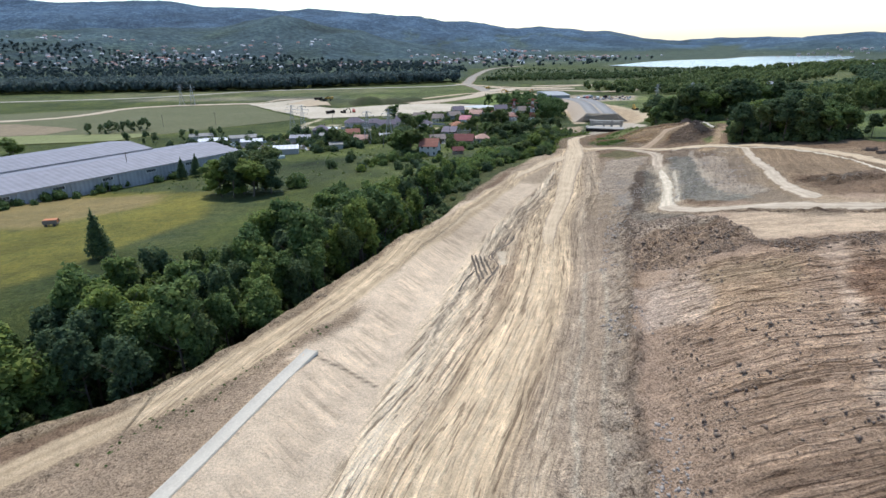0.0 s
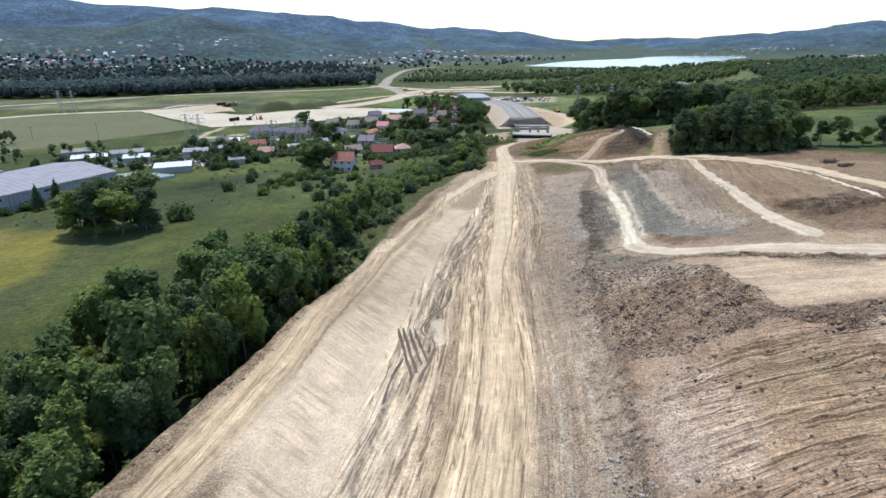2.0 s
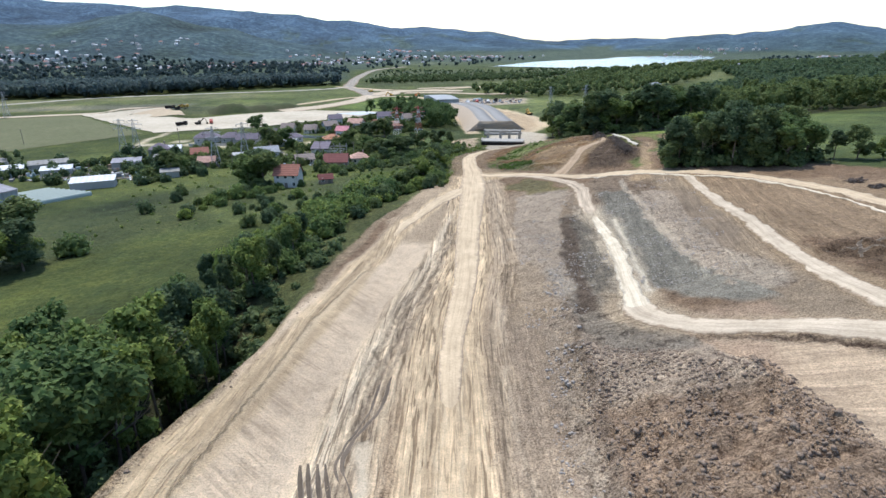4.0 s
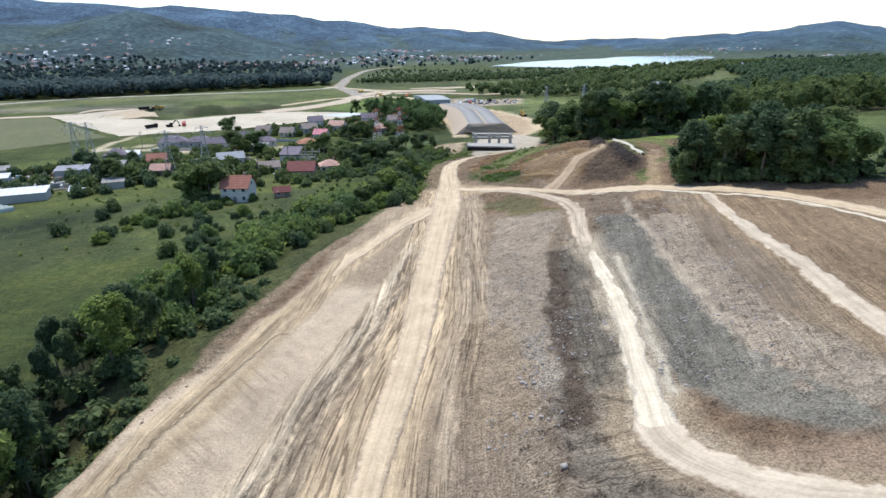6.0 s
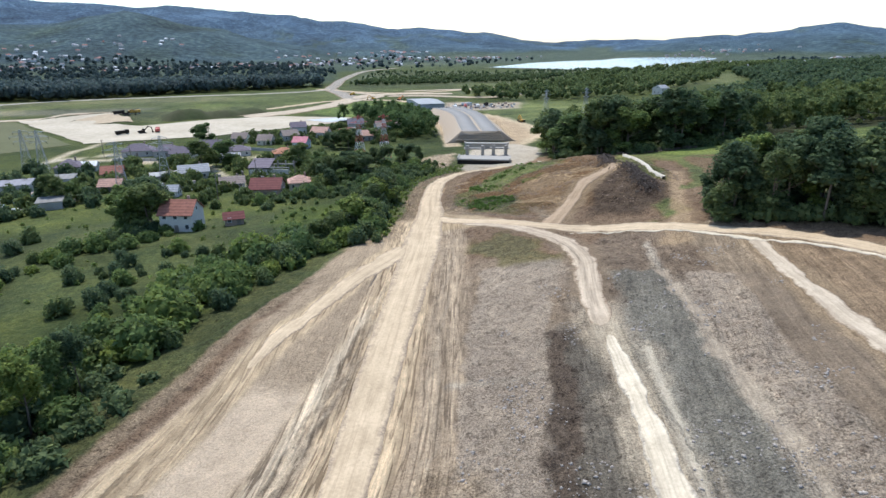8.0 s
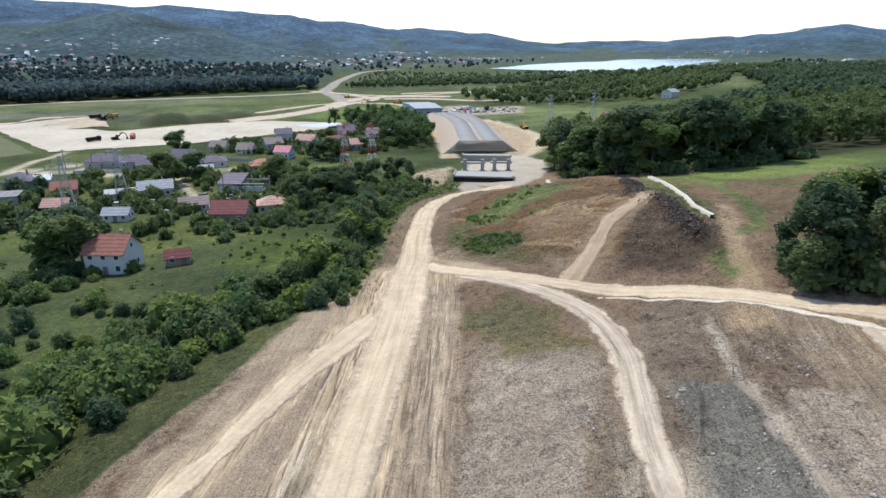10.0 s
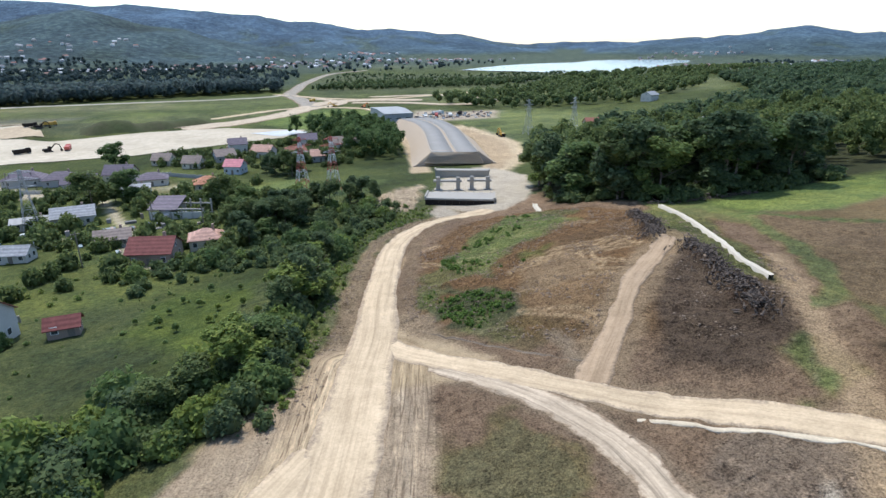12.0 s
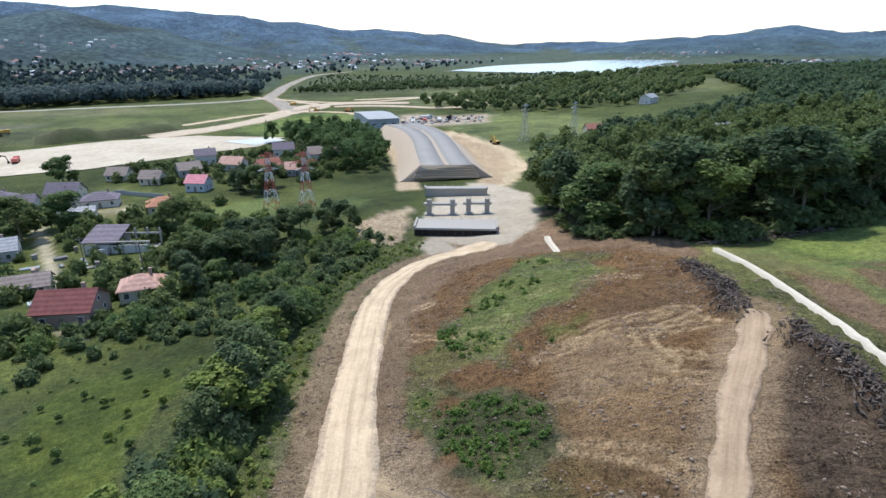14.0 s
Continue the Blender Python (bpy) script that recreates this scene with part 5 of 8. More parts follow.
def grown(name, places, kinds, sizes, material, label, category, seed, sink=0.15, skew=1.0):
    """Plants nobody could count, joined into one mesh. kinds: pairs of vertices and triangles."""
    g = np.random.default_rng(seed)
    verts, faces, count = [], [], 0
    z = ground_z(places[:, 0], places[:, 1])
    which = g.integers(0, len(kinds), len(places))
    for k, (v, f) in enumerate(kinds):
        at = np.flatnonzero(which == k)
        if not len(at):
            continue
        a, s = g.uniform(0, 6.28, len(at)), sizes[0] + (sizes[1] - sizes[0]) * g.random(len(at)) ** skew
        w = s * g.uniform(0.85, 1.2, len(at))
        cx = v[None, :, 0] * np.cos(a)[:, None] - v[None, :, 1] * np.sin(a)[:, None]
        cy = v[None, :, 0] * np.sin(a)[:, None] + v[None, :, 1] * np.cos(a)[:, None]
        p = np.stack([cx * w[:, None] + places[at, 0][:, None], cy * w[:, None] + places[at, 1][:, None], v[None, :, 2] * s[:, None] + z[at][:, None] - sink], 2)
        verts.append(p.reshape(-1, 3))
        faces.append((f[None] + (count + len(v) * np.arange(len(at)))[:, None, None]).reshape(-1, 3))
        count += p.shape[0] * p.shape[1]
    return tagged(new(name, mesh_from(name, np.vstack(verts), np.vstack(faces), material, name != "clods")), label, category, kind="stuff")


OAKS = [tree_kind("tree", "tall slender broadleaf tree with airy green crown", tall_lumps(s, h, w, 0.34, 20), 3000, 0.42, mat, trunk_mesh(s, h * 0.86, 0.17))
        for s, h, w, mat in ((1, 14.5, 2.9, LEAF), (2, 16.0, 2.8, LEAF_DARK), (3, 13.0, 3.1, LEAF_LIGHT), (4, 15.0, 2.7, LEAF))]
EDGE_TREES = [tree_kind("tree", "slender broadleaf tree with dark green crown down to the ground", tall_lumps(s, h, w, 0.16, 24), 3800, 0.36, mat, trunk_mesh(s, h * 0.86, 0.16))
              for s, h, w, mat in ((5, 14.0, 3.0, LEAF_DARK), (6, 15.5, 2.8, LEAF_DARK), (7, 13.0, 3.1, LEAF))]
SPRUCE = tree_kind("conifer", "dark green conifer with narrow pointed crown", conifer_lumps(11, 2.6), 1900, 0.4, LEAF_DARK, trunk_mesh(9, 9, 0.16, 0), "conifer")
SHRUBS = [tree_kind("bush", label, bush_lumps(s, h, w), 620, 0.34, mat, None, "bush")
          for s, h, w, mat, label in ((21, 3.0, 2.2, LEAF, "rounded green bush on rough meadow"), (22, 2.3, 2.0, LEAF_LIGHT, "bright green bush on rough meadow"), (23, 3.6, 2.2, LEAF_DARK, "dark green bush on rough meadow"))]
FRUIT = tree_kind("fruit_tree", "small young fruit tree in grass orchard", [(0, 0, 1.6, 0.8, 0.8), (0.4, 0.2, 1.2, 0.55, 0.5), (-0.35, -0.2, 1.3, 0.55, 0.55)], 300, 0.3, LEAF_LIGHT, trunk_mesh(31, 1.4, 0.06, 3), "fruit tree")
FAR_TREES = [crown_arrays(50 + i, tall_lumps(60 + i, 12, 3.8, 0.1, 9), 400, 0.68, ICO1) for i in range(5)]
FAR_BUSHES = [crown_arrays(70 + i, bush_lumps(80 + i, 3.0, 2.2)[:4], 110, 0.6, ICO1) for i in range(4)]
GARDEN_TREES = [crown_arrays(120 + i, bush_lumps(130 + i, 4.8, 2.7), 190, 0.72, ICO1) for i in range(4)]
THICKET = [crown_arrays(140 + i, bush_lumps(150 + i, 4.6, 2.6), 480, 0.4, ICO1) for i in range(4)]
TUFTS = [crown_arrays(110 + i, bush_lumps(80 + i, 3.0, 2.2)[:2], 46, 0.9, ICO1, 0.5) for i in range(3)]
GROVE_TREES = [crown_arrays(90 + i, [(0, 0, 4.6, 2.8, 4.0), (2.2, 0.9, 4.0, 1.7, 2.4), (-1.9, -1.1, 4.6, 1.8, 2.9), (0.5, -1.9, 6.0, 1.5, 2.2)], 84, 1.5, ICO1, 0.8) for i in range(5)]

# The wood below the bench.
wood = scatter([-84, 15, -60, 15, -44, 43, -34, 46.7, -28.5, 48.5, -24.8, 54, -21.5, 60.6, -18.5, 70, -14.5, 79, -9, 92, -2.5, 111, 3, 126, 7, 147, 14, 168, 4, 174, -5, 162, -12, 147, -18, 133, -25, 113, -34, 99, -42, 89, -50, 79, -55, 64, -64, 52, -88, 42], 3.8, 5)
wood = clear_of(wood, BENCH_OUT, -4.2, 60)
g = np.random.default_rng(8)
for x, y in wood[g.random(len(wood)) < 0.95]:
    near_edge = y > 128
    if near_edge and not len(clear_of(np.array([[x, y]]), BENCH_OUT, -9, 60)):
        continue
    plant(OAKS[rng.randrange(4)], x, y, rng.uniform(0.5, 0.75) if near_edge else rng.uniform(0.8, 1.12), "trees of the wood below the bench", rng.uniform(0.85, 1.2))
below = clear_of(scatter([-84, 15, -60, 15, -44, 42, -27, 49, -21, 58, -16, 71, -4, 102, 7, 147, 14, 168, 4, 174, -18, 133, -34, 99, -55, 64, -88, 42], 2.8, 6, 0.7), BENCH_OUT, -2.2, 60)
grown("undergrowth", below, FAR_BUSHES, (0.35, 0.95), LEAF_DARK, "dark undergrowth between the trees of the wood", "undergrowth", 7)
for x, y in clear_of(scatter([-4, 124, 7, 150, 17, 176, 30, 201, 22, 206, 4, 192, -12, 160], 4.6, 9, 0.7), BENCH_OUT, -7.5, 60):
    plant(SHRUBS[rng.randrange(3)], x, y, rng.uniform(0.8, 1.5), "bushes below the bench")
for x, y in clear_of(scatter([-10, 164, 8, 184, 20, 199, 30, 206, 22, 216, 4, 208, -14, 188], 4.4, 8, 0.4), BENCH_OUT, -8, 60):
    plant(SHRUBS[rng.randrange(3)], x, y, rng.uniform(0.6, 1.4), "bushes below the bench")
plant(SPRUCE, -71, 110.5, 1.0)
for x, y, s in ((12.4, 218.9, 0.36), (18.3, 204.7, 0.4)):
    plant(SPRUCE, x, y, s)
for x, y, s in ((-105.9, 230, 0.85), (-102.2, 234.8, 0.9)):
    plant(SPRUCE, x, y, s)
# Trees and bushes standing alone on the meadow.
for x, y, s in ((-72, 182, 1.0), (-67, 179, 0.95), (-61, 180, 0.95), (-56, 183, 0.8), (-66, 186, 1.1), (-75, 188, 0.9), (-60, 189, 1.0), (-70, 192, 1.0), (-64, 194, 0.95), (-17, 262, 0.95), (-13, 259, 0.85), (-20, 265, 0.85), (-15, 267, 0.9),
                (-36, 449, 0.95), (44, 246, 0.62), (46, 250, 0.6), (45, 258, 0.5), (-222, 296, 0.9), (97, 189, 0.5), (-21, 366, 0.9), (-14, 379, 0.9), (28, 349, 0.6), (19, 359, 0.7)):
    plant(EDGE_TREES[(int(x) + int(y)) % 3], x, y, s, "", 1.45)
for x, y, s in ((-45, 233, 1.2), (-40, 247, 1.1), (-50, 193, 1.3), (-63, 204, 0.8), (-41, 258, 1.3), (-27, 241, 0.9), (8, 187, 1.6), (10, 190, 1.4), (24, 209, 1.4), (20, 203, 1.2), (17, 217, 1.6), (-62, 312, 1.3)):
    plant(SHRUBS[int(abs(x) + y) % 3], x, y, s, "bushes on the meadow")
near_bushes = scatter([2, 196, 12, 192, 24, 205, 33, 212, 24, 220, 12, 216, 2, 210], 3.3, 117, 0.75)
for x, y in clear_of(near_bushes, BENCH_OUT, -6, 60):
    plant(SHRUBS[rng.randrange(3)], x, y, rng.uniform(0.5, 1.2), "bushes below the bench")
more_bushes = scatter([-18, 198, 4, 196, 14, 214, 6, 236, -16, 232], 4.4, 118, 0.6)
for x, y in more_bushes:
    plant(SHRUBS[(0, 2, 2)[rng.randrange(3)]], x, y, rng.uniform(0.45, 1.1), "bushes on the meadow")
thicket = scatter([-34, 214, 6, 200, 20, 208, 34, 232, 36, 262, 20, 270, -8, 262, -30, 250], 4.0, 10, 0.9)
for x, y in thicket[rough(thicket[:, 0], thicket[:, 1], 16, 2, 88) > 0.26]:
    plant(SHRUBS[rng.randrange(3)], x, y, rng.uniform(0.5, 1.2), "bushes on the meadow")
# The clump and the forest edge above the cut.
for x, y in scatter([97, 191, 118, 171, 126, 172, 128, 184, 112, 200, 102, 199], 4.4, 12):
    plant(EDGE_TREES[rng.randrange(3)], x, y, rng.uniform(0.75, 1.0), "trees of the clump above the cut", 1.1)
for x, y in scatter([109, 287, 124, 268, 146, 266, 160, 270, 170, 280, 150, 286, 128, 288, 114, 304, 122, 322, 130, 344, 122, 338, 113, 312], 6.4, 13):
    plant(EDGE_TREES[rng.randrange(3)], x, y, rng.uniform(0.95, 1.25), "trees of the forest edge", 1.3)
bank = scatter([14, 217, 24, 227, 33, 230, 39, 238, 42, 252, 47, 273, 53, 284, 51, 264, 48, 246, 45, 231, 41, 220, 35, 211, 22, 213], 2.7, 28, 0.9)
bank = clear_of(bank, HAUL, -10, 30)
k = np.random.default_rng(5).permutation(len(bank))
for x, y in bank[k[:60]]:
    plant(SHRUBS[(0, 2, 2)[rng.randrange(3)]], x, y, rng.uniform(0.7, 1.4), "bushes below the haul road")
grown("thicket", bank[k[60:]], THICKET, (0.4, 0.95), LEAF_DARK, "dense green thicket below the haul road", "thicket", 29)
for x, y, s in ((42.5, 241.5, 0.5), (45.3, 247.5, 0.6), (46.5, 252, 0.62), (46.6, 259, 0.55), (47.2, 267, 0.5), (49, 273, 0.5), (37.4, 226.5, 0.6), (39.5, 230, 0.5), (33, 222.5, 0.42), (29, 220, 0.4)):
    plant(EDGE_TREES[(int(x) + int(y)) % 3], x, y, s, "trees below the haul road", 1.35)
# Orchard and scrub below the haul road.
for x, y in ((22.3, 252.9), (22.7, 258.6), (25.5, 249.5), (30.1, 251.4), (33.2, 248.1), (30.9, 256.2), (37.3, 243.1), (38, 249), (32, 261), (33.8, 265.7), (38, 267.3), (27.3, 260.3), (24.1, 263.6), (19.4, 262.4), (28.2, 268), (35, 256.5), (40, 259), (18, 256)):
    plant(FRUIT, x, y, rng.uniform(0.55, 0.85), "young trees of the orchard")
scrub = np.vstack([scatter([49, 268, 54, 280, 62, 296, 72, 312, 72, 324, 60, 334, 46, 330, 24, 312, 22, 294, 30, 280, 42, 276], 2.9, 15, 0.9), scatter([10, 270, 24, 276, 36, 276, 30, 292, 8, 292], 3.6, 115, 0.7), scatter([36, 207, 43, 219, 46, 234, 50, 254, 55, 268, 58, 268, 52, 250, 48, 230, 44, 215], 3.2, 116, 0.5)])
scrub = clear_of(scrub, HAUL, -8.5, 30)
k = np.random.default_rng(4).permutation(len(scrub))
for x, y in scrub[k[:60]]:
    plant(SHRUBS[(0, 2, 2)[rng.randrange(3)]], x, y, rng.uniform(0.45, 1.1), "bushes below the haul road")
grown("scrub", scrub[k[60:]], FAR_BUSHES, (0.4, 1.0), LEAF_DARK, "low green scrub below the haul road", "scrub", 16)
for x, y in scatter([34, 300, 48, 322, 56, 336, 40, 344, 26, 330, 24, 304], 6.0, 17):
    plant(EDGE_TREES[rng.randrange(3)], x, y, rng.uniform(0.4, 0.62), "trees behind the gardens", 1.3)
for x, y, s in ((38.6, 417, 0.75), (43, 411, 0.7), (35, 412, 0.6), (46, 420, 0.7), (32, 421, 0.55), (42, 405.5, 0.75), (58, 436, 0.6), (62, 344, 0.5), (66.7, 331, 0.45), (64, 338, 0.5), (60, 336, 0.45), (-21.4, 376, 0.65), (-18, 379, 0.6), (-57, 312, 0.7), (-52, 315, 0.6), (-62, 315, 0.6)):
    plant(EDGE_TREES[(int(x) + int(y)) % 3], x, y, s, "trees between the gardens", 1.35)

fringe = np.vstack([scatter([107, 290, 123, 266, 146, 263.5, 170, 268, 172, 280, 146, 276, 128, 280, 113, 300], 2.6, 18, 0.8), scatter([96, 191, 118, 169.5, 127, 171, 128, 176, 116, 178, 100, 196], 2.4, 19, 0.8)])
grown("undergrowth", fringe, FAR_BUSHES, (0.5, 1.3), LEAF_DARK, "dark bushes along the forest edge", "undergrowth", 20)

for x, y, s in ((131, 173.5, 0.5), (135, 171, 0.55), (140, 168.5, 0.45), (145, 167, 0.55), (152, 171, 0.6), (158, 172.5, 0.5)):
    plant(EDGE_TREES[(int(x) + int(y)) % 3], x, y, s, "trees beside the clump above the cut", 1.3)

# Woods too thick to count.
right_wood = scatter([112, 305, 128, 290, 150, 288, 175, 284, 240, 285, 420, 240, 620, 420, 680, 800, 520, 760, 400, 560, 330, 500, 262, 474, 230, 482, 180, 433, 150, 405, 138, 378, 124, 340], 7.4, 21)
close_by = (right_wood[:, 1] < 430) & (right_wood[:, 0] < 330)
grown("forest", right_wood[close_by], FAR_TREES, (0.6, 1.3), LEAF_DARK, "dense green broadleaf forest over the hillside", "forest", 22)
grown("forest", right_wood[~close_by], GROVE_TREES, (0.7, 1.35), LEAF_DARK, "dense green forest over the hillside farther off", "forest", 23)
more = np.vstack([scatter([160, 720, 210, 640, 330, 600, 460, 700, 520, 790, 400, 840, 240, 800], 11, 24, 0.8), scatter([300, 850, 520, 800, 820, 980, 900, 1150, 700, 1130, 480, 1060], 15, 25, 0.75)])
grown("forest", more, GROVE_TREES, (0.75, 1.25), LEAF_DARK, "belt of dark trees across the valley floor", "forest", 26)
swamp = scatter([60, 900, 240, 920, 520, 960, 640, 1280, 340, 1190, 130, 1260, 80, 1020], 12, 27, 0.8)
marsh_wood = scatter([62, 905, 130, 895, 330, 930, 420, 1010, 300, 1040, 120, 1010], 9, 127, 0.85)
grown("forest", marsh_wood, GROVE_TREES, (0.55, 0.95), LEAF_DARK, "dark willow wood beside the motorway bend", "forest", 128)
grown("scrub", swamp, GROVE_TREES, (0.2, 0.6), LEAF_DARK, "low willow scrub in front of the lake", "scrub", 28)
pines = scatter([-900, 700, -420, 752, -230, 766, -110, 832, 20, 886, 30, 940, -160, 900, -420, 850, -900, 830], 8.8, 29)
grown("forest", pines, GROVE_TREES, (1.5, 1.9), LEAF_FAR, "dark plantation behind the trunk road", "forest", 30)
beyond = np.vstack([scatter([-1300, 850, -300, 900, 30, 950, 60, 1250, -60, 1640, -1300, 1640], 15.5, 31, 0.62), scatter([120, 1330, 330, 1420, 700, 1900, 200, 1900, -100, 1600], 34, 32, 0.6),
                    scatter([900, 1200, 1300, 1230, 1500, 1500, 1250, 1600], 30, 33, 0.8)])
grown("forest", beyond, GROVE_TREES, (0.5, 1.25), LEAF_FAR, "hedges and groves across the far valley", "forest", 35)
garden = np.vstack([scatter([-70, 330, 10, 310, 36, 300, 44, 330, 40, 380, 30, 400, -10, 400, -60, 400], 5.4, 41, 0.8), scatter([-20, 440, 60, 425, 84, 440, 80, 500, 20, 510, -20, 470], 5.6, 42, 0.8), scatter([-150, 330, -60, 290, -50, 320, -60, 350, -140, 372], 8, 40, 0.45), scatter([-10, 280, 30, 282, 38, 300, 24, 322, -10, 322], 6, 39, 0.6)])
for corners in LAWNS:
    hit, w = inside(garden[:, 0], garden[:, 1], corners, 1.0)
    garden = np.delete(garden, hit[w > 0.5], 0)
garden = clear_of(garden, [(-22, 380), (-10, 350), (0, 325), (4, 308), (16, 288)], -3, 3)
grown("garden_trees", garden, GARDEN_TREES, (0.45, 1.15), LEAF_DARK, "garden trees between the village houses", "trees", 43)
grove = scatter([70, 440, 92, 432, 100, 470, 96, 540, 70, 560, 40, 545, 62, 500], 7.0, 44)
grown("grove", grove, FAR_TREES, (0.8, 1.15), LEAF, "dark grove beside the new embankment", "trees", 45)
low = np.vstack([scatter([-50, 205, 10, 215, 22, 240, -10, 250, -60, 240], 5, 36, 0.2), scatter([-70, 262, 0, 268, 10, 290, -40, 320, -80, 300], 4.5, 35, 0.4)])
grown("scrub", low, TUFTS, (0.15, 0.4), LEAF_LIGHT, "low green bushes over the meadow", "scrub", 94)
tufts = np.vstack([scatter([-60, 200, 20, 228, 36, 262, -30, 275, -70, 240], 3.4, 46, 0.15), scatter([10, 262, 34, 276, 40, 300, 18, 300, 8, 280], 3.0, 47, 0.7), scatter([-130, 205, -85, 200, -70, 215, -95, 250, -115, 235], 4, 48, 0.5)])
grown("weeds", tufts, TUFTS, (0.12, 0.3), LEAF_LIGHT, "tall weeds and seedlings on the meadow", "weeds", 49)
verge = scatter([40, 205, 47, 222, 50, 245, 60, 276, 70, 296, 82, 312, 74, 320, 60, 300, 48, 270, 38, 236, 30, 212], 1.5, 50, 0.8)
verge = clear_of(verge[verge[:, 1] > 216], HAUL, -6.5, 30)
grown("weeds", verge, TUFTS, (0.12, 0.36), LEAF_LIGHT, "tall weeds on the bank below the haul road", "weeds", 58)
knoll = np.vstack([scatter([69, 254, 72, 264, 80, 271, 92, 282.5, 97, 282, 97, 272, 88, 258, 80, 254, 72, 250], 0.62, 59, 0.8), scatter([64, 233, 65.5, 241, 71.5, 241, 75.5, 235, 74, 230.5, 68, 227], 0.6, 51, 0.9), scatter([62, 240, 63, 246, 66, 245, 64, 240], 0.8, 52, 0.7),
                   scatter([81, 247, 85.5, 246, 87, 250, 82, 251], 0.7, 55, 0.8), scatter([74, 250, 86, 256, 98, 264, 104, 256, 100, 246, 82, 244], 2.8, 53, 0.2)])
thick = rough(knoll[:, 0], knoll[:, 1], 5, 3, 99)
lush = np.where(knoll[:, 1] < 245, 0.35, 0.0) + np.where((knoll[:, 0] + 0.3 * (knoll[:, 1] - 254) > 80), -0.25, 0.12)
knoll = knoll[thick + lush > 0.05]
grown("weeds", knoll, TUFTS, (0.07, 0.3), LEAF_WEED, "green weeds over the bare knoll", "weeds", 54, skew=2.2)
inner = scatter([-31, 37, -25, 46, -19.5, 53, -15, 61, -12.8, 61, -17, 52, -22.5, 44, -28.5, 35], 0.8, 64, 0.55)
grown("weeds", inner, TUFTS, (0.05, 0.12), LEAF_LIGHT, "dry weeds along the inner edge of the bench", "weeds", 65)
hedge = np.vstack([scatter([-240, 385, -205, 410, -212, 425, -245, 402], 6, 55), scatter([-195, 340, -140, 362, -138, 372, -195, 352], 7, 56, 0.8)])
grown("hedge", hedge, FAR_TREES, (0.5, 0.75), LEAF_DARK, "hedge of dark bushes between the fields", "hedge", 57)

front = scatter([-158, 172, -148, 168, -92, 258, -100, 266], 4.2, 65, 0.6)
grown("hedge", front, FAR_BUSHES, (0.6, 1.6), LEAF, "uneven bushes along the warehouse wall", "hedge", 66)
yard = np.vstack([scatter([-160, 330, -60, 290, -40, 300, -50, 352, -140, 376], 9, 67, 0.7), scatter([-100, 352, -60, 345, -62, 380, -110, 392], 8, 68, 0.6)])
grown("garden_trees", yard, GARDEN_TREES, (0.6, 1.4), LEAF_DARK, "dark trees between the yards", "trees", 69)

# Clods and stones thrown up by the machines.
OCTA = (np.array([(1, 0, 0), (-1, 0, 0), (0, 1, 0), (0, -1, 0), (0, 0, 1), (0, 0, -1)], float), np.array([(0, 2, 4), (2, 1, 4), (1, 3, 4), (3, 0, 4), (2, 0, 5), (1, 2, 5), (3, 1, 5), (0, 3, 5)]))
g = np.random.default_rng(60)
STONE_SHAPES = [(OCTA[0] * (1 + 0.7 * (g.random((6, 1)) - 0.5)) * np.array([1, 0.8, 0.7]), OCTA[1]) for i in range(6)]
CLOD = worn("clod_soil", (0.24, 0.17, 0.118), 0.95, 2, 0.35, bump=0.6)
RUBBLE = worn("grey_rubble", (0.4, 0.35, 0.3), 0.95, 2, 0.35, bump=0.6)
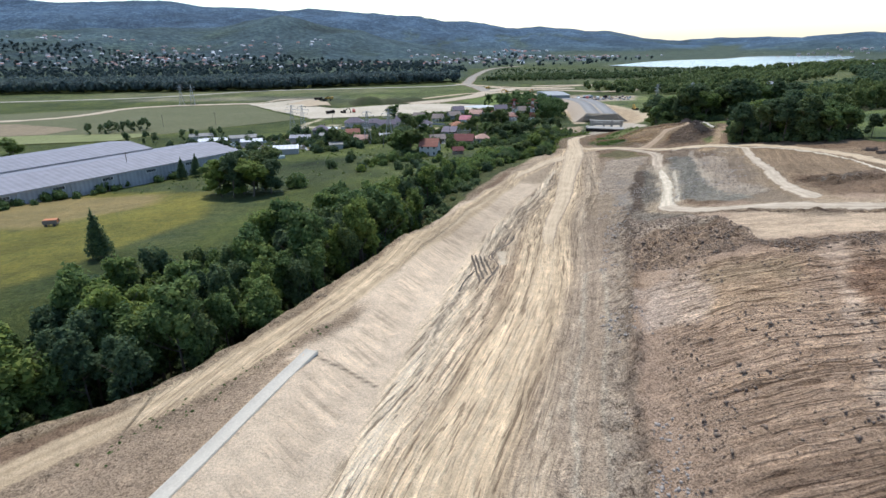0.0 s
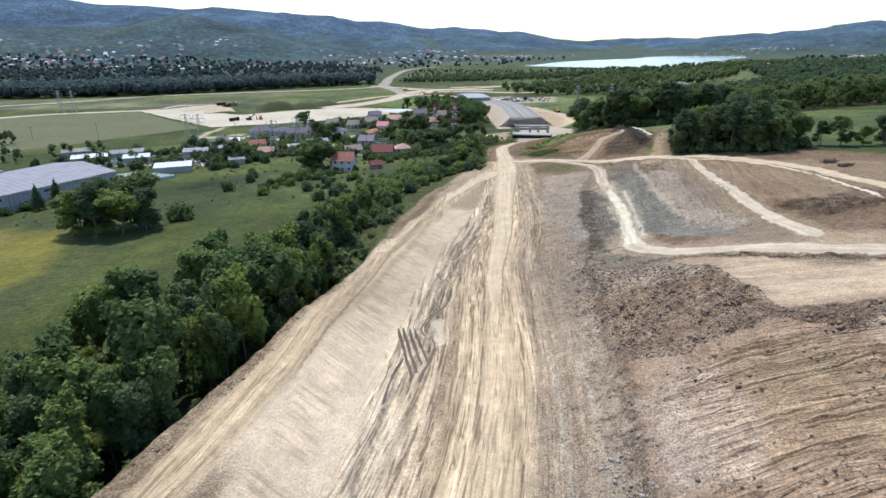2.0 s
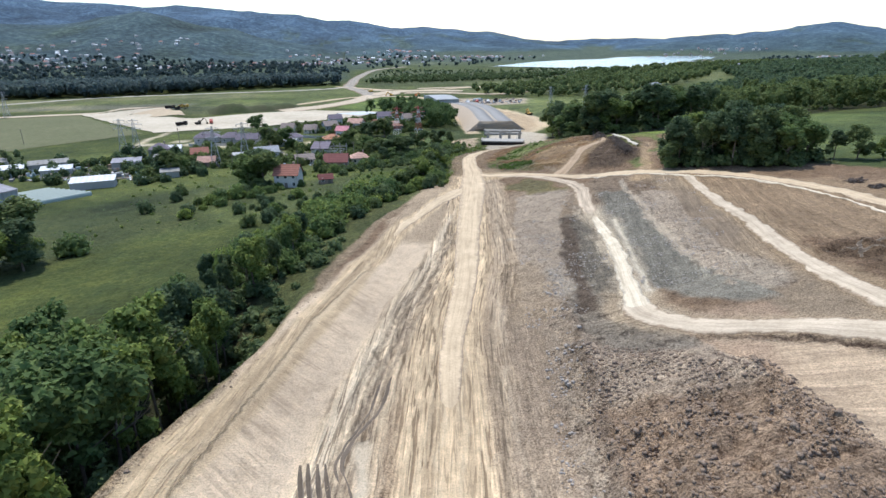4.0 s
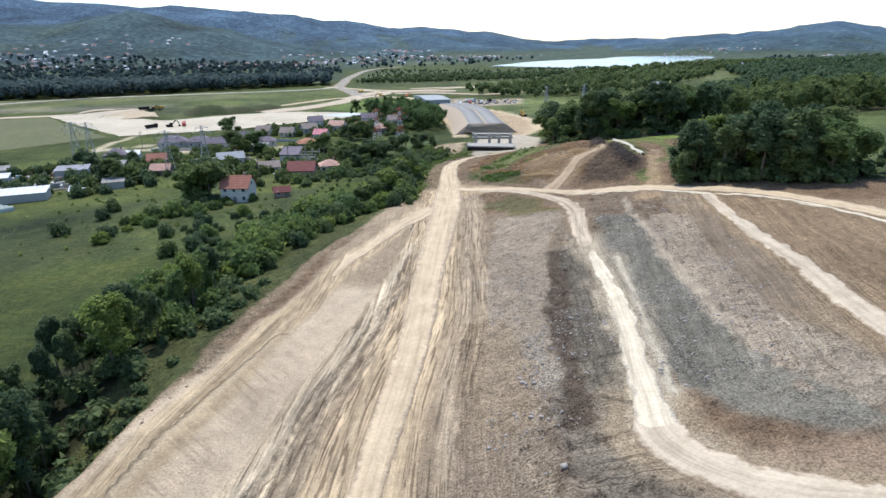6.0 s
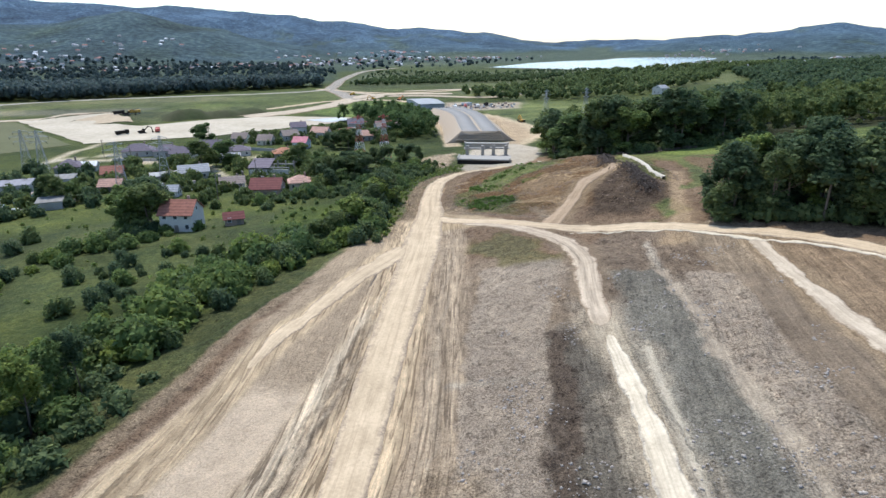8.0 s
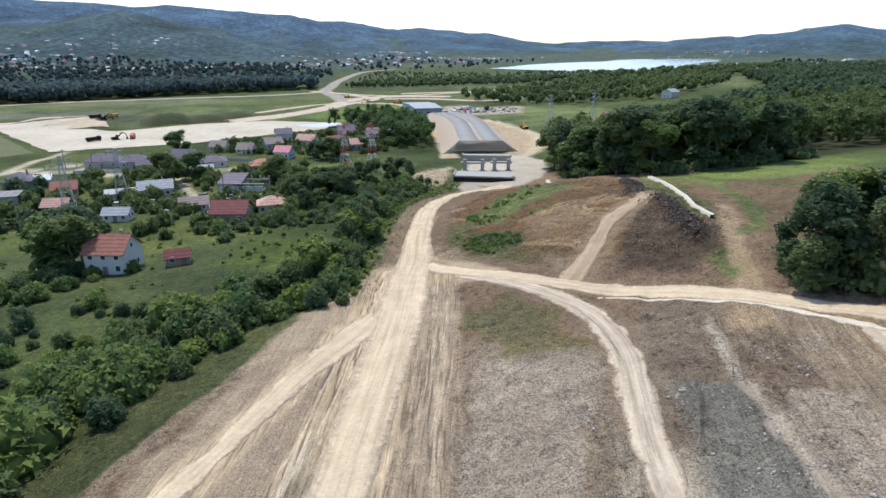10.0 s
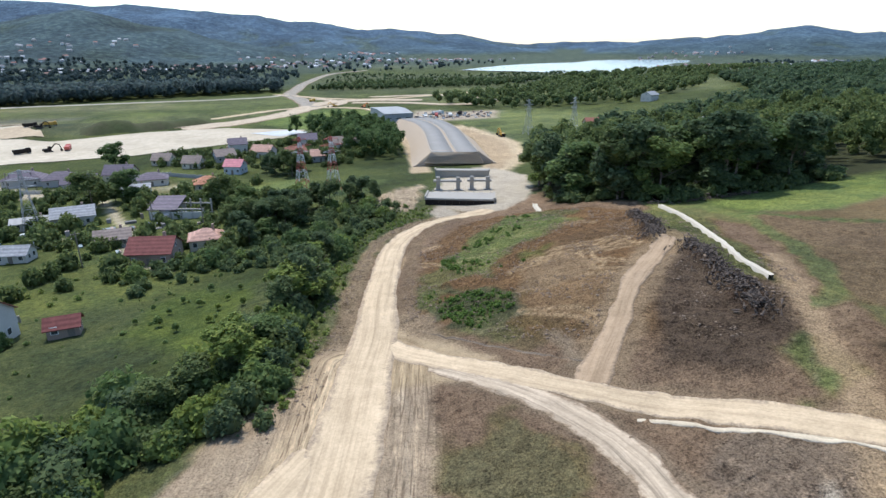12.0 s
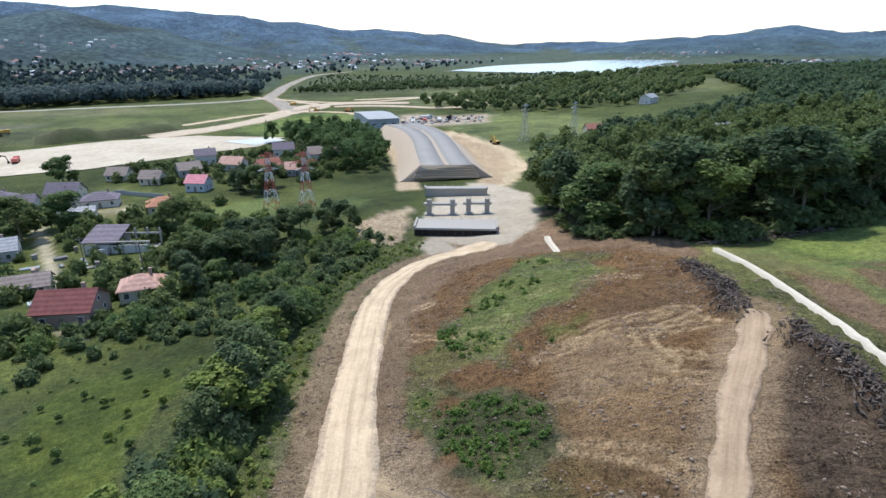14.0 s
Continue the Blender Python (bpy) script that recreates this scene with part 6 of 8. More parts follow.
for corners, gap, heaps, sizes, label, seed in (
    ([18, 28, 70, 28, 78, 62, 50, 80, 30, 74], 0.62, -0.12, (0.07, 0.32), "dark clods over the furrowed soil", 61),
    ([29, 80, 36, 76, 48, 78, 50, 95, 38, 110, 33, 98], 0.29, -0.3, (0.05, 0.36), "heaped clods of dark soil", 62),
    ([44, 80, 72, 72, 72, 69, 48, 71], 0.3, -0.2, (0.06, 0.36), "clods along the ridge of dark soil", 63),
    ([13, 20, 18, 20, 27, 70, 37, 105, 45, 134, 42, 134, 32, 105, 22, 72], 0.42, 0.0, (0.08, 0.34), "grey rubble along the ditch", 64),
    ([34, 118, 48, 116, 66, 118, 96, 180, 64, 182, 46, 160], 0.5, 0.14, (0.08, 0.26), "rubble on the grey cut", 165),
    ([60, 236, 70, 222, 92, 208, 106, 214, 116, 245, 108, 275, 95, 286, 80, 285, 68, 268], 0.46, 0.06, (0.07, 0.28), "clods and roots on the bare knoll", 166),
    ([44, 208, 49, 226, 53, 246, 59, 266, 66, 285, 78, 304, 74, 308, 62, 287, 55, 268, 49, 248, 45, 228, 40, 212], 0.5, -0.1, (0.07, 0.26), "clods along the edge of the haul road", 168),
    ([56, 228, 60, 246, 66, 265, 72, 282, 84, 300, 87, 298, 76, 282, 70, 262, 64, 244, 60, 230], 0.5, -0.1, (0.07, 0.26), "clods along the verge of the haul road", 169),
    ([-26, 50, -20, 56, -12, 80, -2, 108, 8, 140, 6, 140, -6, 108, -16, 80, -23, 58], 0.7, 0.0, (0.06, 0.24), "stones along the edge of the bench", 167),
):
    stones = scatter(corners, gap, seed, 0.75)
    stones = stones[rough(stones[:, 0], stones[:, 1], 5, 3, seed) + 0.3 * rough(stones[:, 0], stones[:, 1], 1.5, 2, seed + 1) > heaps]
    for line, left, right in ((HAUL, -4, 4), (CROSS, -2.5, 2.5), (FORK, -2.6, 2.6), (HILLPATH, -2.2, 2.2), (WHITE, -1.6, 1.6), (FLAT, -2.4, 2.4), (OBLIQUE, -1.6, 1.6), (BENCH, -2, 2)):
        stones = clear_of(stones, line, left, right)
    grown("clods", stones, STONE_SHAPES, sizes, RUBBLE if "rubble" in label else CLOD, label, "clods", seed, -0.02, 3.0)

def brush_pile(name, line, wide, count, seed, label):
    """Grubbed-up roots and branches heaped along a line."""
    g = random.Random(seed)
    p = smooth_line(line, 0.5)
    bm = bmesh.new()
    for i in range(count):
        x, y = p[g.randrange(len(p))] + np.array([g.gauss(0, wide), g.gauss(0, wide)])
        z = float(ground_z(np.float64(x), np.float64(y))) + abs(g.gauss(0.25, 0.25))
        d = Vector((g.uniform(-1, 1), g.uniform(-1, 1), g.uniform(-0.2, 0.7))).normalized() * g.uniform(0.12, 0.55)
        m = Matrix.Translation((x, y, z)) @ d.to_track_quat("Z", "Y").to_matrix().to_4x4()
        bmesh.ops.create_cone(bm, cap_ends=True, segments=5, radius1=g.uniform(0.04, 0.2), radius2=0.03, depth=d.length * 2, matrix=m)
    me = bpy.data.meshes.new(name)
    bm.to_mesh(me)
    bm.free()
    me.materials.append(ROOTS)
    return tagged(new(name, me), label, "brush pile", kind="stuff")


ROOTS = worn("grubbed_roots", (0.085, 0.062, 0.05), 0.95, 3, 0.4, bump=0.5)
brush_pile("brush_pile", [(109, 258), (106, 250), (103, 243), (100.5, 238.5)], 0.9, 620, 5, "heap of dark grubbed-up roots and branches")
brush_pile("brush_pile", [(101.5, 232), (100.5, 227), (98.8, 221), (97.5, 215), (96.5, 211)], 1.0, 760, 6, "heap of dark grubbed-up roots and branches")
# Branch heaps standing in for two dark trailer-like objects on the grass.
brush_pile("brush_pile", [(114.5, 152), (116, 151)], 0.5, 120, 8, "dark object on grass, built as a small branch heap")
brush_pile("brush_pile", [(113.5, 145.5), (115, 144.8)], 0.5, 120, 9, "dark object on grass, built as a small branch heap")
brush_pile("brush_pile", [(118, 268), (130, 265), (142, 264)], 0.7, 160, 7, "heap of branches at the forest edge")


# ---- buildings and works ----
def box(bm, lo, hi, m=None):
    """Add a box between two corners."""
    made = bmesh.ops.create_cube(bm, size=1.0)["verts"]
    lo, hi = Vector(lo), Vector(hi)
    for v in made:
        v.co = Vector([lo[i] + (v.co[i] + 0.5) * (hi[i] - lo[i]) for i in range(3)])
        if m is not None:
            v.co = m @ v.co
    return made


def box_part(name, lo, hi, material, parent, label="", bevel=0.0):
    bm = bmesh.new()
    box(bm, lo, hi)
    if bevel:
        bmesh.ops.bevel(bm, geom=bm.edges[:], offset=bevel, segments=1, affect="EDGES")
    return part(name, bm, material, parent, label)


def prism_part(name, outline, axis, lo, hi, material, parent, label=""):
    """An outline in a plane, pushed out along x or y."""
    bm = bmesh.new()
    rings = [[bm.verts.new((v, a, b) if axis == "x" else (a, v, b)) for a, b in outline] for v in (lo, hi)]
    n = len(outline)
    for i in range(n):
        bm.faces.new((rings[0][i], rings[0][(i + 1) % n], rings[1][(i + 1) % n], rings[1][i]))
    bm.faces.new(rings[0][::-1])
    bm.faces.new(rings[1])
    bmesh.ops.recalc_face_normals(bm, faces=bm.faces[:])
    return part(name, bm, material, parent, label)


def bar(bm, a, b, r):
    """A square bar between two places."""
    a, b = Vector(a), Vector(b)
    m = Matrix.Translation((a + b) / 2) @ (b - a).to_track_quat("Z", "Y").to_matrix().to_4x4()
    h = (b - a).length / 2
    box(bm, (-r, -r, -h), (r, r, h), m)


def rod(bm, a, b, r, sides=10):
    a, b = Vector(a), Vector(b)
    m = Matrix.Translation((a + b) / 2) @ (b - a).to_track_quat("Z", "Y").to_matrix().to_4x4()
    bmesh.ops.create_cone(bm, cap_ends=True, segments=sides, radius1=r, radius2=r, depth=(b - a).length, matrix=m)


def ridged(name, base, period, axis=0, metal=0.3, rough=0.45):
    """Profiled sheet metal with faint grime."""
    m = Nodes(name, rough, 0.4, metal)
    v = m.coords()
    w = m.add("ShaderNodeTexWave", Scale=1.0 / period * 0.16)
    w.bands_direction = "XYZ"[axis]
    m.link(v, w.inputs["Vector"])
    c = m.mix(1.0, base, m.ramp(m.noise(v, 0.25, 5, 0.65), [(0.3, (0.8, 0.8, 0.79)), (0.7, (1.12, 1.12, 1.12))]), "MULTIPLY")
    c = m.mix(1.0, c, m.ramp(w.outputs["Fac"], [(0.0, (0.9, 0.9, 0.9)), (1.0, (1.06, 1.06, 1.06))]), "MULTIPLY")
    m.colour(c)
    m.bump(w.outputs["Fac"], 0.35, 0.08)
    return m.mat


def tiled(name, base):
    """Roof tiles in courses, weathered."""
    m = Nodes(name, 0.8, 0.2)
    v = m.coords()
    w = m.add("ShaderNodeTexWave", Scale=0.55, Distortion=0.3)
    w.bands_direction = "Z"
    m.link(v, w.inputs["Vector"])
    c = m.mix(1.0, base, m.ramp(m.noise(v, 1.3, 6, 0.7), [(0.3, (0.68, 0.66, 0.66)), (0.7, (1.25, 1.22, 1.2))]), "MULTIPLY")
    c = m.mix(1.0, c, m.ramp(w.outputs["Fac"], [(0.0, (0.8, 0.8, 0.8)), (1.0, (1.08, 1.08, 1.08))]), "MULTIPLY")
    m.colour(c)
    m.bump(w.outputs["Fac"], 0.4, 0.06)
    return m.mat


def glazing():
    m = Nodes("window_glass", 0.12, 0.6)
    m.colour(m.mix(m.noise(m.coords(), 0.8, 2), (0.03, 0.035, 0.04), (0.07, 0.08, 0.09)))
    return m.mat


def asphalt():
    m = Nodes("new_pavement", 0.9, 0.12)
    v = m.coords()
    c = m.mix(m.noise(v, 0.12, 5), (0.245, 0.232, 0.212), (0.315, 0.298, 0.272))
    c = m.mix(1.0, c, m.ramp(m.noise(v, 2.5, 5), [(0.3, (0.86,) * 3), (0.7, (1.1,) * 3)]), "MULTIPLY")
    m.colour(c)
    m.bump(m.noise(v, 6, 4), 0.2, 0.03)
    return m.mat


GLASS, PAVING = glazing(), asphalt()
PLASTER = worn("white_plaster", (0.62, 0.585, 0.53), 0.9, 0.8, 0.08)
CREAM = worn("cream_plaster", (0.62, 0.55, 0.42), 0.9, 0.8, 0.08)
BLUISH = worn("pale_blue_plaster", (0.5, 0.55, 0.6), 0.9, 0.8, 0.08)
BRICKISH = worn("bare_block_wall", (0.34, 0.25, 0.20), 0.95, 1.5, 0.2)
GREY_WALL = worn("grey_render", (0.42, 0.41, 0.39), 0.9, 1.0, 0.12)
FRAME_WHITE = worn("white_frame", (0.75, 0.75, 0.73), 0.6, 2, 0.05)
RED_TILE, DARK_RED, ORANGE_TILE = tiled("red_roof_tiles", (0.31, 0.135, 0.095)), tiled("dark_red_roof", (0.19, 0.068, 0.06)), tiled("orange_roof_tiles", (0.44, 0.21, 0.125))
PINK_TILE, MAUVE_TILE, GREY_TILE, BROWN_TILE, SALMON_TILE = (tiled(n, c) for n, c in (("pink_roof", (0.62, 0.26, 0.28)), ("mauve_roof", (0.17, 0.145, 0.17)), ("grey_roof", (0.34, 0.35, 0.36)), ("brown_roof", (0.27, 0.22, 0.19)), ("salmon_roof", (0.50, 0.31, 0.24))))
SHEET_ROOF = ridged("grey_violet_sheet_roof", (0.21, 0.2, 0.22), 1.2, 0, 0.0, 0.6)
SHEET_WALL = ridged("pale_sheet_wall", (0.37, 0.375, 0.39), 0.8, 0, 0.0, 0.6)
SHEET_PALE = ridged("light_sheet_roof", (0.31, 0.31, 0.305), 1.0, 0, 0.0, 0.6)
SHEET_WHITE = ridged("white_sheet_roof", (0.58, 0.585, 0.59), 1.0, 0, 0.0, 0.6)
GREY_ROOF = ridged("weathered_sheet_roof", (0.2, 0.19, 0.175), 1.0, 0, 0.0, 0.7)
STEEL = worn("galvanised_steel", (0.42, 0.43, 0.44), 0.5, 2, 0.15, metal=0.6)
RED_PAINT, WHITE_PAINT = worn("red_paint", (0.50, 0.10, 0.08), 0.6, 2, 0.15), worn("white_paint", (0.72, 0.72, 0.70), 0.6, 2, 0.1)
YELLOW = worn("yellow_machine_paint", (0.60, 0.34, 0.04), 0.5, 2, 0.12)
ORANGE_PAINT = worn("orange_machine_paint", (0.62, 0.20, 0.05), 0.5, 2, 0.12)
RUBBER = worn("black_rubber", (0.03, 0.03, 0.03), 0.8, 3, 0.2)
DARK = worn("dark_formwork", (0.022, 0.018, 0.016), 0.9, 1, 0.25, spec=0.05, dirty=0.05)
TIMBER = worn("weathered_timber", (0.20, 0.17, 0.14), 0.9, 3, 0.3)
WRAP = worn("geotextile_wrap", (0.4, 0.315, 0.23), 0.9, 1, 0.2)


def zat(x, y):
    return float(ground_z(np.float64(x), np.float64(y)))


def put(root, x, y, turn=0.0, dz=0.0):
    root.matrix_basis = pose(x, y, zat(x, y) + dz, 0, 0, turn)
    return root


def window(house, x, y, z, w, h, face):
    """A window on a wall of a house; face: the way it looks, as -y, +y, -x or +x."""
    t = 0.06
    if face in ("-y", "+y"):
        s = -1 if face == "-y" else 1
        lo, hi = (x - w / 2, min(y, y + s * t), z), (x + w / 2, max(y, y + s * t), z + h)
        glo, ghi = (x - w / 2 + 0.1, min(y + s * t, y + s * (t + 0.01)), z + 0.1), (x + w / 2 - 0.1, max(y + s * t, y + s * (t + 0.01)), z + h - 0.1)
    else:
        s = -1 if face == "-x" else 1
        lo, hi = (min(x, x + s * t), y - w / 2, z), (max(x, x + s * t), y + w / 2, z + h)
        glo, ghi = (min(x + s * t, x + s * (t + 0.01)), y - w / 2 + 0.1, z + 0.1), (max(x + s * t, x + s * (t + 0.01)), y + w / 2 - 0.1, z + h - 0.1)
    frame_part = box_part("window", lo, hi, FRAME_WHITE, house)
    box_part("pane", glo, ghi, GLASS, frame_part)


def house(x, y, turn, w, d, h, rise, wall, roof, label, hip=False, chimney=True, windows=3):
    """A village house: walls, a pitched roof with eaves, windows, a door and a chimney. The ridge runs along its own x."""
    root = tagged(new("house"), label, "house", "houses of the village")
    e, t = 0.45, 0.16
    if hip:
        box_part("wall", (-w / 2, -d / 2, -1.2), (w / 2, d / 2, h), wall, root)
        bm = bmesh.new()
        for dz in (0.0, t):
            base = [bm.verts.new((sx * (w / 2 + e), sy * (d / 2 + e), h - 0.05 + dz)) for sx, sy in ((-1, -1), (1, -1), (1, 1), (-1, 1))]
            r = max(w - d, 0.4) / 2
            a, b = bm.verts.new((-r, 0, h + rise + dz)), bm.verts.new((r, 0, h + rise + dz))
            for f in ((base[0], base[1], b, a), (base[1], base[2], b), (base[2], base[3], a, b), (base[3], base[0], a)):
                bm.faces.new(f)
            if dz == 0:
                bm.faces.new(base[::-1])
        part("roof", bm, roof, root)
    else:
        prism_part("wall", [(-d / 2, -1.2), (d / 2, -1.2), (d / 2, h), (0, h + rise), (-d / 2, h)], "x", -w / 2, w / 2, wall, root)
        k = rise / (d / 2)
        out = d / 2 + e
        for s in (-1, 1):
            prism_part("roof", [(0, h + rise + 0.02), (s * out, h - k * e + 0.02), (s * out, h - k * e + t), (0, h + rise + t)], "x", -w / 2 - e, w / 2 + e, roof, root)
    if chimney:
        box_part("chimney", (w * 0.2, d * 0.1, h + rise * 0.5), (w * 0.2 + 0.6, d * 0.1 + 0.6, h + rise + 0.8), BRICKISH, root)
    for i in range(windows):
        wx = -w / 2 + w * (i + 0.5) / windows
        if i == windows // 2:
            box_part("door", (wx - 0.5, -d / 2 - 0.05, 0), (wx + 0.5, -d / 2, 2.05), TIMBER, root)
        else:
            window(root, wx, -d / 2, 1.0, 1.1, 1.3, "-y")
        if h > 4.6:
            window(root, wx, -d / 2, 3.5, 1.1, 1.2, "-y")
    for s, face in ((-1, "-x"), (1, "+x")):
        window(root, s * w / 2, -d * 0.2, 1.0, 1.0, 1.2, face)
        window(root, s * w / 2, d * 0.2, 1.0, 1.0, 1.2, face)
        if not hip and rise > 1.8:
            window(root, s * w / 2, 0, h + 0.2, 0.9, 1.0, face)
    return put(root, x, y, turn)


HOUSES = (
    (-5, 257, -12, 8.0, 7.4, 4.8, 2.8, PLASTER, RED_TILE, "white two-storey house with red tiled roof", False),
    (12, 299, -8, 9.5, 8.5, 3.2, 2.6, BRICKISH, DARK_RED, "bare brick house with dark red roof", False),
    (22, 307, 6, 7.5, 6.5, 2.7, 2.0, CREAM, SALMON_TILE, "low cream cottage with salmon hipped roof", True),
    (-21.5, 350, 14, 11, 8, 3.2, 2.2, PLASTER, GREY_TILE, "white house with grey sheet roof", False),
    (-32, 348, 14, 10, 5, 2.6, 1.0, PLASTER, SHEET_PALE, "long white outbuilding with pale roof", False),
    (18, 424, -20, 7.5, 7.0, 3.6, 2.4, BLUISH, PINK_TILE, "pale blue house with pink roof", False),
    (-17, 455, -15, 8.5, 7.0, 2.8, 2.6, CREAM, BROWN_TILE, "cream house with brown gabled roof", False),
    (-2, 443, -15, 8.0, 7.0, 2.8, 2.6, CREAM, BROWN_TILE, "cream house with brown gabled roof", False),
    (10, 456, 20, 9.0, 8.0, 3.2, 2.6, GREY_WALL, BROWN_TILE, "grey house with brown roof", False),
    (14, 482, 10, 9.0, 8.0, 4.6, 2.6, PLASTER, MAUVE_TILE, "tall white house with dark roof", False),
    (28, 462, -25, 10, 8.0, 3.4, 2.6, PLASTER, SALMON_TILE, "white house with faded salmon roof", False),
    (43, 452, 30, 10, 8.0, 3.4, 2.6, CREAM, RED_TILE, "cream house with red tiled roof", False),
    (55, 442, 0, 9.0, 7.5, 3.2, 2.4, GREY_WALL, SALMON_TILE, "grey house with faded salmon roof", False),
    (66, 470, 10, 10, 8.0, 4.4, 2.8, PLASTER, BROWN_TILE, "white house with brown roof among trees", False),
    (80, 482, -10, 11, 9.0, 4.4, 3.0, CREAM, BROWN_TILE, "cream house with brown roof among trees", False),
    (50, 492, 0, 10, 8.0, 4.0, 2.8, PLASTER, MAUVE_TILE, "white house with dark roof among trees", False),
    (-79, 382, 5, 10, 9.0, 3.0, 2.8, GREY_WALL, MAUVE_TILE, "grey house with mauve hipped roof", True),
    (-72, 384.5, 5, 6, 6.0, 2.6, 1.4, PLASTER, SHEET_WHITE, "white annex with pale sheet roof", False),
    (-62.7, 423, 5, 14, 9.0, 3.0, 3.0, GREY_WALL, MAUVE_TILE, "grey house with mauve hipped roof", True),
    (-48, 419, 5, 12, 8.0, 3.0, 2.6, GREY_WALL, MAUVE_TILE, "grey house with mauve hipped roof", True),
    (-38, 409, 5, 12, 8.0, 3.0, 2.6, GREY_WALL, MAUVE_TILE, "dark-roofed house behind garden walls", False),
    (-27, 422, -10, 11, 8.0, 3.4, 3.2, CREAM, MAUVE_TILE, "cream house with dark gabled roof", False),
    (-12, 408, 8, 11, 8.0, 2.8, 2.2, PLASTER, MAUVE_TILE, "white house with dark low roof", True),
    (-14, 390, 8, 10, 6.0, 2.8, 1.0, BLUISH, GREY_TILE, "pale blue outbuilding with flat grey roof", False),
    (11, 391, 12, 9.5, 8.0, 2.8, 2.2, CREAM, ORANGE_TILE, "low house with orange hipped roof", True),
    (-46, 332, -5, 7.5, 6.0, 2.6, 2.0, BRICKISH, SALMON_TILE, "small brick house with salmon roof", False),
    (-55, 361, 10, 8.0, 7.0, 2.8, 2.4, BRICKISH, RED_TILE, "small brick house with faded red roof", False),
    (-2, 318, 10, 8.0, 6.0, 2.6, 1.8, GREY_WALL, BROWN_TILE, "low grey cottage with brown roof", False),
    (-22, 312, -6, 7.0, 5.0, 2.4, 1.6, PLASTER, GREY_TILE, "small white outbuilding with grey roof", False),
    (7.5, 256.5, 10, 4.5, 3.2, 2.1, 1.2, BRICKISH, DARK_RED, "small brick shed with red roof", False),
    (38, 322, 15, 6.0, 4.5, 2.4, 1.2, GREY_WALL, GREY_TILE, "small grey shed among bushes", False),
)
for x, y, turn, w, d, h, rise, wall, roof, label, hip in HOUSES:
    house(x, y, turn, w, d, h, rise, wall, roof, label, hip, chimney=w > 7, windows=3 if w > 6 else 2)

def garden_wall(a, b, h, material, label):
    """A wall of concrete panels between posts."""
    root = tagged(new("garden_wall"), label, "garden wall", "garden walls of the village")
    a, b = Vector((*a, 0)), Vector((*b, 0))
    count = max(2, int((b - a).length / 3.0))
    root.matrix_basis = pose(a.x, a.y, zat(a.x, a.y))
    turn = math.atan2(b.y - a.y, b.x - a.x)
    for i in range(count + 1):
        p = a.lerp(b, i / count)
        z = zat(p.x, p.y) - zat(a.x, a.y)
        bm = bmesh.new()
        box(bm, (-0.15, -0.15, -0.6), (0.15, 0.15, h + 0.15), pose(p.x - a.x, p.y - a.y, z, 0, 0, math.degrees(turn)))
        part("post", bm, CONCRETE, root)
        if i < count:
            bm = bmesh.new()
            box(bm, (0.15, -0.06, -0.6), ((b - a).length / count - 0.15, 0.06, h), pose(p.x - a.x, p.y - a.y, z, 0, 0, math.degrees(turn)))
            part("panel", bm, material, root)
    return root


for a, b, h, m, label in (((-28, 418), (-9, 427), 1.6, GREY_WALL, "grey panel wall between two gardens"), ((-12, 427), (7, 413.5), 1.6, GREY_WALL, "long grey panel wall behind a lawn"), ((-28, 418), (-16, 404), 1.4, GREY_WALL, "grey panel wall along a lawn"),
                          ((-45, 404), (-30, 396), 1.4, PLASTER, "pale panel wall beside the lane"), ((-70, 407), (-46, 402), 1.4, PLASTER, "long pale panel wall beside the lane"), ((-9, 258), (-3, 266), 1.2, PLASTER, "low pale wall behind the white house")):
    garden_wall(a, b, h, m, label)

# The house still being built: bare concrete frame, one sloping roof.
shell = tagged(new("house_shell"), "unfinished white house with open concrete frame", "house")
box_part("wall", (-8, 3.5, -1), (0, 4, 3), PLASTER, shell)
box_part("wall", (-8, -4, -1), (8, -3.6, 2.4), PLASTER, shell)
prism_part("roof", [(-4.4, 3.0), (4.4, 5.2), (4.4, 5.45), (-4.4, 3.25)], "x", -8.4, 0.4, MAUVE_TILE, shell)
for i in range(6):
    box_part("column", (-8 + 3.2 * i - 0.2, -4, 0), (-8 + 3.2 * i + 0.2, -3.5, 3.2), CONCRETE, shell)
    box_part("column", (-8 + 3.2 * i - 0.2, 3.4, 0), (-8 + 3.2 * i + 0.2, 3.9, 4.6), CONCRETE, shell)
for y in (-3.8, 3.6):
    box_part("beam", (-8.2, y - 0.25, 3.0), (8.4, y + 0.25, 3.4), CONCRETE, shell)
box_part("floor_slab", (-8, -4, 0.0), (8, 4, 0.25), CONCRETE, shell)
put(shell, 9, 348, -12)


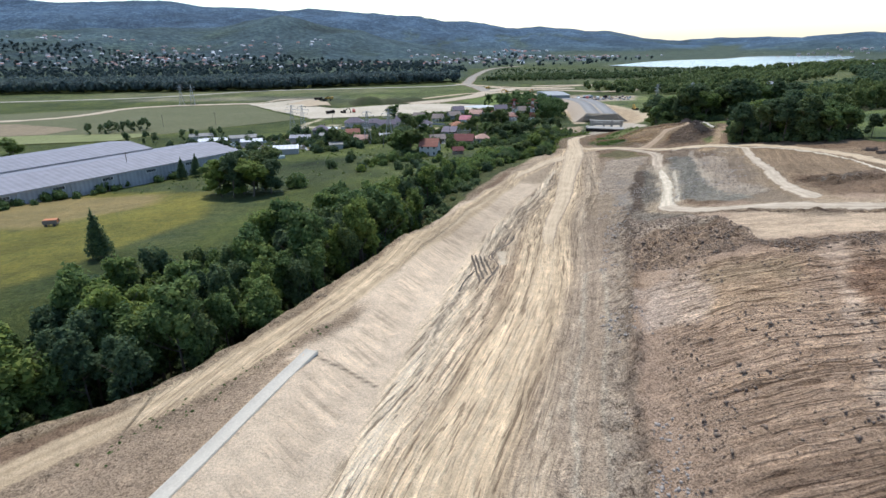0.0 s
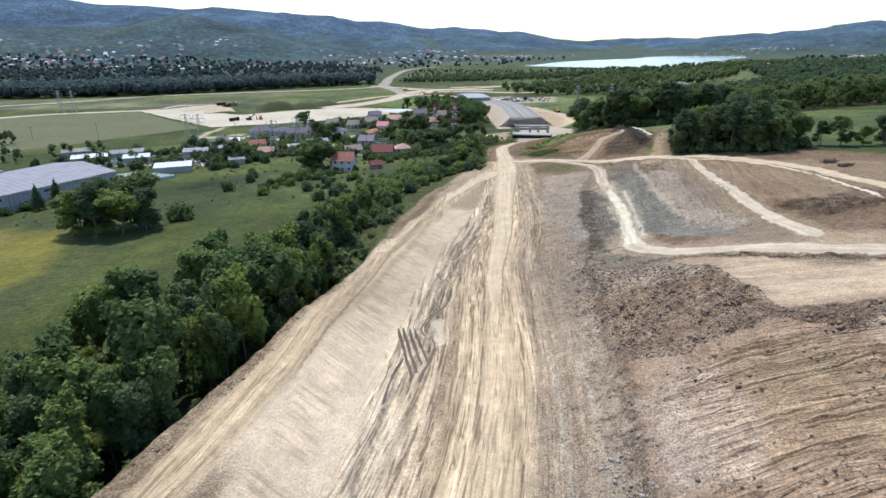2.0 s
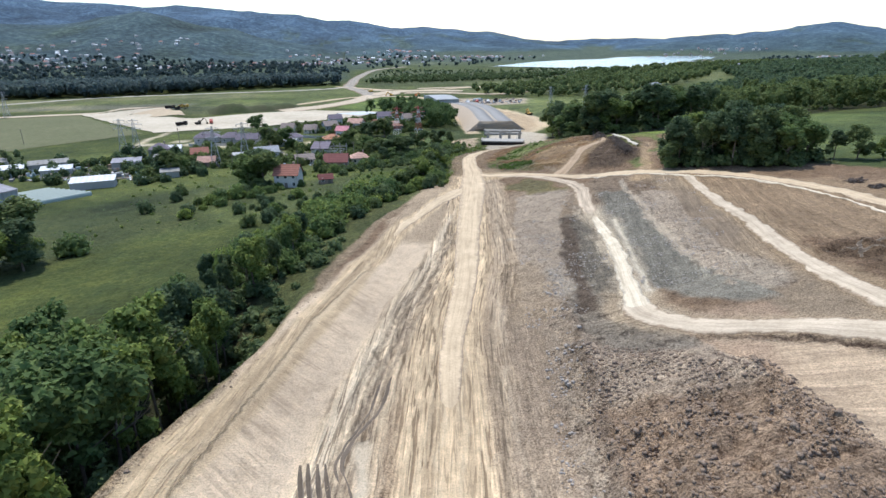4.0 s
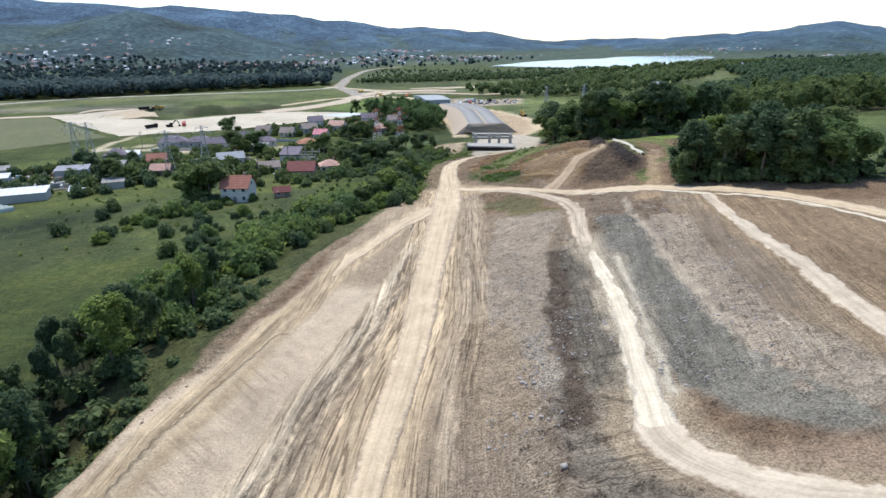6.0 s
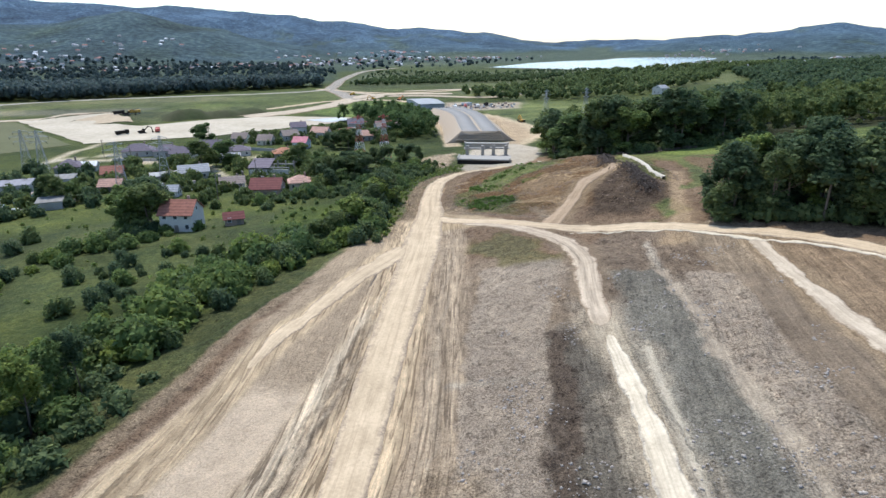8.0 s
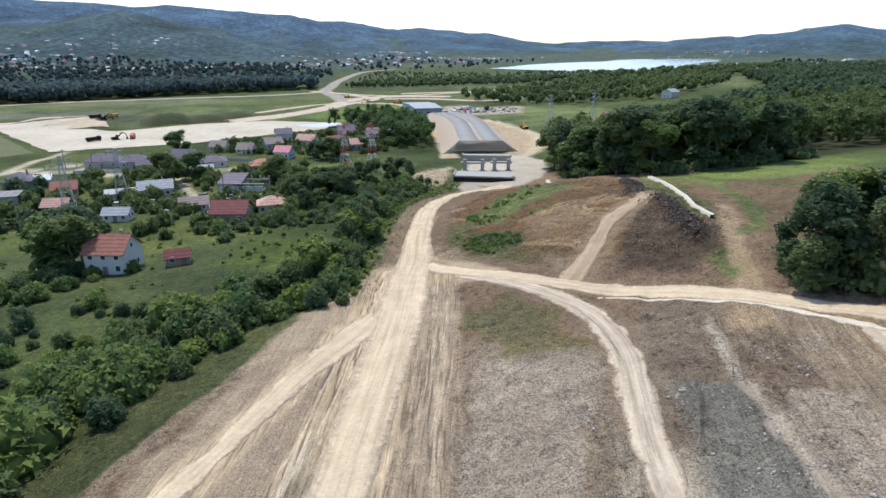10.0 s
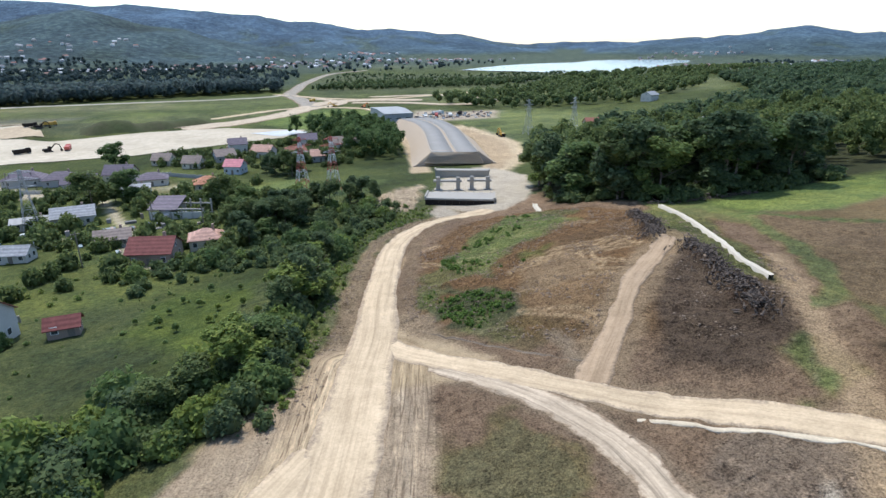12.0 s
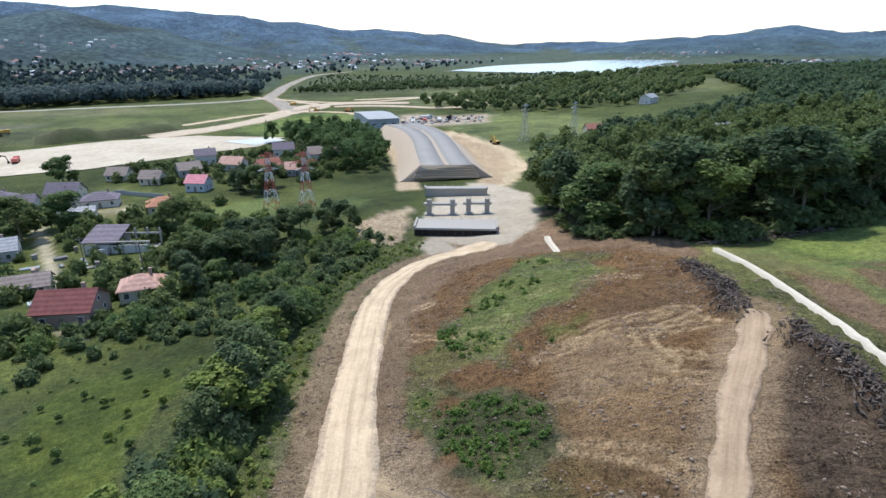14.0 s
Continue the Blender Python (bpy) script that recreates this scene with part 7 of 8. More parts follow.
def hall(name, label, length, depth, h, rise, wall, roof, x, y, turn, bays):
    """A large shed with a low ridge, ribbed sheets, strip windows and downpipes."""
    root = tagged(new(name), label, "warehouse")
    prism_part("wall", [(0, -3), (depth, -3), (depth, h), (depth / 2, h + rise), (0, h)], "x", 0, length, wall, root)
    k = 2 * rise / depth
    for s in (0, 1):
        a = -0.3 if s == 0 else depth + 0.3
        prism_part("roof", [(depth / 2, h + rise + 0.03), (a, h - k * 0.3 + 0.03), (a, h - k * 0.3 + 0.2), (depth / 2, h + rise + 0.2)], "x", -0.3, length + 0.3, roof, root)
    box_part("gutter", (0, -0.5, h - 0.35), (length, -0.31, h - 0.1), STEEL, root)
    for i in range(bays):
        c = length * (i + 0.5) / bays
        win = box_part("window", (c - 2.2, -0.08, h * 0.45), (c + 2.2, 0, h * 0.45 + 1.3), FRAME_WHITE, root)
        for j in range(4):
            box_part("pane", (c - 2.0 + j, -0.1, h * 0.45 + 0.12), (c - 1.1 + j, -0.08, h * 0.45 + 1.18), GLASS, win)
        box_part("downpipe", (c + 4, -0.2, -2), (c + 4.2, -0.02, h - 0.3), STEEL, root)
    return put(root, x, y, turn)


hall("warehouse", "long warehouse with grey-violet sheet roof", 104, 38, 3.6, 2.2, SHEET_WALL, SHEET_ROOF, -150, 176, 56.5, 6)
hall("warehouse", "higher warehouse hall with pale grey roof", 62, 36, 7.5, 1.6, SHEET_WALL, SHEET_ROOF, -168, 213, 56.5, 3)
hall("warehouse", "rear warehouse hall with grey-violet roof", 40, 60, 6.5, 2.0, SHEET_WALL, SHEET_ROOF, -200, 175, 56.5, 3)
hall("warehouse", "grey steel warehouse beside the new motorway", 21, 46, 7.0, 1.2, SHEET_WALL, SHEET_PALE, 104.5, 573, 5, 3)

# Yards beside the big warehouse: sheds, pipe stacks, a crane post.
for x, y, turn, w, d, h, m, label in ((-121, 353, 20, 16, 8, 3, GREY_ROOF, "open yard shed with grey roof"), (-110, 334, 15, 12, 7, 3, SHEET_WHITE, "yard shed with white sheet roof"), (-84, 344, 10, 12, 8, 3.2, SHEET_ROOF, "grey yard shed with sheet roof"),
                                      (-81, 294, 12, 15, 8, 3.0, SHEET_WHITE, "low yard shed with white sheet roof"), (-135, 341, 20, 16, 8, 3, SHEET_WHITE, "long yard shed with white sheet roof"), (-150, 362, 20, 14, 8, 3, GREY_ROOF, "open yard shed with grey roof"), (-70, 352, 5, 8, 6, 3, GREY_ROOF, "yard shed with grey roof"),
                                      (-56, 306, 12, 7, 5, 2.6, GREY_ROOF, "small grey shed in the yard")):
    shed = tagged(new("shed"), label, "shed", "sheds of the yard")
    box_part("wall", (-w / 2, -d / 2, -1), (w / 2, d / 2, h), GREY_WALL, shed)
    prism_part("roof", [(-d / 2 - 0.3, h), (d / 2 + 0.3, h + 0.7), (d / 2 + 0.3, h + 0.85), (-d / 2 - 0.3, h + 0.15)], "x", -w / 2 - 0.3, w / 2 + 0.3, m, shed)
    box_part("door", (-1.4, -d / 2 - 0.05, 0), (1.4, -d / 2, 2.4), STEEL, shed)
    put(shed, x, y, turn)
GREEN_PAINT = worn("pale_green_paint", (0.36, 0.42, 0.37), 0.6, 1, 0.15)
for i in range(9):
    rack = tagged(new("greenhouse_tunnel"), "long low tunnel with pale green cover", "greenhouse", "tunnels of the yard")
    arc = [(1.0 * math.cos(a), 1.5 * math.sin(a)) for a in np.linspace(0, math.pi, 9)]
    prism_part("cover", [(1.0, -0.6), *arc, (-1.0, -0.6)], "x", -9, 9, GREEN_PAINT, rack)
    box_part("end_frame", (-9.1, -1.0, -0.3), (-9.0, 1.0, 0.9), STEEL, rack)
    put(rack, -103 + 2.5 * i, 287 - 2.0 * i, 40)

# Motorway: embankment with paved top, wrapped end face, abutments and piers.
ROAD_AXIS = [(110.4, 400), (113.5, 420), (118.3, 448), (124, 485), (126, 522), (122, 552)]
axis = smooth_line(ROAD_AXIS, 2.0)
way = np.gradient(axis, axis=0)
side = np.column_stack([way[:, 1], -way[:, 0]]) / np.hypot(way[:, 0], way[:, 1])[:, None]
crest = np.linspace(11.4, 7.4, len(axis))
verts = []
for n, dz in ((-20, None), (-17, None), (-10.6, 0.0), (10.6, 0.0), (17, None), (20, None)):
    p = axis + side * n
    g = ground_z(p[:, 0], p[:, 1])
    z = crest + dz if dz is not None else g + (0.5 if abs(n) < 18 else -0.6)
    foot = p[0]
    verts.append(np.vstack([[*foot, g[0] - 0.6], np.column_stack([p, z])]))
SLOPE = worn("embankment_soil", (0.4, 0.315, 0.225), 0.95, 0.5, 0.2, bump=0.6)
tagged(new("embankment", mesh_from("embankment", np.stack(verts, 1).reshape(-1, 3), sheet_faces(len(axis) + 1, 6)[:, ::-1], SLOPE)), "clay embankment of the unfinished motorway", "embankment", kind="structure")
for lo, hi, label in ((-9.8, -0.9, "new grey carriageway on the embankment"), (0.9, 9.8, "new grey carriageway beside the median")):
    verts = [np.column_stack([axis + side * n, crest + dz]) for n, dz in ((lo, -0.1), (lo, 0.12), (hi, 0.12), (hi, -0.1))]
    tagged(new("pavement", mesh_from("pavement", np.stack(verts, 1).reshape(-1, 3), sheet_faces(len(axis), 4)[:, ::-1], PAVING)), label, "carriageway", kind="structure")
for n in (-0.75, 0.75, -10.2, 10.2):
    verts = [np.column_stack([axis + side * (n + w), crest + dz]) for w, dz in ((-0.12, -0.1), (-0.12, 0.3), (0.12, 0.3), (0.12, -0.1))]
    tagged(new("kerb", mesh_from("kerb", np.stack(verts, 1).reshape(-1, 3), sheet_faces(len(axis), 4)[:, ::-1], CONCRETE)), "low concrete kerb along the carriageway", "kerb", kind="structure")
face = tagged(new("wrapped_wall"), "stepped earth face wrapped in grey geotextile", "retaining wall")
for i in range(6):
    bm = bmesh.new()
    box(bm, (-10.4 - 0.45 * (5 - i), -4.2 + 0.62 * i, -0.6 + 0.76 * i), (10.4 + 0.45 * (5 - i), 3.5, 0.1 + 0.76 * i))
    bmesh.ops.bevel(bm, geom=bm.edges[:], offset=0.22, segments=2, affect="EDGES")
    part("layer", bm, WRAP, face)
put(face, 110.3, 401.5, -13)
face.location.z = 7.5


def bridge_base(name, label, x, y, turn, w, d, h, dark):
    root = tagged(new(name), label, "bridge abutment")
    box_part("body", (-w / 2, 0, -1.5), (w / 2, d, h - 0.5), CONCRETE, root, bevel=0.05)
    box_part("cap_slab", (-w / 2 - 0.2, -0.15, h - 0.5), (w / 2 + 0.2, d, h), CONCRETE, root, bevel=0.05)
    if dark:
        for i in range(10):
            a = -w / 2 + w * i / 10
            box_part("formwork_panel", (a + 0.02, -0.25, -0.6), (a + w / 10 - 0.02, -0.02, h - 0.55), DARK, root, "dark formwork panel")
    for s in (-1, 1):
        box_part("wing_wall", (s * w / 2 - 0.25, 0, h), (s * w / 2 + 0.25, d, h + 0.4), CONCRETE, root)
    for i in range(8):
        bm = bmesh.new()
        x0 = -w / 2 + w * (i + 0.5) / 8
        for k in range(3):
            rod(bm, (x0 + 0.15 * k, d - 0.5, h), (x0 + 0.15 * k, d - 0.5, h + 0.7), 0.02, 5)
        part("starter_bars", bm, STEEL, root)
    return put(root, x, y, turn)


front = bridge_base("bridge_abutment", "long concrete abutment with dark formwork front", 89.5, 316.4, -18.5, 19.8, 7.5, 1.75, True)
front.location.z = 11.9
bridge_base("bridge_abutment", "plain concrete abutment below the embankment", 103.5, 363.9, -15, 20.0, 3.0, 2.5, False).location.z = 8.9
for x, y, half in ((91.6, 338.0, 3.2), (101.4, 335.4, 2.55)):
    pier = tagged(new("bridge_pier"), "concrete pier with cap beam on two columns", "bridge pier", "piers of the bridge")
    for s in (-1, 1):
        box_part("column", (s * half - 0.65, -0.6, -1), (s * half + 0.65, 0.6, 4.3), CONCRETE, pier, bevel=0.12)
        box_part("pile_cap", (s * half - 1.3, -1.2, -0.8), (s * half + 1.3, 1.2, 0.3), CONCRETE, pier, bevel=0.05)
        bm = bmesh.new()
        for k in range(4):
            rod(bm, (s * half - 0.4 + 0.27 * k, 0, 4.2), (s * half - 0.4 + 0.27 * k, 0, 5.0), 0.025, 5)
        part("starter_bars", bm, STEEL, pier)
    box_part("cap_beam", (-half - 1.5, -0.8, 2.7), (half + 1.2, 0.8, 3.3), CONCRETE, pier, bevel=0.06)
    put(pier, x, y, -15)


def channel(points, width, label, lift=0.12):
    """A lined drain: concrete floor, two raised lips."""
    line = smooth_line(points, 1.0)
    d = np.gradient(line, axis=0)
    s = np.column_stack([d[:, 1], -d[:, 0]]) / np.hypot(d[:, 0], d[:, 1])[:, None]
    z = ground_z(line[:, 0], line[:, 1])
    z = np.maximum(np.convolve(np.pad(z, 7, mode="edge"), np.ones(15) / 15, "valid"), z - 0.2) + lift
    cols = []
    for n, dz in ((-0.62, -1.0), (-0.6, 0.1), (-0.52, 0.1), (-0.42, 0.0), (0.42, 0.0), (0.52, 0.1), (0.6, 0.1), (0.62, -1.0)):
        cols.append(np.column_stack([line + s * n * width, z + dz]))
    me = mesh_from("drain_channel", np.stack(cols, 1).reshape(-1, 3), sheet_faces(len(line), 8)[:, ::-1], PALE_CONCRETE)
    return tagged(new("drain_channel", me), label, "drain channel")


PALE_CONCRETE = worn("fresh_concrete", (0.56, 0.5, 0.4), 0.85, 0.8, 0.1)
channel([(-14.3, 53.5), (-17, 45), (-20.5, 34), (-26, 18)], 1.2, "white concrete drain down the cut slope")
channel(CHANNEL, 0.62, "white concrete drain over the knoll", 0.42)
channel([(106, 300.5), (102.5, 291), (99, 281)], 1.0, "short concrete drain on the knoll", 0.2)


def pylon(x, y, height, turn=0.0, painted=False):
    """A lattice tower: four legs, bracing, three cross-arms, insulators."""
    root = tagged(new("pylon"), "lattice power pylon painted red and white" if painted else "thin grey lattice power pylon", "pylon", "power pylons")
    red, white = (RED_PAINT, WHITE_PAINT) if painted else (STEEL, STEEL)
    levels = [0, 0.2, 0.38, 0.54, 0.68, 0.8, 0.9, 1.0]
    half = lambda f: 1.9 * (1 - f) ** 1.15 + 0.28
    for i, (a, b) in enumerate(zip(levels[:-1], levels[1:])):
        bm = bmesh.new()
        ra, rb = half(a), half(b)
        ca = [(sx * ra, sy * ra, a * height) for sx, sy in ((-1, -1), (1, -1), (1, 1), (-1, 1))]
        cb = [(sx * rb, sy * rb, b * height) for sx, sy in ((-1, -1), (1, -1), (1, 1), (-1, 1))]
        for k in range(4):
            bar(bm, ca[k], cb[k], 0.065)
            bar(bm, ca[k], cb[(k + 1) % 4], 0.03)
            bar(bm, ca[(k + 1) % 4], cb[k], 0.03)
            bar(bm, cb[k], cb[(k + 1) % 4], 0.05)
        part("tower_section", bm, (red, white)[i % 2] if i < 6 else red, root)
    for f, w in ((0.72, 3.2), (0.84, 4.2), (0.95, 2.6)):
        bm = bmesh.new()
        for s in (-1, 1):
            for o in (-0.25, 0.25):
                bar(bm, (0, o, f * height), (s * w, 0, f * height + 0.1), 0.06)
                bar(bm, (0, o, f * height + 0.8), (s * w, 0, f * height + 0.15), 0.05)
        arm = part("cross_arm", bm, red if f > 0.8 else STEEL, root)
        for s in (-1, 1):
            bm = bmesh.new()
            rod(bm, (s * w, 0, f * height), (s * w, 0, f * height - 1.0), 0.09, 6)
            part("insulator", bm, GLASS, arm)
    return put(root, x, y, turn)


for x, y, h, a in ((46, 370, 19, 20), (56.5, 362, 19, 20), (-31, 345, 18, 15), (-42, 330, 18, 15), (177, 484, 20, 30), (200, 472, 20, 30), (-100, 392, 18, 15), (-92, 388, 18, 15), (-262, 598, 20, 10), (-250, 596, 20, 10)):
    pylon(x, y, h, a, x in (46, 56.5))


def pole(x, y, h=8.5):
    root = tagged(new("utility_pole"), "weathered timber utility pole with cross-arm", "utility pole", "utility poles")
    bm = bmesh.new()
    rod(bm, (0, 0, -0.5), (0, 0, h), 0.14, 8)
    part("post", bm, TIMBER, root)
    box_part("cross_arm", (-0.9, -0.06, h - 0.6), (0.9, 0.06, h - 0.45), TIMBER, root)
    return put(root, x, y, 20)


for x, y, h in ((-128, 231, 12), (-60, 402, 9), (-20, 402, 9), (-78, 420, 9), (-4, 300, 8.5), (5, 330, 8.5), (20, 318, 8.5), (-30, 300, 8.5), (-205, 430, 9), (-170, 440, 9)):
    pole(x, y, h)


def excavator(x, y, turn, paint, label):
    """A tracked digger with cab, boom, stick and bucket."""
    root = tagged(new("excavator"), label, "excavator", "diggers of the site")
    for s in (-1, 1):
        oval = [(1.5 * math.copysign(1, math.cos(a)) + 0.42 * math.cos(a), 0.45 + 0.42 * math.sin(a)) for a in np.linspace(0, 2 * math.pi, 13)[:-1]]
        bm = bmesh.new()
        rings = [[bm.verts.new((px, s * 1.15 + o, pz)) for px, pz in oval] for o in (-0.3, 0.3)]
        for i in range(12):
            bm.faces.new((rings[0][i], rings[0][(i + 1) % 12], rings[1][(i + 1) % 12], rings[1][i]))
        bm.faces.new(rings[0][::-1])
        bm.faces.new(rings[1])
        bmesh.ops.recalc_face_normals(bm, faces=bm.faces[:])
        part("track", bm, RUBBER, root)
    box_part("undercarriage", (-1.2, -0.9, 0.5), (1.2, 0.9, 0.95), DARK, root)
    box_part("upper_body", (-2.2, -1.3, 0.95), (1.2, 1.3, 2.0), paint, root, bevel=0.12)
    cab = box_part("cab", (0.0, 0.25, 2.0), (1.5, 1.3, 3.0), paint, root, bevel=0.1)
    box_part("cab_glass", (0.2, 1.29, 2.25), (1.4, 1.32, 2.85), GLASS, cab)
    box_part("counterweight", (-2.7, -1.2, 1.0), (-2.15, 1.2, 1.9), DARK, root, bevel=0.12)
    for name, a, b, r in (("boom", (1.0, -0.3, 1.8), (3.6, -0.3, 4.4), 0.26), ("boom", (3.5, -0.3, 4.4), (5.4, -0.3, 3.6), 0.22), ("stick", (5.3, -0.3, 3.7), (6.0, -0.3, 1.2), 0.18)):
        bm = bmesh.new()
        bar(bm, a, b, r)
        part(name, bm, paint, root)
    prism_part("bucket", [(5.6, 1.2), (6.4, 1.2), (6.5, 0.4), (5.9, 0.1), (5.3, 0.5)], "y", -0.9, 0.3, DARK, root)
    return put(root, x, y, turn)


for x, y, a, p, label in ((160, 482, 100, YELLOW, "yellow tracked excavator on sandy track"), (103, 690, 40, ORANGE_PAINT, "orange tracked excavator on clay yard"), (78, 705, 200, YELLOW, "yellow tracked excavator on clay yard"), (-115, 585, 0, DARK, "dark tracked excavator on clay pad"), (-84, 508, 30, DARK, "dark tracked excavator at the pad edge")):
    excavator(x, y, a, p, label)


def lorry(x, y, turn, paint, label):
    """A tipper lorry with cab, body and wheels."""
    root = tagged(new("lorry"), label, "lorry", "lorries of the site")
    box_part("chassis", (-3.8, -1.0, 0.7), (3.6, 1.0, 1.0), DARK, root)
    cab = box_part("cab", (1.9, -1.2, 1.0), (3.8, 1.2, 3.1), paint, root, bevel=0.15)
    box_part("windscreen", (3.79, -1.0, 2.0), (3.83, 1.0, 2.8), GLASS, cab)
    prism_part("tipper_body", [(-3.9, 1.1), (1.7, 1.1), (1.7, 2.7), (-4.2, 2.7)], "y", -1.2, 1.2, paint, root)
    for wx in (-3.0, -1.7, 2.8):
        for s in (-1, 1):
            bm = bmesh.new()
            rod(bm, (wx, s * 0.85, 0.5), (wx, s * 1.2, 0.5), 0.52, 14)
            wheel = part("wheel", bm, RUBBER, root)
            bm = bmesh.new()
            rod(bm, (wx, s * 1.18, 0.5), (wx, s * 1.22, 0.5), 0.28, 10)
            part("rim", bm, STEEL, wheel)
    return put(root, x, y, turn)


for x, y, a, p, label in ((-122, 590, 10, DARK, "dark tipper lorry on clay pad"), (-95, 505, 40, DARK, "dark tipper lorry at the pad edge"), (-76, 512, 100, RED_PAINT, "dark red tipper lorry at the pad edge"), (60, 760, 60, YELLOW, "yellow tipper lorry on clay road"), (-112, 594, 10, YELLOW, "yellow tipper lorry on clay pad"),
                          (140, 600, 80, WHITE_PAINT, "white lorry beside the motorway end"), (150, 606, 80, RED_PAINT, "red lorry beside the motorway end"), (160, 602, 80, WHITE_PAINT, "white lorry beside the motorway end"), (170, 612, 60, DARK, "dark lorry beside the motorway end"), (154, 622, 10, WHITE_PAINT, "white lorry beside the motorway end")):
    lorry(x, y, a, p, label)

trailer = tagged(new("farm_trailer"), "old brown farm trailer on mown field", "trailer")
box_part("bed", (-1.8, -1.0, 0.7), (1.8, 1.0, 0.9), TIMBER, trailer)
for s in (-1, 1):
    box_part("side_board", (-1.8, s * 1.0 - 0.05, 0.9), (1.8, s * 1.0 + 0.05, 1.7), TIMBER, trailer)
    for wx in (-1.0, 1.0):
        bm = bmesh.new()
        rod(bm, (wx, s * 0.9, 0.4), (wx, s * 1.15, 0.4), 0.4, 12)
        part("wheel", bm, RUBBER, trailer)
box_part("load", (-1.6, -0.9, 0.9), (1.6, 0.9, 1.9), ORANGE_PAINT, trailer, "faded orange load")
put(trailer, -107, 149, 15)


# Villages across the valley: too many small houses to count.
def far_village(spots, seed):
    g = np.random.default_rng(seed)
    wv, wf, rv, rf = [], [], [], []
    for x, y, spread_x, spread_y, count in spots:
        for px, py in np.column_stack([g.normal(x, spread_x, count), g.normal(y, spread_y, count)]):
            z = float(ground_z(px, py))
            w, d, h, r = g.uniform(6, 10), g.uniform(5, 7.5), g.uniform(2.6, 4.2), g.uniform(1.6, 2.6)
            a = g.uniform(0, 3.14)
            c, s = math.cos(a), math.sin(a)
            at = lambda u, v, k: (px + c * u * w / 2 - s * v * d / 2, py + s * u * w / 2 + c * v * d / 2, z + k)
            i = len(wv)
            wv += [at(u, v, k) for k in (-3, h) for u, v in ((-1, -1), (1, -1), (1, 1), (-1, 1))]
            wf += [(i, i + 1, i + 5, i + 4), (i + 1, i + 2, i + 6, i + 5), (i + 2, i + 3, i + 7, i + 6), (i + 3, i, i + 4, i + 7)]
            i = len(rv)
            rv += [at(u * 1.1, v * 1.15, h - 0.2) for u, v in ((-1, -1), (1, -1), (1, 1), (-1, 1))] + [at(-1.1, 0, h + r), at(1.1, 0, h + r)]
            rf += [(i, i + 1, i + 5, i + 4), (i + 2, i + 3, i + 4, i + 5), (i + 1, i + 2, i + 5, i + 5), (i + 3, i, i + 4, i + 4)]
    tri = [t for q in rf for t in ((q[0], q[1], q[2]), (q[0], q[2], q[3])) if len(set(t)) == 3]
    walls = Nodes("far_walls", 0.9, 0.2)
    walls.colour(walls.ramp(walls.add("ShaderNodeNewGeometry").outputs["Random Per Island"], [(0.0, (0.5, 0.48, 0.44)), (0.5, (0.38, 0.35, 0.3)), (1.0, (0.66, 0.66, 0.64))]))
    roofs = Nodes("far_roofs", 0.85, 0.2)
    roofs.colour(roofs.ramp(roofs.add("ShaderNodeNewGeometry").outputs["Random Per Island"], [(0.0, (0.26, 0.13, 0.11)), (0.3, (0.3, 0.18, 0.15)), (0.45, (0.16, 0.155, 0.17)), (0.75, (0.3, 0.31, 0.33)), (0.9, (0.5, 0.52, 0.55)), (1.0, (0.7, 0.72, 0.74))]))
    root = tagged(new("village"), "distant village of white houses with mixed roofs", "village", kind="stuff")
    for n, v, f, m in (("walls", wv, wf, walls.mat), ("roofs", rv, tri, roofs.mat)):
        ob = new(n, mesh_from(n, v, f, m))
        ob.parent = root


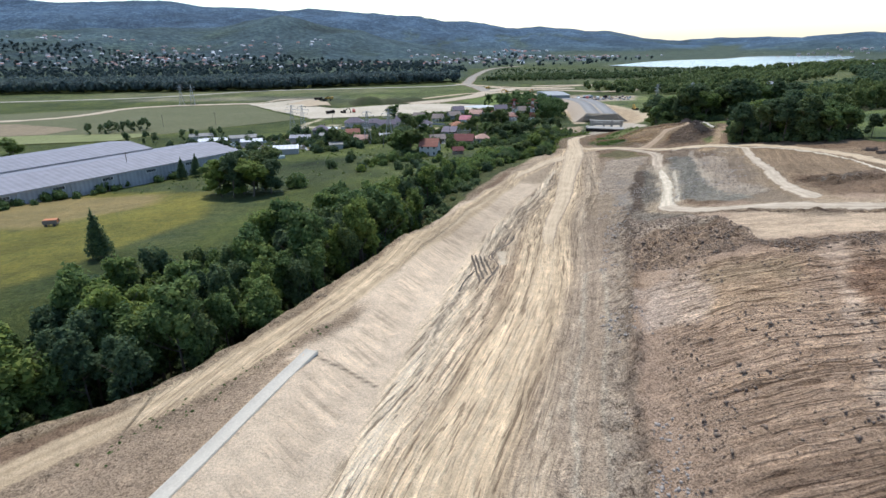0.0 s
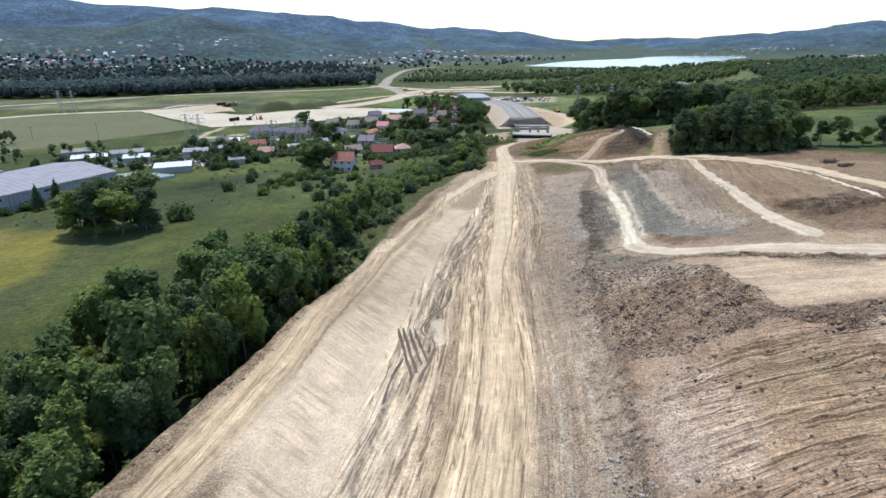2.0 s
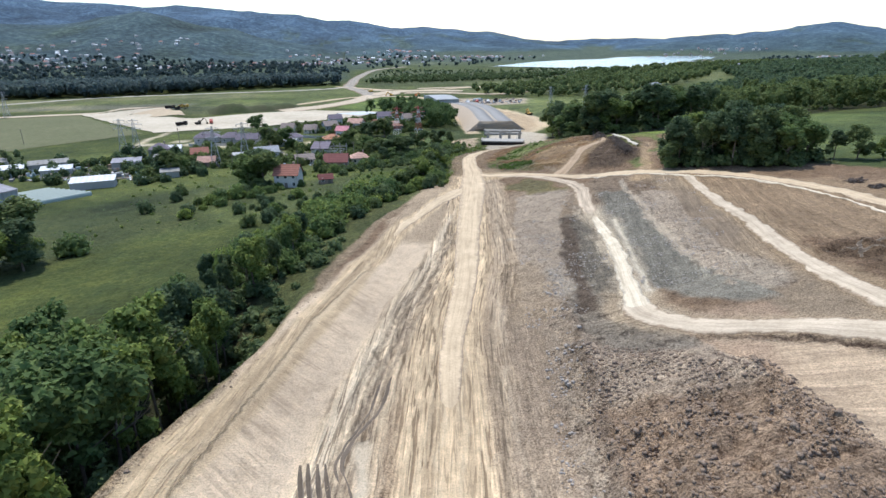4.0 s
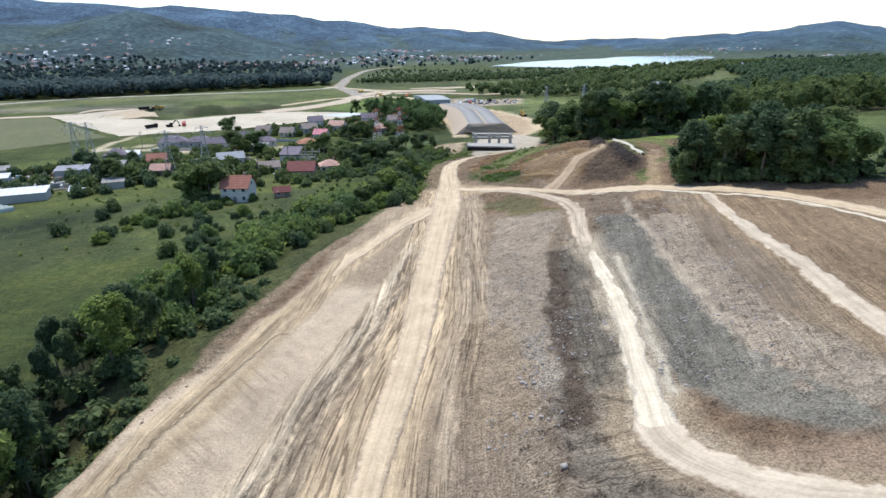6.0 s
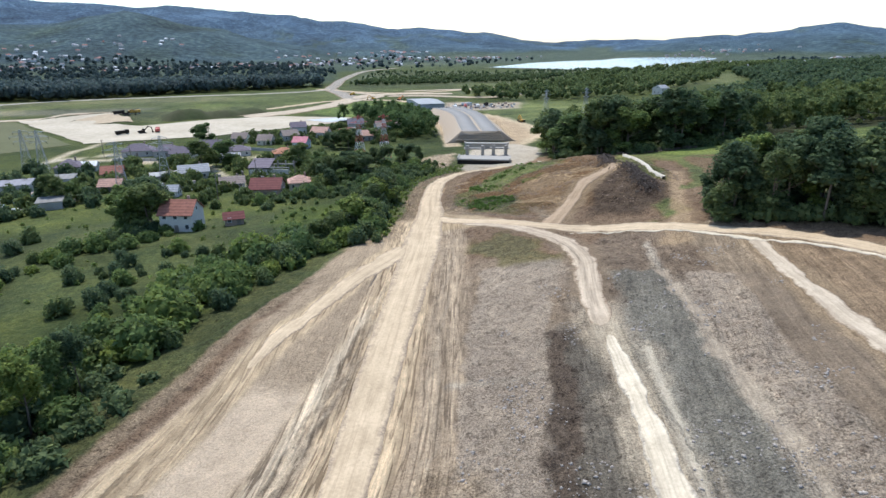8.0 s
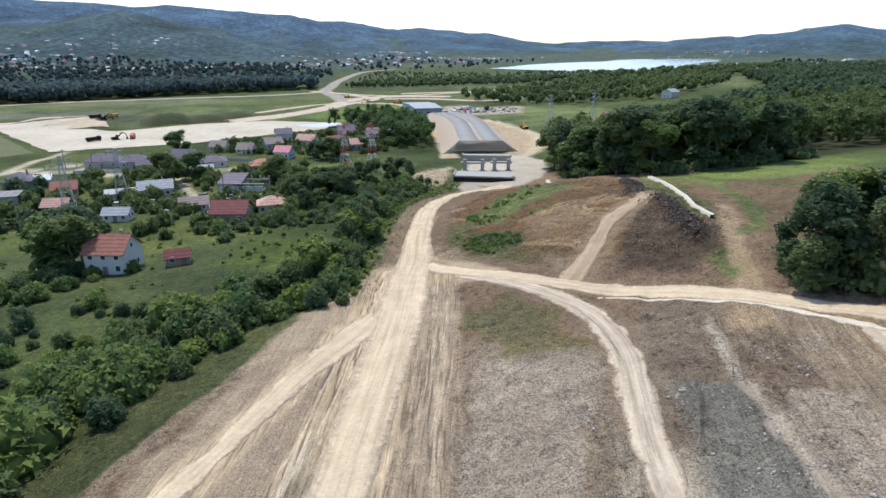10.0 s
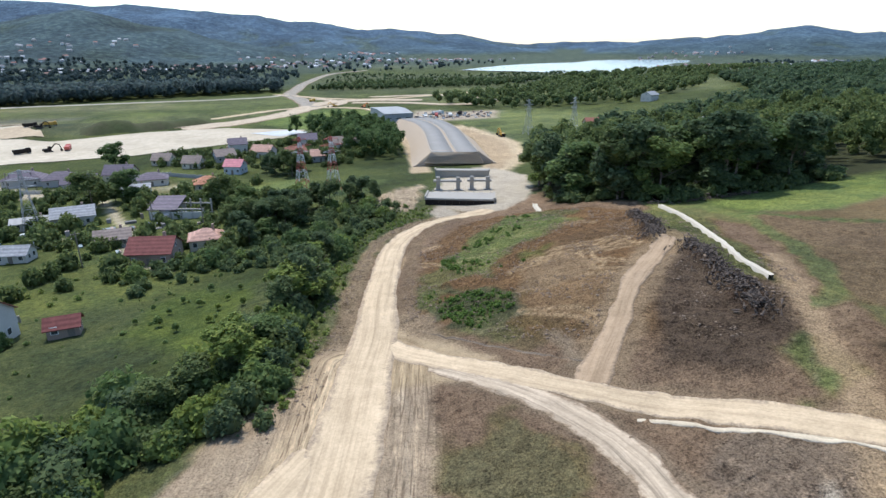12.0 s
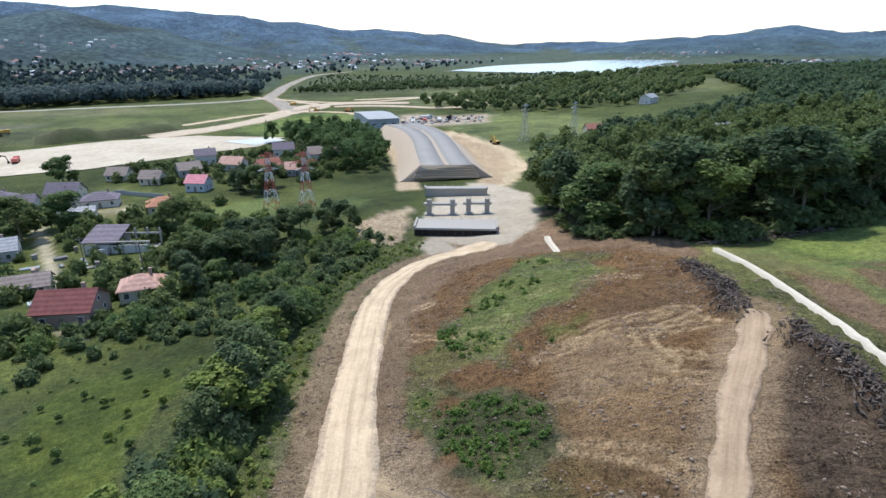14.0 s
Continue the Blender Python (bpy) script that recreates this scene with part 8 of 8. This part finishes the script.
far_village([(-1150, 1420, 150, 60, 70), (-820, 1500, 140, 70, 90), (-640, 1600, 110, 60, 60), (-330, 1480, 110, 35, 50), (-60, 1560, 100, 40, 50), (160, 1750, 120, 60, 70), (420, 2050, 150, 60, 60), (-950, 1750, 160, 40, 25), (-480, 1800, 90, 40, 15)], 71)
far_village([(1120, 1250, 70, 50, 60), (940, 1330, 60, 40, 25), (700, 860, 40, 30, 10), (1400, 2000, 120, 60, 30)], 72)
for x, y, turn, w, d, h, rise, wall, roof, label, hip in (
    (247, 417, 20, 14, 12, 6.5, 2.0, PLASTER, SHEET_PALE, "white hall with pale roof in the forest", True), (212, 470, -10, 11, 9, 4.5, 3.0, CREAM, RED_TILE, "cream house with red roof at the forest", False),
    (330, 600, 30, 13, 9, 5, 2.4, PLASTER, SHEET_PALE, "white house with pale roof among trees", False)):
    house(x, y, turn, w, d, h, rise, wall, roof, label, hip)


def clutter(name, corners, gap, seed, label):
    """Stacks of pipes, crates and scrap in a yard, too mixed to count."""
    g = random.Random(seed)
    bm = bmesh.new()
    for x, y in scatter(corners, gap, seed, 0.75):
        z = zat(x, y)
        w, d, h = g.uniform(0.6, 3.2), g.uniform(0.5, 1.6), g.uniform(0.4, 1.8)
        m = pose(x, y, z, 0, 0, g.choice((20, 110)) + g.uniform(-8, 8))
        if g.random() < 0.4:
            for k in range(3):
                rod(bm, m @ Vector((-w, k * 0.4, 0.25)), m @ Vector((w, k * 0.4, 0.25)), 0.2, 6)
        else:
            box(bm, (-w / 2, -d / 2, -0.1), (w / 2, d / 2, h), m)
    me = bpy.data.meshes.new(name)
    bm.to_mesh(me)
    bm.free()
    mix = Nodes(name, 0.8, 0.2)
    mix.colour(mix.ramp(mix.add("ShaderNodeNewGeometry").outputs["Random Per Island"], [(0.0, (0.1, 0.09, 0.08)), (0.3, (0.25, 0.24, 0.23)), (0.5, (0.32, 0.2, 0.13)), (0.7, (0.5, 0.5, 0.5)), (0.85, (0.2, 0.28, 0.3)), (1.0, (0.7, 0.7, 0.68))]))
    me.materials.append(mix.mat)
    return tagged(new(name, me), label, "yard goods", kind="stuff")


clutter("yard_goods", [-150, 335, -60, 296, -52, 318, -70, 350, -140, 366], 3.6, 81, "crates, pipes and scrap in the yard")
clutter("yard_goods", [-40, 320, 30, 300, 34, 318, 0, 350, -40, 350], 6.0, 82, "sheds and goods between the village gardens")
clutter("yard_goods", [128, 585, 190, 590, 200, 625, 140, 640], 5.0, 83, "machines and goods at the motorway end")
